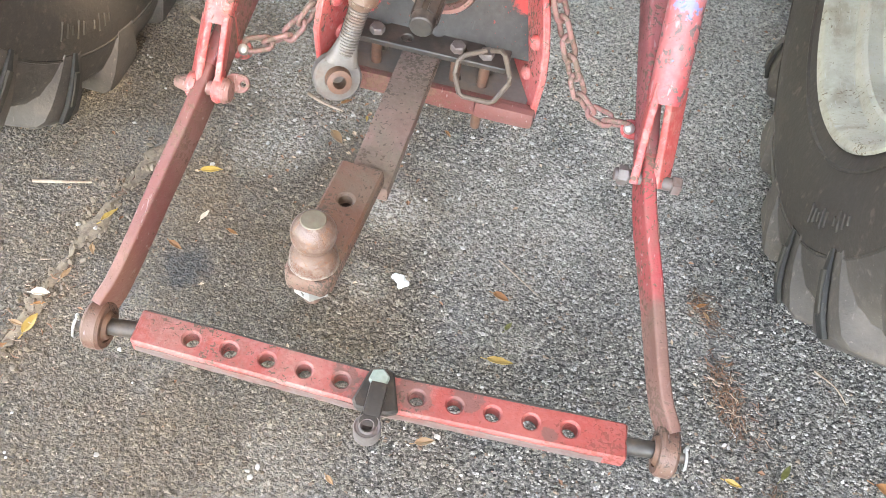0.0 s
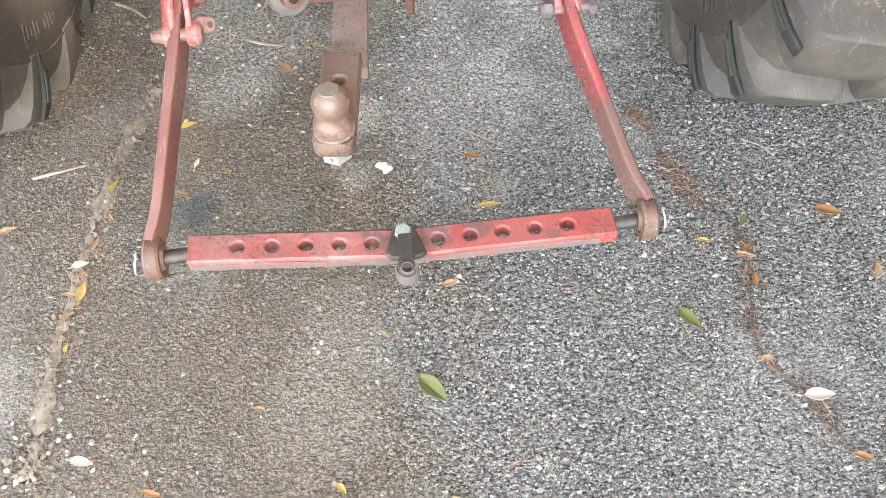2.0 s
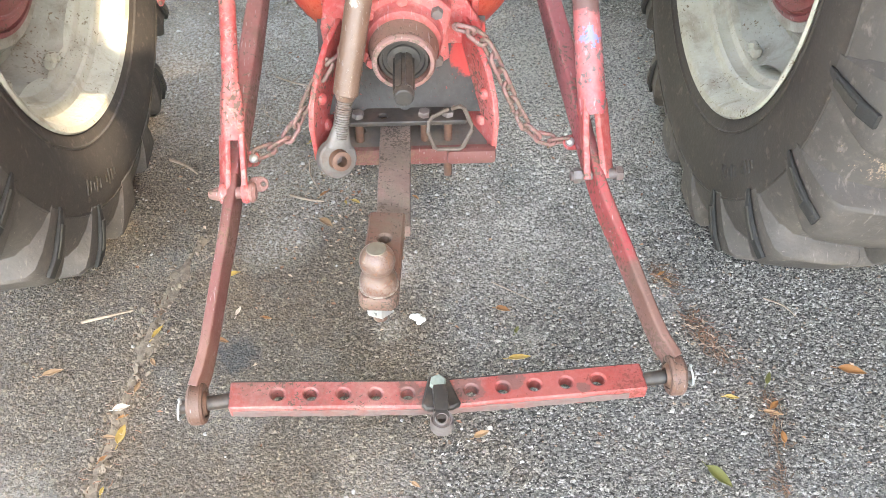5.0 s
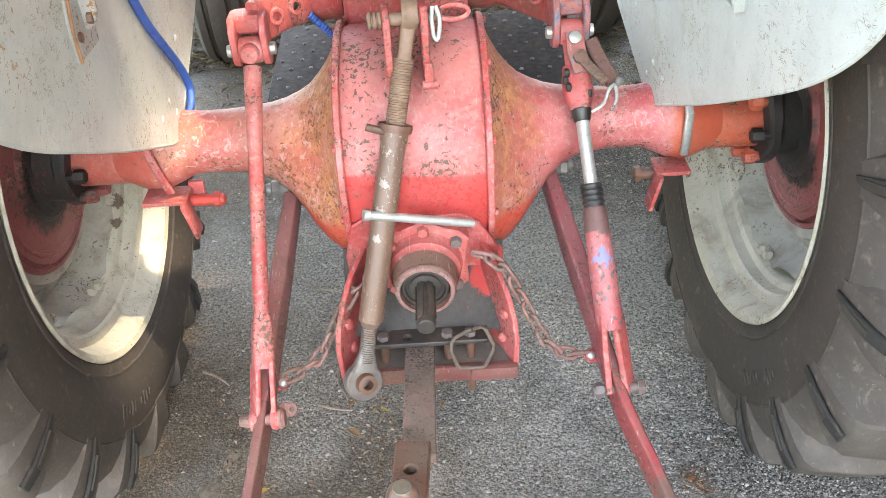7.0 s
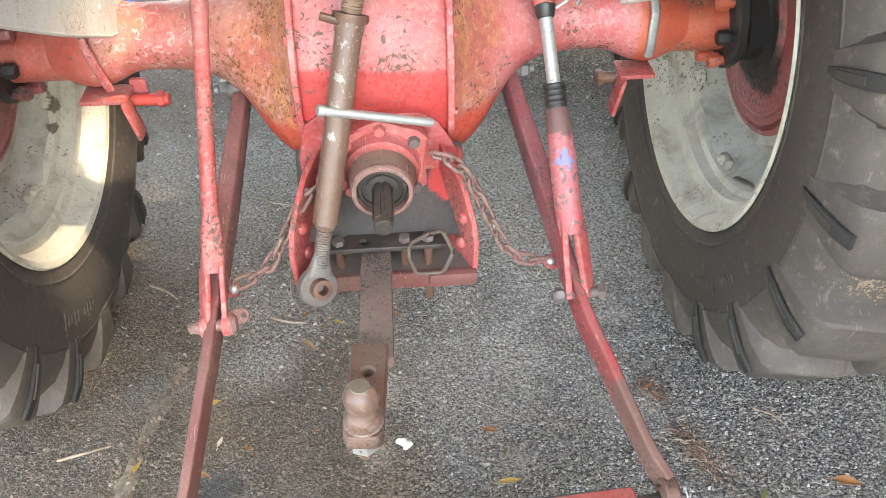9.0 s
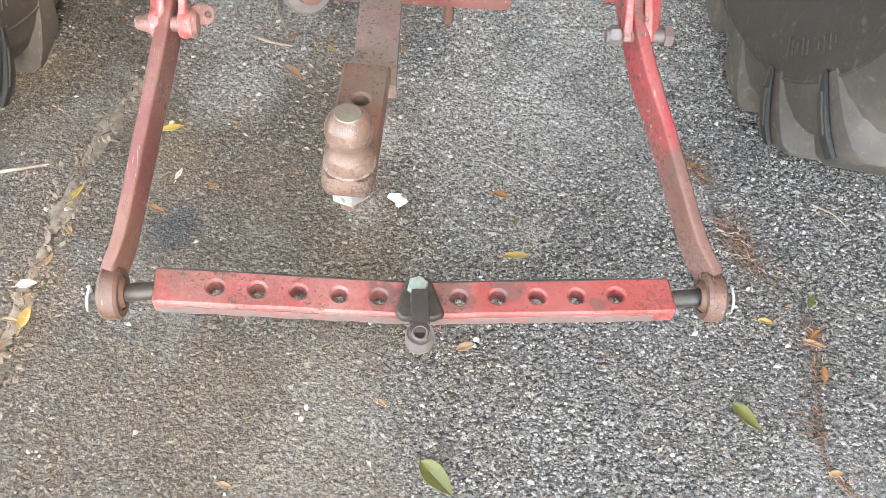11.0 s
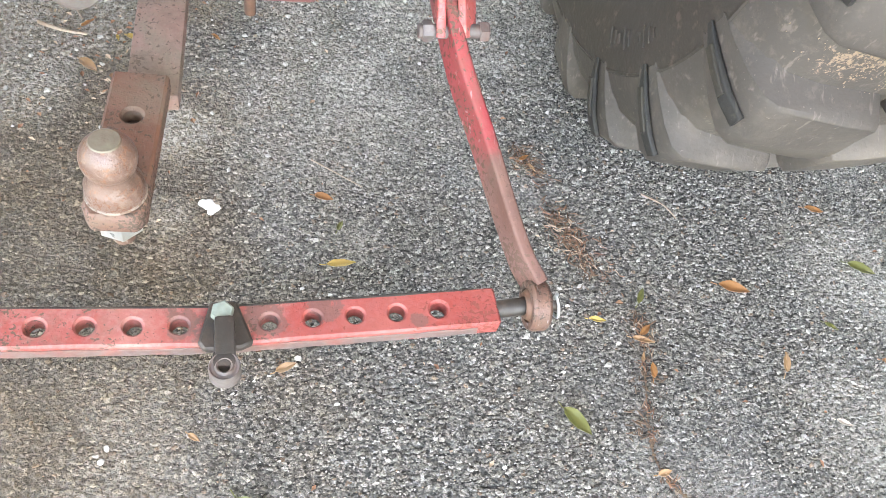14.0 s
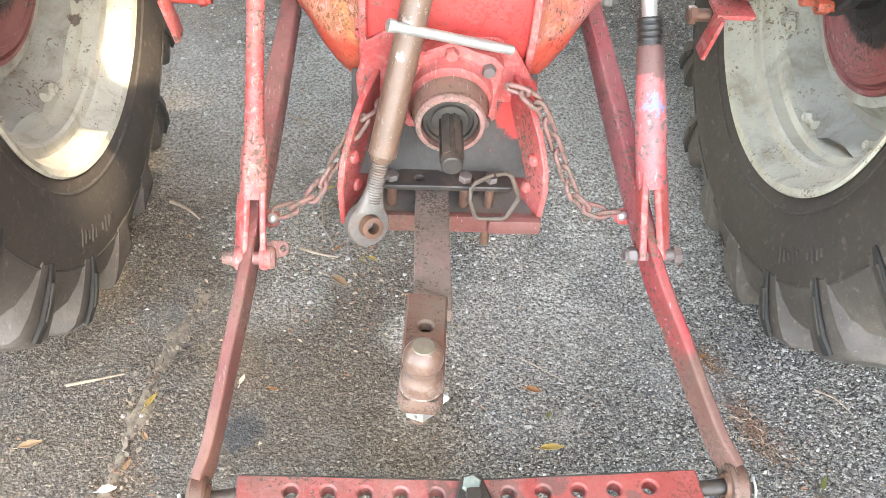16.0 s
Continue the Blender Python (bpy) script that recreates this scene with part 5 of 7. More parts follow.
def lower_link(s):
    front = V(s * 0.252, 1.378, 0.515)
    pin = V(s * 0.305, 0.945, 0.308)
    end = V(0.391, 0.650, 0.157) if s > 0 else V(-0.360, 0.655, 0.158)
    t = thing("lower_link", end - V(0, 0, 0.03), "rust-worn red forged lower link arm", "link arm", "lower links")
    coat = LINK if s < 0 else LINK_EAST
    bow = V(-s * 0.001, 0, 0)
    pts = smooth_path([front + V(0, -0.02, -0.01), front.lerp(pin, 0.5), pin, pin.lerp(end, 0.4) + bow, pin.lerp(end, 0.78) + bow, end + V(0, 0.022, 0.012)], 5)
    bm = bmesh.new()
    k = len(pts)
    cut = int(k * 0.38)
    sweep(bm, pts[:cut + 1], oblong(0.0205, 0.054, 0.004), scales=[0.8 + 0.22 * min(1, i / 6) for i in range(cut + 1)])
    for v in bm.verts:
        # broader towards the front eye
        mid = front.x + (pin.x - front.x) * (front.y - v.co.y) / (front.y - pin.y)
        v.co.x = mid + (v.co.x - mid) * (1 + 0.6 * min(1.0, max(0.0, (v.co.y - 1.04) / 0.15)))
    part("front_bar", bm, WINE if s > 0 else DULLRED, t, "wine-red enamel")
    bm = bmesh.new()
    tip = k - 12
    sweep(bm, pts[cut:tip + 1], oblong(0.0175, 0.054, 0.004), scales=[1.05 - 0.1 * i / (tip - cut) for i in range(tip + 1 - cut)])
    part("rear_bar", bm, coat, t)
    bm = bmesh.new()
    sweep(bm, pts[tip:], oblong(0.018, 0.055, 0.004), scales=[0.95 - 0.08 * i / (k - tip) for i in range(k - tip)])
    part("bare_end", bm, coat, t, "bare rust-brown end")
    bm = bmesh.new()
    edge = [q + V(0, 0.004, 0.0285) for q in pts[int(k * 0.52) - 6:tip]]
    sweep(bm, edge, oblong(0.0165, 0.0035, 0.0015), scales=[1.0] * len(edge))
    part("worn_edge", bm, BARE if s < 0 else WORN, t, "bare worn upper edge")
    bm = bmesh.new()
    lathe(bm, [(0.022, -0.012), (0.030, -0.012), (0.033, -0.008), (0.033, 0.008), (0.030, 0.012), (0.022, 0.012)], frame_to(end, (1, 0, 0)), 32, True)
    part("end_eye", bm, ENDRUST, t)
    bm = bmesh.new()
    lathe(bm, [(0.0125, -0.016), (0.016, -0.016), (0.0235, -0.006), (0.0235, 0.006), (0.016, 0.016), (0.0125, 0.016)], frame_to(end, (1, 0, 0)), 28, True)
    part("ball", bm, RUST, t)
    bm = bmesh.new()
    lathe(bm, [(0, -0.024), (0.018, -0.024), (0.022, -0.018), (0.022, 0.018), (0.018, 0.024), (0, 0.024)], frame_to(front, (1, 0, 0)), 24)
    part("front_eye", bm, STEEL, t)
    bm = bmesh.new()
    rod(bm, front, front + V(s * 0.05, 0, 0), 0.012, seg=14)
    hexa(bm, front + V(s * 0.024, 0, 0), (s, 0, 0), 0.019, 0.016)
    part("pivot_nut", bm, STEEL, t)
    # chain bracket
    c = V(s * 0.276, 1.035, 0.322)
    bm = bmesh.new()
    plate(bm, oblong(0.046, 0.027, 0.0125), frame_to(c + V(s * 0.010, 0.004, -0.004), (0, -0.55, 0.83), (0, 1, 0)), 0.009, bev=0.002)
    box(bm, c + V(s * 0.012, 0.01, 0.035), (0.012, 0.022, 0.075), 0.004)
    part("chain_bracket", bm, RED, t)
    bm = bmesh.new()
    lathe(bm, [(0.008, 0), (0.007, 0.008), (0.004, 0.011), (0, 0.012)], frame_to(c + V(-s * 0.002, -0.002, 0.003), (0, -0.55, 0.83)), 14)
    part("rivet", bm, ZINC, t)
    return t


for s in (-1, 1):
    lower_link(s)


def lift_rod_left():
    a, b = V(-0.274, 1.357, 0.813), V(-0.298, 0.95, 0.325)
    at = lambda k: a.lerp(b, k)
    t = thing("lift_rod", b, "faded pink-red forged lift rod with a forked foot", "lift rod", "lift rods")
    bm = bmesh.new()
    sweep(bm, [at(k) for k in (0.05, 0.12, 0.2, 0.28, 0.5, 0.70, 0.74)], circle(0.0155, 20), scales=[1.0, 1.0, 0.95, 0.85, 0.85, 0.9, 0.9])
    part("shank", bm, PINK, t)
    bm = bmesh.new()
    lathe(bm, [(0, -0.02), (0.02, -0.02), (0.023, -0.014), (0.023, 0.014), (0.02, 0.02), (0, 0.02)], frame_to(a, (1, 0, 0)), 24)
    lathe(bm, [(0, 0.0), (0.017, 0.0), (0.017, 0.03), (0.014, 0.034), (0, 0.035)], frame_to(a, (0, -1, 0.1)), 20)
    part("top_eye", bm, PINK, t)
    bm = bmesh.new()
    sweep(bm, [at(k) for k in (0.715, 0.75, 0.79, 0.865)], oblong(0.036, 0.03, 0.008), (0, 1, 1), scales=[0.72, 0.92, 1.0, 1.0])
    for dx in (-0.0135, 0.0135):
        sweep(bm, [at(0.85) + V(dx, 0, 0), at(0.93) + V(dx * 1.1, 0, 0), at(1.0) + V(dx * 1.2, 0, 0)], oblong(0.009, 0.028, 0.003), (0, 1, 1))
        lathe(bm, [(0, -0.006), (0.017, -0.006), (0.019, 0), (0.017, 0.006), (0, 0.006)], frame_to(b + V(dx * 1.3, 0, 0), (1, 0, 0)), 20)
    part("fork", bm, PINK, t)
    bm = bmesh.new()
    rod(bm, b + V(-0.043, 0, 0), b + V(-0.018, 0, 0), 0.008, 0.014, seg=16)
    rod(bm, b + V(-0.03, 0, 0), b + V(0.034, 0, 0), 0.010, seg=16)
    plate(bm, oblong(0.034, 0.026, 0.0125), Matrix.Translation(b + V(0.036, 0.022, -0.004)) @ pose(0, 0, 0, 40, 0, 0), 0.005, [(0.008, 0.0, 0.004)], 0.001)
    lathe(bm, [(0.010, 0), (0.017, 0.001), (0.018, 0.006), (0.014, 0.012), (0.0, 0.013)], frame_to(b + V(0.022, 0, 0), (1, 0, 0)), 20)
    part("pin", bm, CHAIN, t)


lift_rod_left()


def lift_rod_right():
    a, b = V(0.283, 1.355, 0.801), V(0.305, 0.95, 0.322)
    at = lambda k: a.lerp(b, k)
    t = thing("levelling_rod", b, "red levelling rod with bright screw and blue-flecked paint", "lift rod", "lift rods")
    bm = bmesh.new()
    lathe(bm, [(0, -0.02), (0.02, -0.02), (0.023, -0.014), (0.023, 0.014), (0.02, 0.02), (0, 0.02)], frame_to(a, (1, 0, 0)), 24)
    sweep(bm, [at(0.02), at(0.07), at(0.11)], oblong(0.03, 0.034, 0.008), (0, 1, 1))
    part("top_eye", bm, RED, t)
    bm = bmesh.new()
    sweep(bm, [at(0.10), at(0.135), at(0.18), at(0.205), at(0.235)], oblong(0.05, 0.046, 0.012), (0, 1, 1), scales=[0.8, 1.0, 1.0, 0.8, 0.55])
    part("gear_box", bm, SCARLET, t, "bright red gear box")
    bm = bmesh.new()
    rod(bm, at(0.222), at(0.258), 0.019, 0.015, 20)
    part("seal_collar", bm, BLACK, t)
    out = V(0, -0.75, 0.65)
    bm = bmesh.new()
    sweep(bm, [at(0.015) + out * 0.028, at(0.07) + out * 0.028, at(0.13) + out * 0.027 + V(0.006, 0, 0)], oblong(0.034, 0.006, 0.002), out, scales=[0.85, 1.0, 0.9])
    part("strap", bm, ARM, t, "dull pink strap plate")
    bm = bmesh.new()
    lathe(bm, [(0.011, 0), (0.011, 0.003), (0.007, 0.005), (0, 0.0055)], frame_to(at(0.035) + out * 0.032, out), 16)
    part("screw_head", bm, ZINC, t)
    bm = bmesh.new()
    sweep(bm, [at(0.09) + out * 0.034 + V(0.004, 0, 0), at(0.13) + out * 0.036 + V(0.022, 0, 0), at(0.165) + out * 0.034 + V(0.042, 0, 0)], oblong(0.017, 0.007, 0.002), out)
    lathe(bm, [(0.012, -0.004), (0.012, 0.004), (0, 0.005)], frame_to(at(0.09) + out * 0.036 + V(0.004, 0, 0), out), 16)
    part("crank_lever", bm, WORN, t, "brown worn crank lever")
    bm = bmesh.new()
    sweep(bm, [at(0.03) + V(0.032, 0.0, 0.0), at(0.09) + V(0.045, -0.002, 0), at(0.15) + V(0.062, -0.008, 0.0)], oblong(0.016, 0.026, 0.005), (0, 1, 1))
    part("crank_arm", bm, LINK, t)
    bm = bmesh.new()
    bmesh.ops.create_uvsphere(bm, u_segments=14, v_segments=9, radius=0.0085, matrix=Matrix.Translation(at(0.155) + V(0.066, -0.022, 0.012)))
    part("knob", bm, STEEL, t)
    for k, x in ((0.125, -0.02), (0.145, -0.024), (0.165, -0.02), (0.185, 0.014)):
        bm = bmesh.new()
        box(bm, at(k) + V(x, -0.014, 0.012), (0.010, 0.014, 0.014), 0.004)
        part("grease_lump", bm, BLACK, t)
    bm = bmesh.new()
    sweep(bm, smooth_path([at(0.225) + V(0.012, -0.03, 0.01), at(0.20) + V(0.034, -0.034, 0.01), at(0.165) + V(0.045, -0.036, 0.01), at(0.155) + V(0.058, -0.03, 0.01), at(0.19) + V(0.058, -0.032, 0.008), at(0.215) + V(0.048, -0.032, 0.006)]), circle(0.003, 8))
    part("wire_clip", bm, ZINC, t)
    bm = bmesh.new()
    rod(bm, at(0.22), at(0.47), 0.0115, seg=20)
    part("screw", bm, ZINC, t, "bright bare steel screw")
    bm = bmesh.new()
    for k in (0.44, 0.455, 0.47, 0.485):
        lathe(bm, [(0.012, -0.004), (0.019, -0.003), (0.020, 0), (0.019, 0.003), (0.012, 0.004)], frame_to(at(k), b - a), 24)
    rod(bm, at(0.435), at(0.515), 0.0178, seg=20)
    part("dust_boot", bm, BLACK, t)
    bm = bmesh.new()
    sweep(bm, [at(k) for k in (0.50, 0.515, 0.60, 0.63, 0.82, 0.84)], circle(0.0225, 28), (0, 1, 1), scales=[0.8, 0.93, 0.97, 1.04, 1.04, 0.9])
    part("cylinder", bm, CYLRED, t, "pink cylinder with blue paint flecks")
    bm = bmesh.new()
    for dx in (-0.016, 0.016):
        sweep(bm, [at(0.80) + V(dx * 0.85, 0, 0), at(0.90) + V(dx, 0, 0), at(1.01) + V(dx * 1.1, 0, 0)], oblong(0.011, 0.036, 0.003), (0, 1, 1))
    part("fork", bm, RED, t)
    bm = bmesh.new()
    rod(bm, b + V(-0.045, 0, 0), b + V(0.045, 0, 0), 0.009, seg=16)
    hexa(bm, b + V(-0.028, 0, 0), (-1, 0, 0), 0.0135, 0.012)
    hexa(bm, b + V(0.032, 0, 0), (1, 0, 0), 0.0135, 0.012)
    part("pivot_bolt", bm, SCUFF, t)


lift_rod_right()


def chain(name, pts, n, label):
    """Welded links hung along a curve, every other one turned."""
    path = smooth_path(pts, 12)
    acc = [0.0]
    for p, q in zip(path, path[1:]):
        acc.append(acc[-1] + (q - p).length)

    def at(d):
        for i in range(len(path) - 1):
            if acc[i + 1] >= d:
                return path[i].lerp(path[i + 1], (d - acc[i]) / max(1e-6, acc[i + 1] - acc[i]))
        return path[-1]

    t = thing(name, path[-1], label, "chain", "check chains")
    total = acc[-1]
    pitch = total / n
    for i in range(n):
        a, b = at(max(0, (i - 0.22) * pitch)), at(min(total, (i + 1.22) * pitch))
        c, d = (a + b) / 2, (b - a).normalized()
        m = frame_to(c, d, (0.3, 0.2, 1)) @ pose(0, 0, 0, 0, 0, 45 if i % 2 else -45)
        L, w = pitch * 0.72 - 0.003, 0.0095
        ring = []
        for k in range(14):
            ang = 2 * math.pi * k / 14
            x, z = w * math.cos(ang), w * math.sin(ang)
            ring.append(m @ V(x, 0, z + (L - w if z >= 0 else w - L)))
        bm = bmesh.new()
        sweep(bm, ring, circle(0.0038, 8), m.to_3x3() @ V(0, 1, 0), True)
        part("chain_link", bm, CHAIN, t, angle=60)


chain("check_chain", [(-0.08, 1.12, 0.49), (-0.135, 1.085, 0.475), (-0.18, 1.07, 0.40), (-0.215, 1.055, 0.345), (-0.274, 1.037, 0.330)], 9, "rusty pink check chain hanging from the linkage")
chain("check_chain", [(0.075, 1.10, 0.525), (0.12, 1.08, 0.515), (0.165, 1.065, 0.42), (0.20, 1.05, 0.345), (0.235, 1.04, 0.325), (0.274, 1.035, 0.330)], 11, "rusty check chain sagging below the linkage")


def tongue():
    t = thing("tow_tongue", (-0.06, 0.65, 0.36), "rusted steel drawbar tongue stepped up at its end", "drawbar tongue")
    bm = bmesh.new()
    box(bm, (0, 0, 0), (0.052, 0.30, 0.022), 0.003, Matrix.Translation((-0.034, 0.955, 0.352)) @ pose(0, 0, 0, -3, 0, -3))
    part("shank", bm, SHANK, t)
    m = Matrix.Translation((-0.06, 0.712, 0.376)) @ pose(0, 0, 0, -4, 0, -6)
    bm = bmesh.new()
    ring = [(-0.027, -0.066), (-0.02, -0.078), (0.02, -0.078), (0.027, -0.066), (0.027, 0.105), (-0.027, 0.105)]
    plate(bm, ring, m, 0.024, [(0.0, 0.045, 0.0088)], 0.003)
    part("head", bm, TONGUE, t)
    # dark disc paints the shade inside the pin hole
    bm = bmesh.new()
    lathe(bm, [(0.0, 0.008), (0.0094, 0.008), (0.0094, 0.004), (0.0, 0.004)], m @ Matrix.Translation((0.0, 0.045, 0.0)), 20)
    part("pin_hole", bm, TUNNEL, t, "dark plug for the shaded rusty pin hole")
    b = thing("hitch_ball", m @ V(0, -0.05, 0.024), "rusty ball hitch with a flat worn top and pale nut", "hitch ball")
    bm = bmesh.new()
    lathe(bm, [(0, 0), (0.0255, 0), (0.0262, 0.003), (0.0255, 0.015), (0.0235, 0.020), (0.0205, 0.0245), (0.0195, 0.029)] + [(0.0242 * math.sin(radians(q)), 0.047 - 0.0242 * math.cos(radians(q))) for q in range(54, 146, 8)] + [(0.0128, 0.0676)], m @ Matrix.Translation((0, -0.05, 0.024)), 40)
    part("ball", bm, BALL, b, angle=50)
    bm = bmesh.new()
    lathe(bm, [(0.0138, 0.0668), (0.0128, 0.0684), (0.0, 0.0690)], m @ Matrix.Translation((0, -0.05, 0.024)), 24)
    part("worn_flat", bm, FLAT, b, "flat pale worn crown")
    bm = bmesh.new()
    lathe(bm, [(0.0258, 0.0002), (0.0272, 0.001), (0.0272, 0.0024), (0.0258, 0.0034)], m @ Matrix.Translation((0, -0.05, 0.024)), 40)
    part("collar_rim", bm, BARE, b, "bare worn rim")
    bm = bmesh.new()
    hexa(bm, m @ V(0, -0.055, 0.0), m.to_3x3() @ V(0, 0, -1), 0.021, 0.02)
    part("nut", bm, ZINC, b, "pale plated nut")
    bm = bmesh.new()
    rod(bm, m @ V(0, -0.055, -0.015), m @ V(0, -0.055, -0.036), 0.0105, seg=16)
    part("thread_end", bm, TUBE, b)


tongue()


def safety_clip():
    t = thing("hitch_pin_clip", (0.075, 1.06, 0.385), "bent rusty wire pin clip on the hanger", "clip")
    bm = bmesh.new()
    sweep(bm, [(0.075, 1.05, 0.400), (0.048, 1.035, 0.396), (0.042, 1.03, 0.390), (0.040, 1.022, 0.375), (0.050, 1.015, 0.347), (0.056, 1.014, 0.343), (0.092, 1.014, 0.343), (0.099, 1.015, 0.347), (0.114, 1.022, 0.378), (0.113, 1.026, 0.386), (0.101, 1.035, 0.412), (0.095, 1.04, 0.413), (0.082, 1.05, 0.401)], circle(0.0036, 8))
    part("wire", bm, THREAD, t)
    t.matrix_basis = YAW @ t.matrix_basis


safety_clip()


def drawbar():
    t = thing("drawbar", (0.016, 0.657, 0.12), "red perforated steel drawbar with scraped paint", "drawbar")
    n = 26
    x0, x1 = -0.311, 0.343
    z_at = lambda x: 0.158 - 0.018 * max(0.0, 1 - abs((x - 0.016) / 0.33)) + 0.010 * max(0.0, -x / 0.31)
    y_at = lambda x: 0.657 - 0.014 * (x - 0.016)
    bm = bmesh.new()
    holes = [(-0.237 + 0.0506 * i, 0.0, 0.0105) for i in range(11)]
    ring = [(x0 + (x1 - x0) * i / n, -0.025) for i in range(n + 1)] + [(x1 - (x1 - x0) * i / n, 0.025) for i in range(n + 1)]
    plate(bm, ring, Matrix.Translation((0, 0, -0.026)), 0.026, holes, 0.0028)
    for v in bm.verts:
        x = v.co.x
        v.co.y += y_at(x)
        v.co.z += z_at(x)
    dent(bm, 0.0012, 18)
    part("bar", bm, BAR, t, angle=30)
    bm = bmesh.new()
    xs = [x0 + 0.006 + 0.02 * i for i in range(32)]
    sweep(bm, [(x, y_at(x) - 0.0253, z_at(x) - 0.0155) for x in xs], oblong(0.0016, 0.016, 0.0006), scales=[0.75 + 0.35 * abs(noise.noise(V(x * 14, 2.0, 0))) + 0.15 * (i % 3) for i, x in enumerate(xs)])
    part("scuffed_edge", bm, RUBBED, t, "bare scraped grey lower edge")
    bm = bmesh.new()
    sweep(bm, [(x, y_at(x) + 0.0238, z_at(x) - 0.0018) for x in xs], oblong(0.0045, 0.0045, 0.001), scales=[0.7 + 0.5 * abs(noise.noise(V(x * 20, 5.0, 0))) for x in xs])
    part("grimy_edge", bm, OILY, t, "greasy black back edge")
    for s, x, e in ((-1, x0, -0.392), (1, x1, 0.422)):
        bm = bmesh.new()
        p = V(x - s * 0.01, y_at(x), z_at(x) - 0.014)
        q = V(e, 0.652, 0.156)
        rod(bm, p, q, 0.0115, seg=20)
        part("end_pin", bm, OILY, t)
        bm = bmesh.new()
        sweep(bm, smooth_path([q + V(-s * 0.008, 0, 0.018), q + V(-s * 0.006, -0.012, 0.012), q + V(-s * 0.004, -0.018, -0.006), q + V(-s * 0.008, 0, -0.018)]), circle(0.0019, 8))
        rod(bm, q + V(-s * 0.008, 0, -0.02), q + V(-s * 0.008, 0, 0.022), 0.0026, seg=10)
        part("linch_pin", bm, ZINC, t)
    c = thing("clamp_hitch", (0.016, 0.63, 0.13), "black cast clevis bolted over the drawbar", "clevis")
    top = z_at(0.016)
    bm = bmesh.new()
    ring = [(-0.014, 0.026), (0.016, 0.026), (0.034, -0.03), (0.020, -0.036), (0.012, -0.036), (-0.012, -0.036), (-0.022, -0.036), (-0.028, -0.025)]
    plate(bm, ring, Matrix.Translation((0.014, 0.657, top + 0.001)), 0.012, (), 0.003)
    part("saddle", bm, OILY, c)
    bm = bmesh.new()
    box(bm, (0.016, 0.632, top + 0.017), (0.023, 0.05, 0.02), 0.005)
    box(bm, (0.015, 0.604, top + 0.013), (0.026, 0.02, 0.026), 0.005)
    part("neck", bm, OILY, c)
    bm = bmesh.new()
    hexa(bm, (0.014, 0.665, top + 0.013), (0, -0.1, 1), 0.0138, 0.010)
    part("bolt_head", bm, VERDIGRIS, c, "pale plated hexagon bolt head")
    bm = bmesh.new()
    lathe(bm, [(0.0065, 0.0), (0.0065, 0.008), (0.009, 0.011), (0.011, 0.008), (0.014, 0.008), (0.0165, 0.010), (0.018, 0.006), (0.018, -0.012), (0.0065, -0.012)], Matrix.Translation((0.015, 0.594, top + 0.016)), 28, True)
    part("eye", bm, SCUFF, c)


drawbar()


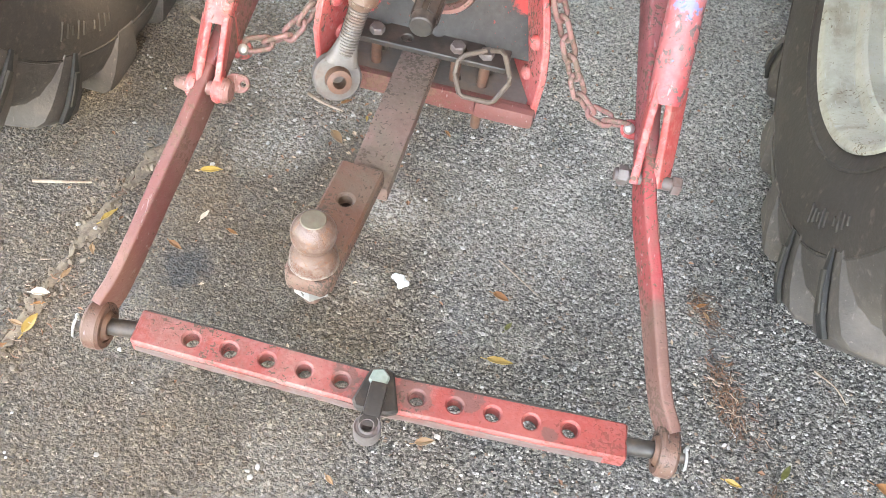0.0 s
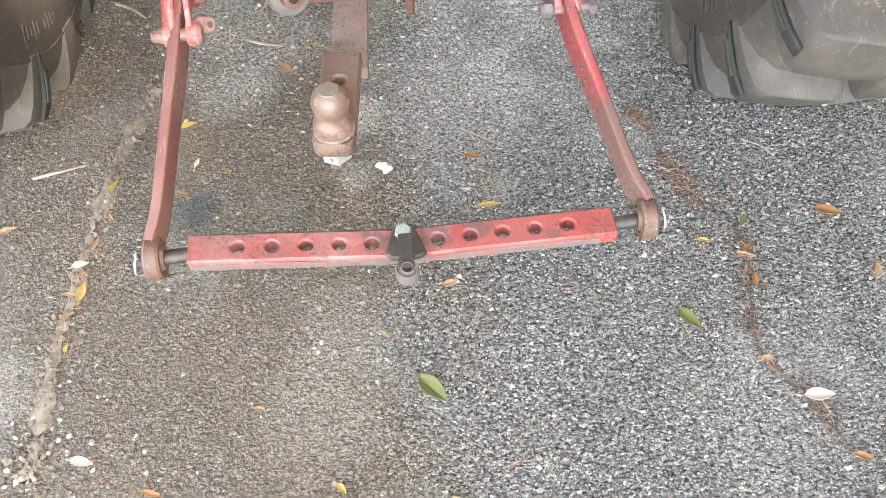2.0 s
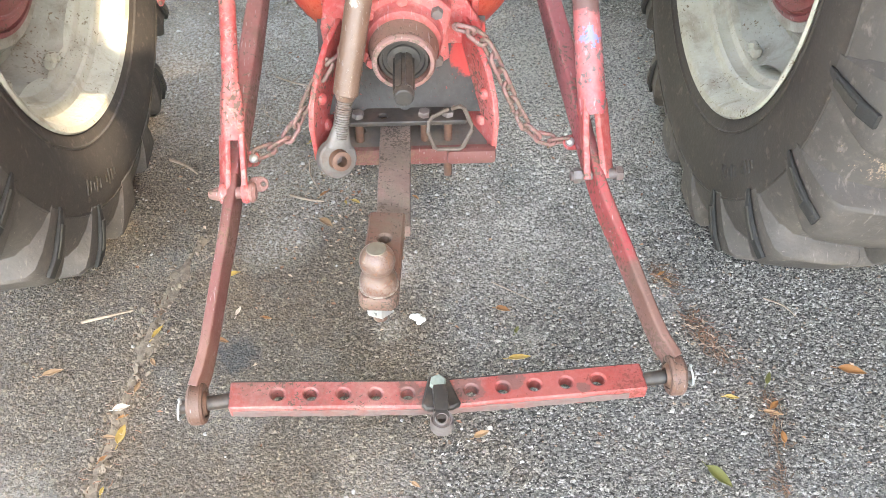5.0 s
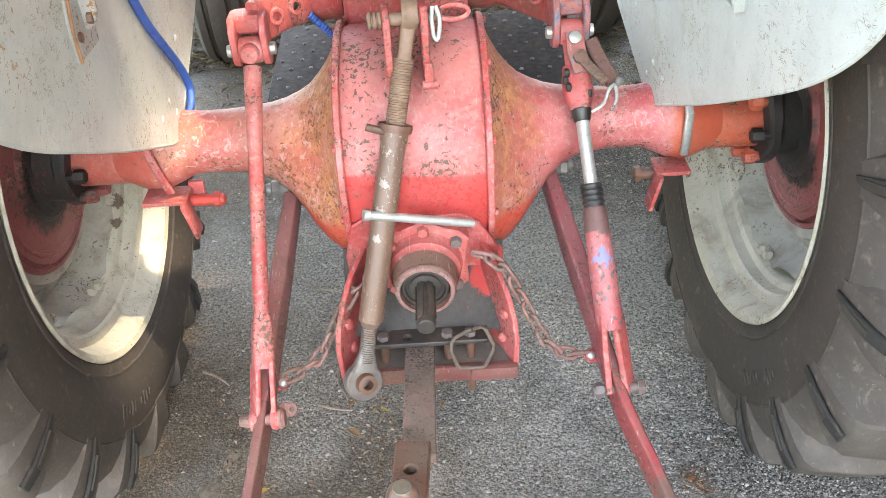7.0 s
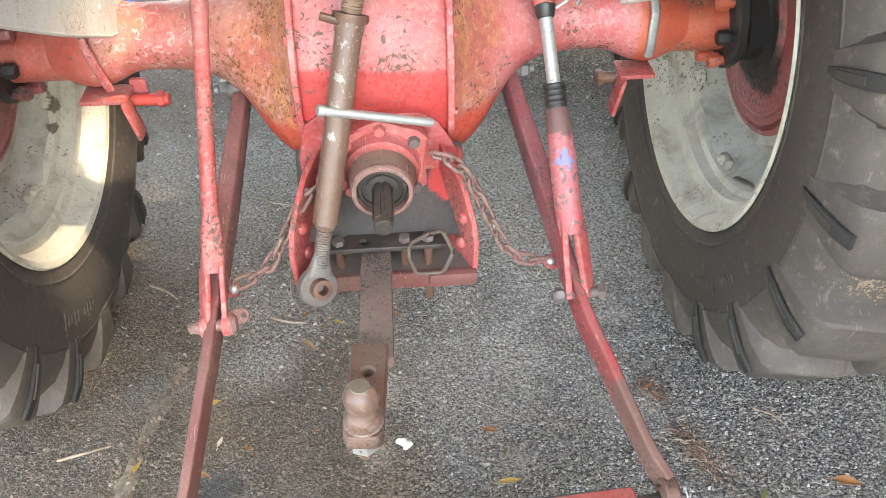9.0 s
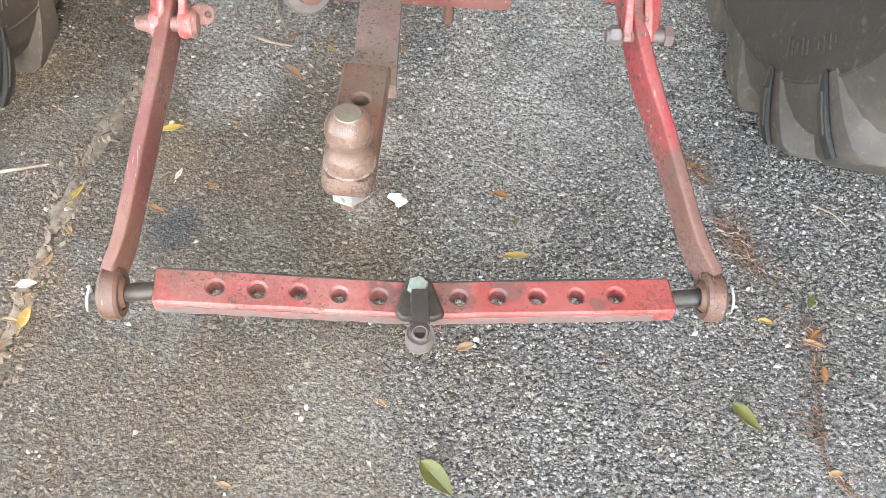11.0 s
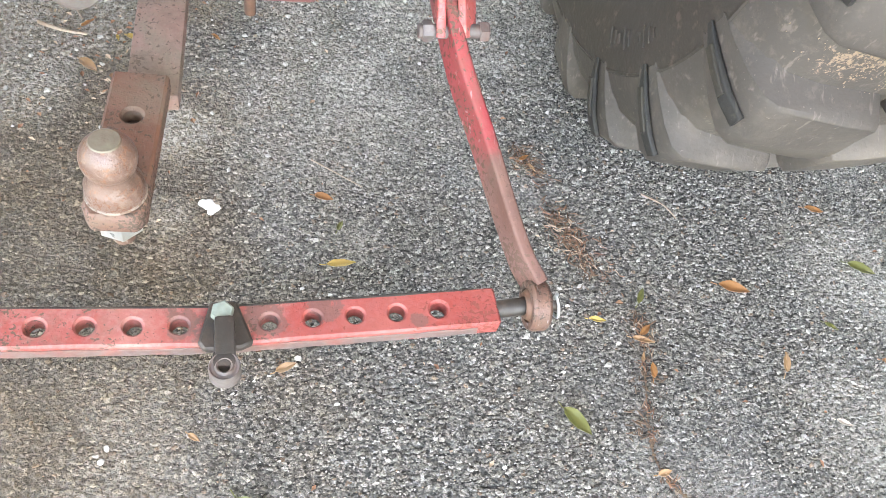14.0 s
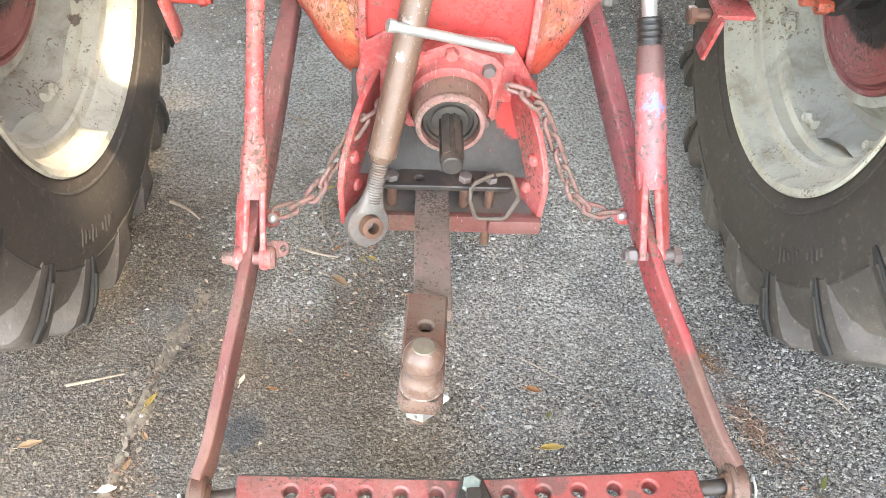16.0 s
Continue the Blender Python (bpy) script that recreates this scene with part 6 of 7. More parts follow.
def work_lamp():
    t = thing("work_lamp", (-0.43, 1.05, 1.0), "black round work lamp with a bare bulb on the fender", "lamp")
    c = V(-0.395, 1.105, 1.11)
    d = V(0.45, -0.65, 0.55).normalized()
    m = frame_to(c, d)
    bm = bmesh.new()
    lathe(bm, [(0.0, -0.04), (0.03, -0.04), (0.058, -0.02), (0.072, 0.01), (0.075, 0.022), (0.073, 0.026), (0.068, 0.022), (0.066, 0.012), (0.05, -0.012), (0.0, -0.03)], m, 40)
    part("lamp_shell", bm, DARK, t)
    bm = bmesh.new()
    lathe(bm, [(0.067, 0.020), (0.064, 0.012), (0.060, 0.004), (0.058, 0.003), (0.049, -0.009), (0.047, -0.0095), (0.03, -0.02), (0.0, -0.027)], m, 40)
    part("reflector", bm, GALV, t, "dull silvery reflector")
    bm = bmesh.new()
    rod(bm, c + V(-0.02, 0, 0), c + V(0.02, 0, 0.005), 0.0095, seg=16)
    part("bulb_base", bm, ZINC, t)
    bm = bmesh.new()
    bmesh.ops.create_uvsphere(bm, u_segments=16, v_segments=10, radius=0.0115, matrix=Matrix.Translation(c + V(0.029, 0, 0.007)))
    part("bulb", bm, GLASS_MAT, t)
    bm = bmesh.new()
    mm = Matrix(((0, 0, 1, 0), (1, 0, 0, 0), (0, 1, 0, 0), (0, 0, 0, 1)))
    mm.translation = (-0.4295, 0, 0)
    plate(bm, [(0.975, 1.20), (0.998, 1.118), (1.016, 1.073), (1.005, 1.039), (0.992, 1.004), (0.994, 0.958), (1.04, 0.957), (1.082, 0.955), (1.086, 0.985), (1.083, 1.005), (1.070, 1.05), (1.062, 1.098), (1.05, 1.20)], mm, 0.004, bev=0.001)
    strap = part("bracket", bm, STRAP, t, "bent rusty pale strap")
    bm = bmesh.new()
    sweep(bm, smooth_path([(-0.423, 0.975, 1.20), (-0.422, 0.998, 1.118), (-0.422, 1.015, 1.073), (-0.422, 1.005, 1.039), (-0.422, 0.992, 1.004), (-0.424, 0.995, 0.96)]), circle(0.0024, 8), (1, 0, 0))
    part("bent_edge", bm, RUSTEDGE, strap, "rusty turned-up edge")
    bm = bmesh.new()
    sweep(bm, smooth_path([(-0.417, 1.010, 1.20), (-0.417, 1.030, 1.11), (-0.418, 1.050, 1.05), (-0.420, 1.052, 1.01), (-0.426, 1.050, 0.985)], 4), oblong(0.026, 0.010, 0.004), (0, 1, 0), scales=[0.85 + 0.02 * k for k in range(13)] + [1.05, 0.95, 0.8, 0.5])
    part("rib", bm, STRAP, strap)
    bm = bmesh.new()
    hexa(bm, (-0.419, 1.046, 1.0), (1, 0, 0), 0.008, 0.007)
    hexa(bm, (-0.4255, 1.016, 0.986), (1, 0, 0), 0.007, 0.004)
    part("bolt", bm, RUST, strap)
    bm = bmesh.new()
    rod(bm, (-0.428, 1.06, 1.105), (-0.41, 1.07, 1.108), 0.010, seg=16)
    part("swivel", bm, ZINC, t)
    w = thing("wire_loom", (-0.16, 1.5, 0.79), "short blue corrugated wire loom beside the housing", "cable")
    bm = bmesh.new()
    a, b = V(-0.182, 1.5, 0.815), V(-0.142, 1.5, 0.770)
    lathe(bm, [(0.0065 + 0.0015 * (i % 2), 0.003 * i) for i in range(21)], frame_to(a, b - a), 12)
    part("loom", bm, BLUE, w)
    h = thing("blue_hose", (-0.42, 1.42, 0.68), "bright blue wiring hose along the fender", "hose")
    bm = bmesh.new()
    sweep(bm, smooth_path([(-0.41, 1.20, 1.03), (-0.422, 1.24, 0.985), (-0.424, 1.306, 0.891), (-0.424, 1.38, 0.815), (-0.424, 1.44, 0.75), (-0.424, 1.465, 0.70), (-0.424, 1.43, 0.675), (-0.44, 1.40, 0.66)]), circle(0.0075, 12), (1, 0, 0))
    part("hose", bm, BLUE, h)


work_lamp()


def fender_brace():
    bm = bmesh.new()
    rod(bm, (0.424, 1.5, 0.972), (0.421, 1.025, 0.98), 0.008, seg=14)
    part("brace_tube", bm, FENDER, fender_east)
    bm = bmesh.new()
    for z in (0.967, 0.985):
        box(bm, (0.423, 0.998, z), (0.014, 0.03, 0.005), 0.002)
    box(bm, (0.423, 0.983, 0.976), (0.016, 0.008, 0.024), 0.003)
    box(bm, (0.42, 1.018, 0.978), (0.010, 0.012, 0.02), 0.003)
    rod(bm, (0.422, 0.998, 0.962), (0.422, 0.998, 0.991), 0.004, seg=12)
    part("brace_clamp", bm, FENDER, fender_east)
    bm = bmesh.new()
    lathe(bm, [(0.011, 0), (0.011, 0.007), (0.006, 0.009), (0, 0.009)], frame_to((0.4285, 1.055, 0.966), (-1, 0, 0)), 18)
    part("brace_nut", bm, WHITE, fender_east)


fender_brace()

# ---- things on the asphalt ----


def leaf(x, y, turn, size, material, label, curl=0.3, wide=0.35, seed=0):
    """A fallen leaf: a pointed blade folded along its midrib, with a stalk."""
    rng = random.Random(seed)
    bm = bmesh.new()
    n = 8
    rows = []
    for i in range(n + 1):
        t = i / n
        w = wide * 0.5 * size * math.sin(math.pi * min(1, t ** 0.8)) ** 0.85
        lift = size * curl * (0.35 * (t - 0.45) ** 2 + 0.02 * rng.random())
        row = [bm.verts.new(((t - 0.5) * size, u * w, 0.0055 + lift + abs(u) * w * (0.25 + curl * 0.5) + 0.002 * rng.random())) for u in (-1, -0.5, 0, 0.5, 1)]
        rows.append(row)
    for p, q in zip(rows, rows[1:]):
        for j in range(4):
            bm.faces.new((p[j], p[j + 1], q[j + 1], q[j]))
    bmesh.ops.remove_doubles(bm, verts=bm.verts, dist=0.0002)
    bmesh.ops.solidify(bm, geom=list(bm.faces), thickness=0.0006)
    sweep(bm, [(-0.5 * size, 0, 0.005), (-0.62 * size, 0.03 * size, 0.004), (-0.72 * size, 0.05 * size, 0.0035)], circle(0.0008, 5))
    bmesh.ops.transform(bm, matrix=pose(x, y, 0, 0, 0, turn), verts=bm.verts)
    ob = part("leaf", bm, material, angle=60)
    return tagged(ob, label, "leaf", "fallen leaves")


LEAVES = {
    "yellow": (YELLOW, "yellow fallen leaf on the asphalt"), "green": (GREEN, "green fallen leaf on the asphalt"), "tan": (TAN, "tan dry leaf on the asphalt"),
    "orange": (ORANGE_LEAF, "orange-brown dry leaf on the asphalt"), "pale": (PALE, "pale bleached leaf on the asphalt"),
}


def fallen(kind, x, y, turn, size):
    """One fallen leaf, each curled and broadened a little differently."""
    i = len(bpy.data.meshes)
    leaf(x, y, turn, 0.85 * size, *LEAVES[kind], curl=0.2 + 0.5 * (i * 37 % 10) / 10, wide=0.3 + 0.18 * (i * 13 % 7) / 7, seed=i)


fallen("yellow", 0.174, 0.809, 0, 0.05)
fallen("orange", 0.158, 0.925, -20, 0.035)
fallen("green", 0.178, 0.873, 60, 0.022)
fallen("green", 0.469, 0.545, -55, 0.062)
fallen("orange", 0.771, 0.732, -20, 0.06)
fallen("yellow", 0.536, 0.694, -15, 0.03)
fallen("green", 0.614, 0.728, 60, 0.035)
fallen("tan", 0.598, 0.657, -20, 0.04)
fallen("tan", 0.573, 0.464, 10, 0.025)
fallen("pale", 0.634, 0.393, -5, 0.058)
fallen("green", 1.006, 0.753, -30, 0.055)
fallen("orange", 0.968, 0.869, -20, 0.04)
fallen("tan", 0.811, 0.604, 70, 0.04)
fallen("pale", 0.867, 0.506, -30, 0.03)
fallen("orange", 0.768, 0.314, -25, 0.045)
fallen("green", 0.039, 0.466, -50, 0.075)
fallen("tan", 0.087, 0.655, 20, 0.035)
fallen("tan", -0.03, 0.571, -40, 0.022)
fallen("yellow", -0.373, 1.057, 15, 0.045)
fallen("pale", -0.35, 0.961, 70, 0.028)
fallen("orange", -0.374, 0.892, -25, 0.035)
fallen("orange", -0.295, 0.94, -20, 0.025)
fallen("tan", -0.185, 1.187, -45, 0.045)
fallen("yellow", -0.122, 1.248, -35, 0.028)
fallen("yellow", -0.144, 1.247, -80, 0.016)
fallen("orange", 0.009, 1.25, -50, 0.022)
fallen("green", 1.277, 1.049, -10, 0.05)
fallen("green", 1.039, 0.569, -75, 0.07)
fallen("green", 0.91, 0.657, -40, 0.028)
fallen("orange", 0.98, 0.591, -30, 0.025)
fallen("orange", 1.228, 0.879, 10, 0.04)
fallen("yellow", 1.391, 1.18, -30, 0.04)
fallen("tan", -0.228, 0.462, -20, 0.025)
fallen("tan", -0.674, 0.843, 15, 0.045)
fallen("orange", -0.642, 1.275, 5, 0.045)
fallen("yellow", -0.498, 0.922, 60, 0.04)
fallen("pale", -0.537, 0.758, 10, 0.035)
fallen("yellow", -0.527, 0.704, 80, 0.045)
fallen("tan", -0.496, 0.852, -60, 0.025)
fallen("pale", -0.491, 0.406, -15, 0.045)
fallen("tan", -0.515, 0.8, 70, 0.03)
fallen("orange", -0.53, 0.74, 20, 0.022)
fallen("tan", -0.545, 0.7, -10, 0.03)
fallen("orange", -0.55, 0.66, 40, 0.02)
fallen("yellow", -0.54, 0.6, 80, 0.018)
fallen("orange", 0.605, 0.672, 40, 0.03)
fallen("tan", 0.59, 0.63, 70, 0.018)
fallen("orange", 0.485, 0.99, 30, 0.022)
fallen("tan", 0.495, 0.97, -60, 0.02)
fallen("orange", -0.384, 0.347, -20, 0.04)
fallen("yellow", -0.109, 0.326, -50, 0.025)
fallen("tan", 0.058, 0.288, -20, 0.035)
fallen("orange", 0.666, 0.291, -25, 0.035)
fallen("yellow", -0.216, 1.46, 20, 0.035)
fallen("pale", -0.225, 1.515, 10, 0.035)
fallen("tan", 0.148, 0.335, 30, 0.02)
fallen("orange", -0.191, 1.279, 40, 0.03)
fallen("tan", -0.617, 1.415, 70, 0.03)
fallen("orange", 0.6, 0.61, 80, 0.03)


def twig(pts, r, label="thin dry twig on the asphalt"):
    bm = bmesh.new()
    p = smooth_path([V(x, y, r + 0.002 + 0.003 * (i % 2)) for i, (x, y) in enumerate(pts)], 4)
    sweep(bm, p, circle(r, 7), scales=[1.0 - 0.5 * i / len(p) for i in range(len(p))])
    tagged(part("twig", bm, TWIG, angle=70), label, "twig", "twigs")


twig([(-0.647, 0.958), (-0.60, 0.966), (-0.554, 0.98)], 0.0035)
twig([(-0.544, 1.421), (-0.505, 1.395), (-0.476, 1.367)], 0.004)
twig([(-0.265, 1.281), (-0.23, 1.262), (-0.191, 1.255)], 0.0035)
twig([(-0.226, 1.396), (-0.222, 1.34), (-0.20, 1.29)], 0.0025)
twig([(-0.321, 1.725), (-0.27, 1.69), (-0.216, 1.674)], 0.0028)
twig([(-0.283, 1.686), (-0.275, 1.70), (-0.261, 1.723)], 0.002)
twig([(-0.345, 1.609), (-0.335, 1.57), (-0.299, 1.536)], 0.0018)
twig([(-0.242, 1.359), (-0.225, 1.385), (-0.20, 1.416)], 0.002)
twig([(-0.404, 1.397), (-0.385, 1.388), (-0.37, 1.374)], 0.0022)
twig([(0.145, 0.998), (0.18, 0.97), (0.218, 0.944)], 0.0014, "straw-thin grass stem on the asphalt")
twig([(0.67, 0.914), (0.7, 0.89), (0.717, 0.865)], 0.0018, "straw-thin grass stem on the asphalt")


def gum():
    bm = bmesh.new()
    for x, y, r in ((0, 0, 0.0095), (0.009, -0.006, 0.008), (-0.008, 0.004, 0.007), (0.003, -0.012, 0.006)):
        bmesh.ops.create_icosphere(bm, subdivisions=2, radius=r, matrix=Matrix.Translation((-0.008 + x, 0.920 + y, 0.003)) @ Matrix.Diagonal((1, 1, 0.3, 1)))
    dent(bm, 0.002, 90)
    tagged(part("chewing_gum", bm, WHITE), "white flattened blob stuck on the asphalt", "blob")


gum()


def crack(name, pts, width, label, seed, material, clumps=()):
    """A soil-filled crack: an uneven low ridge of dirt with crumbs."""
    rng = random.Random(seed)
    path = smooth_path([V(x, y, 0) for x, y in pts], 8)
    bm = bmesh.new()
    rows = []
    for i, p in enumerate(path):
        q = path[min(i + 1, len(path) - 1)] - path[max(i - 1, 0)]
        side = V(-q.y, q.x, 0).normalized()
        w = width * (0.25 + 1.1 * abs(noise.noise(p * 9 + V(seed, 0, 0))))
        rows.append([bm.verts.new(p + side * (u * w + 0.35 * width * rng.uniform(-1, 1)) + V(0, 0, h * rng.uniform(0.3, 1))) for u, h in ((-1, 0.001), (-0.5, 0.004), (0, 0.005), (0.5, 0.004), (1, 0.001))])
    for a, b in zip(rows, rows[1:]):
        for j in range(4):
            bm.faces.new((a[j], a[j + 1], b[j + 1], b[j]))
    for i in range(260):
        p = path[rng.randrange(len(path))]
        c = p + V(rng.gauss(0, width), rng.gauss(0, width), 0.003)
        r = rng.uniform(0.0015, 0.005) if width > 0.01 else rng.uniform(0.0008, 0.0026)
        bmesh.ops.create_icosphere(bm, subdivisions=1, radius=r, matrix=Matrix.Translation(c) @ pose(0, 0, 0, rng.uniform(0, 180), 0, rng.uniform(0, 180)) @ Matrix.Diagonal((1, 1.6, 0.6, 1)))
    for x, y in clumps:
        for i in range(26):
            c = V(x + rng.gauss(0, 0.011), y + rng.gauss(0, 0.013), 0.003)
            bmesh.ops.create_icosphere(bm, subdivisions=1, radius=rng.uniform(0.0015, 0.0038), matrix=Matrix.Translation(c) @ pose(0, 0, 0, rng.uniform(-20, 20), 0, rng.uniform(0, 180)) @ Matrix.Diagonal((0.4, 2.4, 0.4, 1)))
    tagged(part(name, bm, material), label, "soil", kind="stuff")


crack("crack_soil", CRACK_EAST[3:], 0.0005, "brown soil and debris in a crack of the asphalt", 3, SOIL, ((0.480, 1.0), (0.495, 0.98), (0.507, 0.955), (0.515, 0.88), (0.522, 0.855), (0.53, 0.83), (0.537, 0.815), (0.54, 0.78), (0.60, 0.68), (0.585, 0.59), (0.56, 0.53), (0.63, 0.36)))
crack("crack_soil", CRACK_WEST, 0.018, "pale brown soil filling a wide crack of the asphalt", 8, PALE_SOIL)


def needles():
    """Drifts of dry brown needles and leaf shreds caught along the narrow crack."""
    rng = random.Random(23)
    drifts = ((0.478, 1.0, 0.010, 60), (0.497, 0.972, 0.010, 60), (0.515, 0.875, 0.012, 60), (0.527, 0.842, 0.015, 130), (0.540, 0.812, 0.016, 150), (0.553, 0.785, 0.012, 60), (0.575, 0.765, 0.010, 25),
              (0.601, 0.685, 0.008, 60), (0.600, 0.660, 0.008, 60), (0.590, 0.615, 0.006, 30), (0.575, 0.560, 0.006, 40), (0.567, 0.515, 0.006, 30), (0.578, 0.455, 0.007, 40), (0.606, 0.415, 0.006, 20), (0.628, 0.362, 0.008, 40),
              (-0.50, 0.985, 0.012, 30), (-0.535, 0.79, 0.018, 50), (-0.545, 0.69, 0.02, 70), (-0.56, 0.62, 0.015, 40))
    verts, faces = [], []
    for x, y, spread, many in drifts:
        for i in range(many * 2 // 5):
            p = V(x + rng.gauss(0, spread), y + rng.gauss(0, 1.3 * spread), rng.uniform(0.004, 0.008))
            a, L, w = rng.uniform(0, 6.283), rng.uniform(0.002, 0.009), rng.uniform(0.0005, 0.0013)
            d, q, k = V(math.cos(a), math.sin(a), rng.uniform(-0.2, 0.2)), V(-math.sin(a), math.cos(a), 0), len(verts)
            for u, o in ((-1, 0.4), (0.1, 1.0), (1, 0.3)):
                bend = q * (0.25 * L * (1 - u * u) * (1 if i % 2 else -1))
                verts += [tuple(p + d * (u * L) + bend + q * (w * o)), tuple(p + d * (u * L) + bend - q * (w * o)), tuple(p + d * (u * L) + bend + V(0, 0, w))]
            for r in (k, k + 3):
                faces += [(r, r + 2, r + 5, r + 3), (r + 2, r + 1, r + 4, r + 5)]
    me = bpy.data.meshes.new("dry_needles")
    me.from_pydata(verts, [], faces)
    n = Nodes("dry_needle")
    r = n.put("ShaderNodeNewGeometry").outputs["Random Per Island"]
    me.materials.append(n.done(n.mix(n.step(r, 0.75, 0.8), n.mix(r, (0.085, 0.042, 0.026), (0.235, 0.12, 0.068)), (0.30, 0.22, 0.16)), 0.75))
    tagged(new("dry_needles", me), "dry brown needles and leaf shreds caught in the crack", "leaf litter", kind="stuff")


needles()


def pebbles():
    """Loose pale pebbles round the end of the wide crack and a few elsewhere."""
    rng = random.Random(31)
    bm = bmesh.new()
    spots = [(rng.gauss(-0.56, 0.09), rng.gauss(0.42, 0.07)) for i in range(48)] + [(rng.uniform(-0.6, 1.2), rng.uniform(0.25, 1.3)) for i in range(45)]
    spots += [(-0.144, 0.56), (-0.132, 0.568), (-0.138, 0.552)]
    for x, y in spots:
        r = rng.uniform(0.0022, 0.0052) if (x, y) not in spots[-3:] else 0.005
        m = Matrix.Translation((x, y, 0.5 * r)) @ pose(0, 0, 0, rng.uniform(-25, 25), rng.uniform(-25, 25), rng.uniform(0, 360))
        bmesh.ops.create_icosphere(bm, subdivisions=1, radius=r, matrix=m @ Matrix.Diagonal((1, rng.uniform(0.6, 1.2), 0.55, 1)))
    dent(bm, 0.0012, 260)
    tagged(part("pebbles", bm, PEBBLE), "loose pale grey and white pebbles on the asphalt", "pebble", kind="stuff")


pebbles()


def litter():
    """Brown leaf litter under the trees ahead of the tractor."""
    rng = random.Random(11)
    verts, faces = [], []
    for i in range(24000):
        x, y = rng.gauss(0.1, 1.25), (3.15 if rng.random() < 0.93 else 2.45) + abs(rng.gauss(0, 1.2))
        a, L, w = rng.uniform(0, 6.283), rng.uniform(0.007, 0.030), rng.uniform(0.003, 0.010)
        c, d, z = math.cos(a), math.sin(a), rng.uniform(0.003, 0.02)
        k = len(verts)
        for u, v, h in ((-1, 0, 0), (-0.2, 1, 0.006), (1, 0, 0.004), (-0.2, -1, 0.006), (0, 0, 0)):
            verts.append((x + c * u * L - d * v * w, y + d * u * L + c * v * w, z + h * rng.uniform(0.3, 1.5)))
        faces += [(k, k + 4, k + 1), (k + 1, k + 4, k + 2), (k + 2, k + 4, k + 3), (k + 3, k + 4, k)]
    me = bpy.data.meshes.new("leaf_litter")
    me.from_pydata(verts, [], faces)
    n = Nodes("litter")
    r = n.put("ShaderNodeNewGeometry").outputs["Random Per Island"]
    me.materials.append(n.done(n.mix(n.step(r, 0.7, 0.75), n.mix(r, (0.045, 0.03, 0.017), (0.115, 0.08, 0.04)), (0.16, 0.125, 0.05)), 0.8))
    tagged(new("leaf_litter", me), "dry brown and yellow leaf litter on the ground", "leaf litter", kind="stuff")


litter()


def leaf_crumbs():
    """Small broken bits of dry leaf and bark strewn over the asphalt."""
    rng = random.Random(17)
    verts, faces = [], []
    for i in range(680):
        x, y = rng.uniform(-0.75, 1.25), rng.uniform(0.2, 1.9)
        if rng.random() < 0.6:
            x, y = rng.uniform(-0.35, 0.65), rng.uniform(1.3, 3.2)
        if rng.random() < 0.2:
            x, y = rng.gauss(-0.15, 0.09), rng.gauss(1.22, 0.12)
        a, L = rng.uniform(0, 6.283), rng.uniform(0.002, 0.0065)
        w, z = L * rng.uniform(0.3, 0.8), rng.uniform(0.003, 0.006)
        c, d, k = math.cos(a), math.sin(a), len(verts)
        for u, v, h in ((-1, -0.3, 0), (-0.2, 1, 0.002), (1, 0.2, 0.001), (0.1, -0.9, 0.002), (0, 0, -0.001)):
            verts.append((x + c * u * L - d * v * w, y + d * u * L + c * v * w, z + h))
        faces += [(k, k + 4, k + 1), (k + 1, k + 4, k + 2), (k + 2, k + 4, k + 3), (k + 3, k + 4, k)]
    me = bpy.data.meshes.new("leaf_crumbs")
    me.from_pydata(verts, [], faces)
    n = Nodes("leaf_crumb")
    r = n.put("ShaderNodeNewGeometry").outputs["Random Per Island"]
    me.materials.append(n.done(n.mix(n.step(r, 0.6, 0.65), n.mix(r, (0.16, 0.075, 0.04), (0.36, 0.19, 0.11)), (0.42, 0.31, 0.22)), 0.7))
    tagged(new("leaf_crumbs", me), "small broken bits of dry leaf on the asphalt", "leaf litter", kind="stuff")


leaf_crumbs()


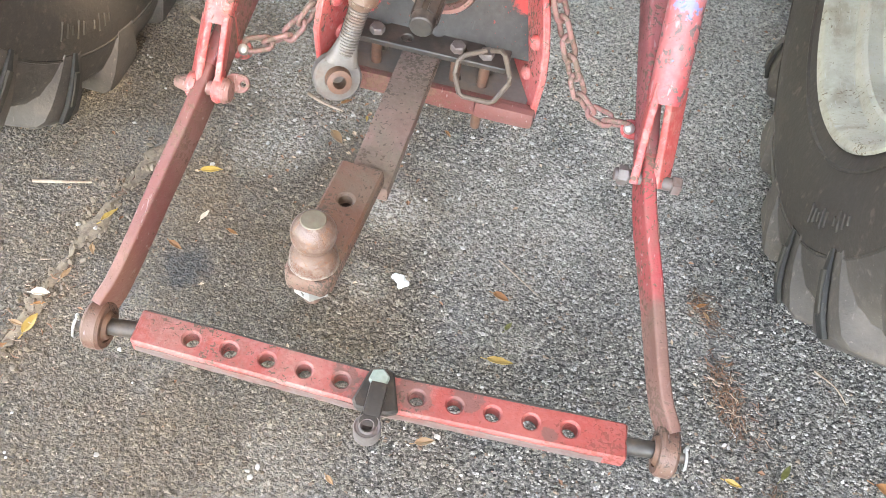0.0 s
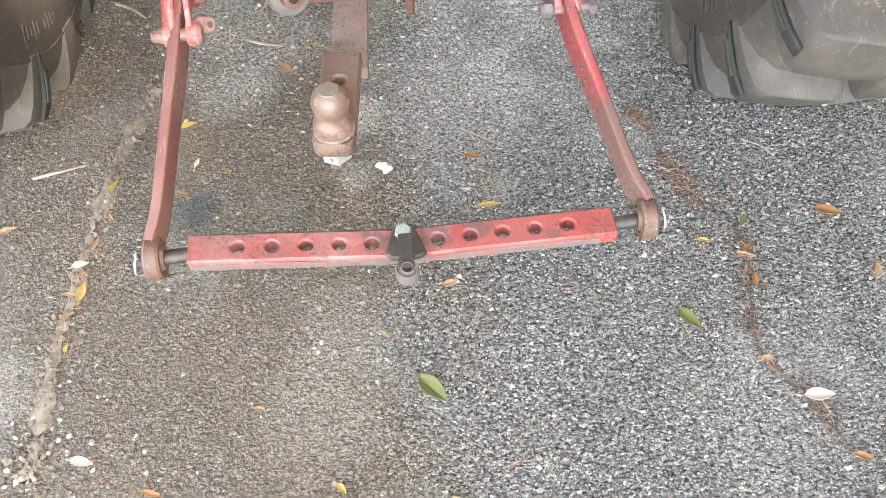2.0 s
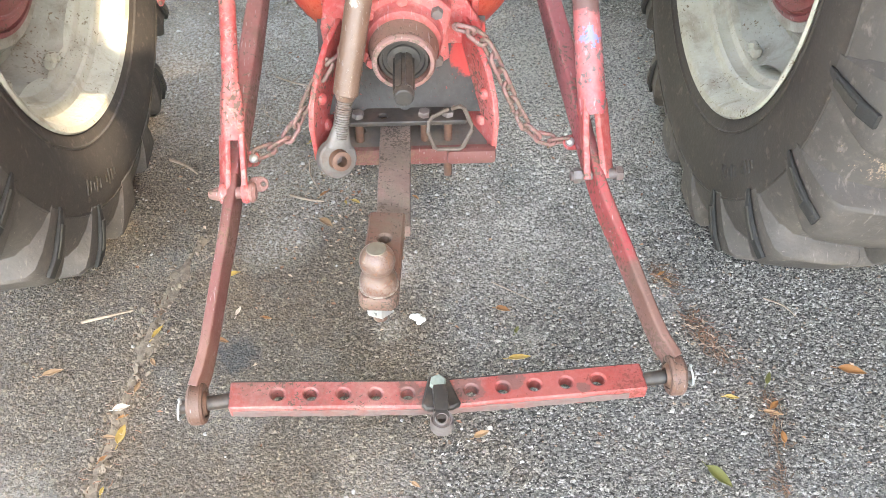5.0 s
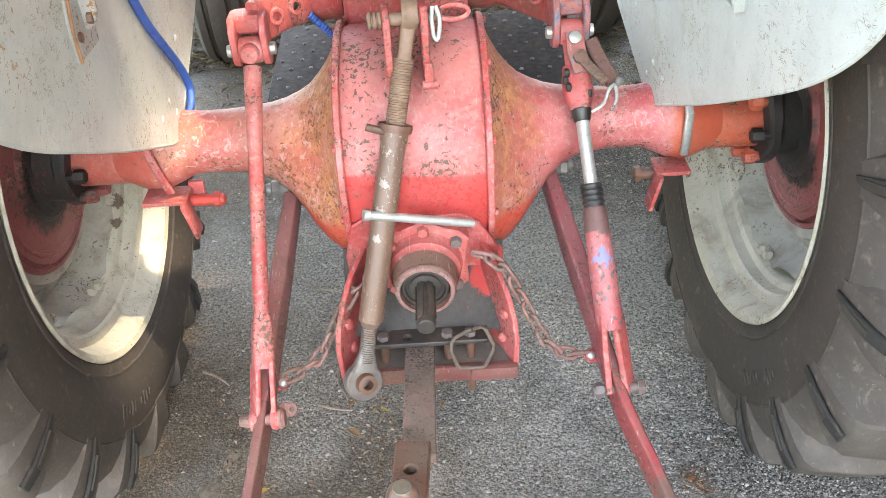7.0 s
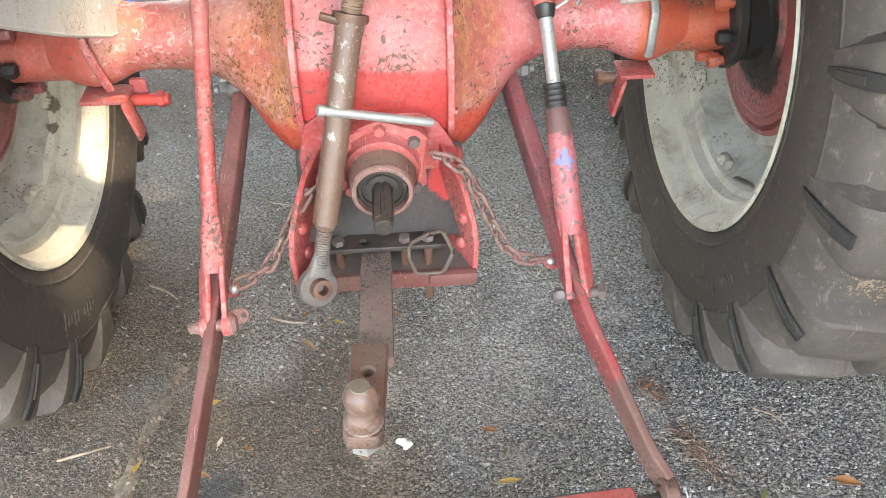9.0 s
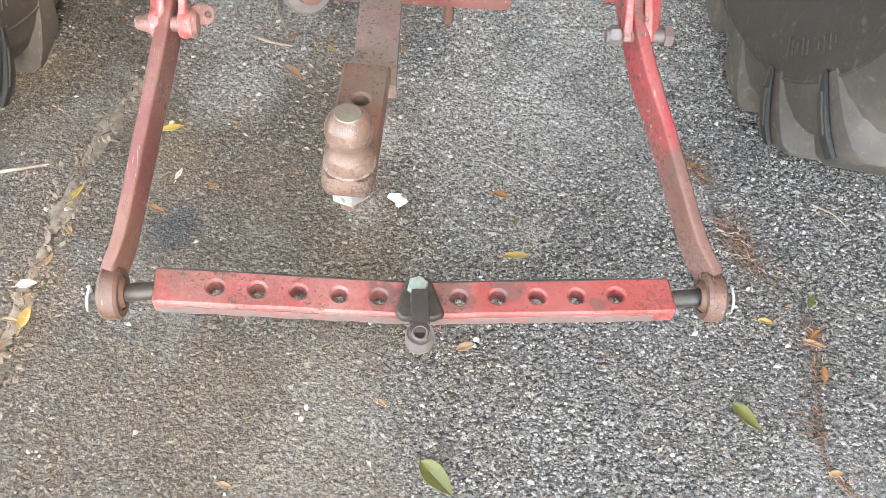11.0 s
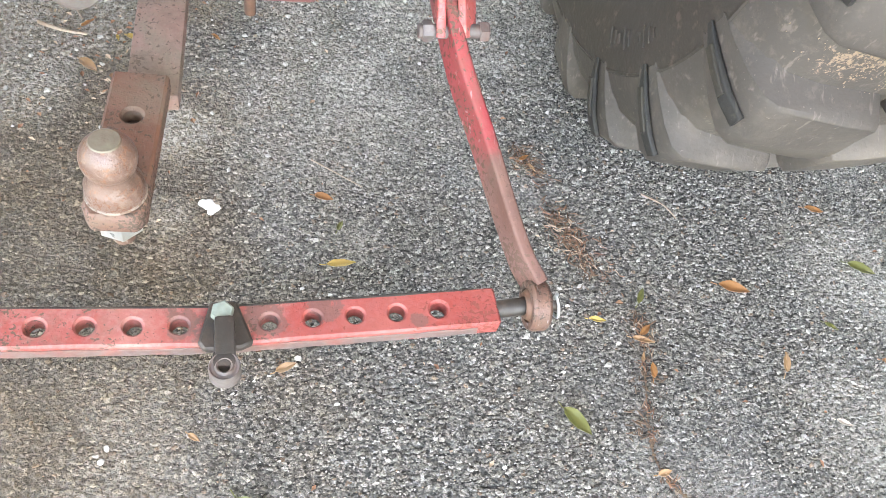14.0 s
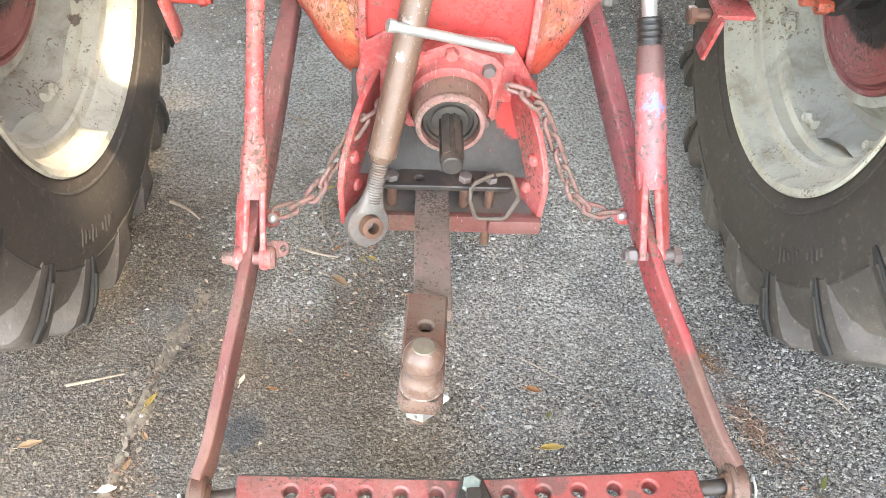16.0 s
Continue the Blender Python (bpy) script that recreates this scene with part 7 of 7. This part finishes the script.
def shade_tree():
    """An unseen tree, added for dappled shade; its crown reaches over the tractor."""
    rng = random.Random(21)
    foot = V(-3.4, -2.2, 0)
    t = thing("tree", foot, "broad leafy tree behind the tractor, out of view, added for dappled shade", "tree")
    bm = bmesh.new()
    fork = foot + V(0.3, 0.3, 2.6)
    sweep(bm, smooth_path([foot - V(0, 0, 0.05), foot + V(0.05, 0.05, 1.2), fork]), circle(0.22, 14), (0, 1, 0), scales=[1.25 - 0.5 * i / 12 for i in range(13)])
    tips = []
    for i in range(9):
        a = radians(-15 + 17 * i)
        reach = rng.uniform(2.5, 6.0)
        end = fork + V(reach * math.cos(a), reach * math.sin(a), rng.uniform(1.6, 3.0))
        mid = fork.lerp(end, 0.45) + V(0, 0, 0.6)
        path = smooth_path([fork - V(0, 0, 0.3), mid, end], 6)
        sweep(bm, path, circle(0.09, 8), (0.2, 0.1, 1), scales=[1.1 - 0.95 * k / len(path) for k in range(len(path))])
        tips += path[5:]
    part("trunk", bm, TWIG, t, "grey-brown bark")
    verts, faces = [], []
    for i in range(118000):
        c = V(rng.uniform(-4.5, 6.5), rng.uniform(-2.5, 7.0), 0)
        if (c.x - 1.0) ** 2 / 30 + (c.y - 2.3) ** 2 / 21 > rng.uniform(0.75, 1.05):
            continue
        # drooping east side holds back low sky light
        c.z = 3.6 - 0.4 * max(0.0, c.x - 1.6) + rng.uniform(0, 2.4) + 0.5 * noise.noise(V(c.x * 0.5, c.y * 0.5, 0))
        low = V(c.x - 0.51 * (c.z - 0.8), c.y + 0.14 * (c.z - 0.8), 0)  # three spots left gapless to keep sun off housing, oil stain and fender
        # noise offset picked so that sun flecks reach the west rim
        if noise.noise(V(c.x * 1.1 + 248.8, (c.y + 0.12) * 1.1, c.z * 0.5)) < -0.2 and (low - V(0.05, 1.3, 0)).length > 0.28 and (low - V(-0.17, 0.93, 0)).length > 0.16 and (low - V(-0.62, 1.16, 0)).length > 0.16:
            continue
        m = Matrix.Translation(c) @ pose(0, 0, 0, rng.gauss(0, 35), rng.gauss(0, 35), rng.uniform(0, 360))
        L, w = rng.uniform(0.07, 0.13), rng.uniform(0.03, 0.055)
        k = len(verts)
        verts += [tuple(m @ V(*q)) for q in ((-L, 0, 0), (-0.1 * L, w, 0.01), (L, 0, -0.02), (-0.1 * L, -w, 0.01))]
        faces += [(k, k + 1, k + 2, k + 3)]
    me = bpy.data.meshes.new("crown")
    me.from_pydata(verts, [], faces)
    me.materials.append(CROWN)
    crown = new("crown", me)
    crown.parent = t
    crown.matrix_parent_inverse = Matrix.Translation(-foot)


shade_tree()
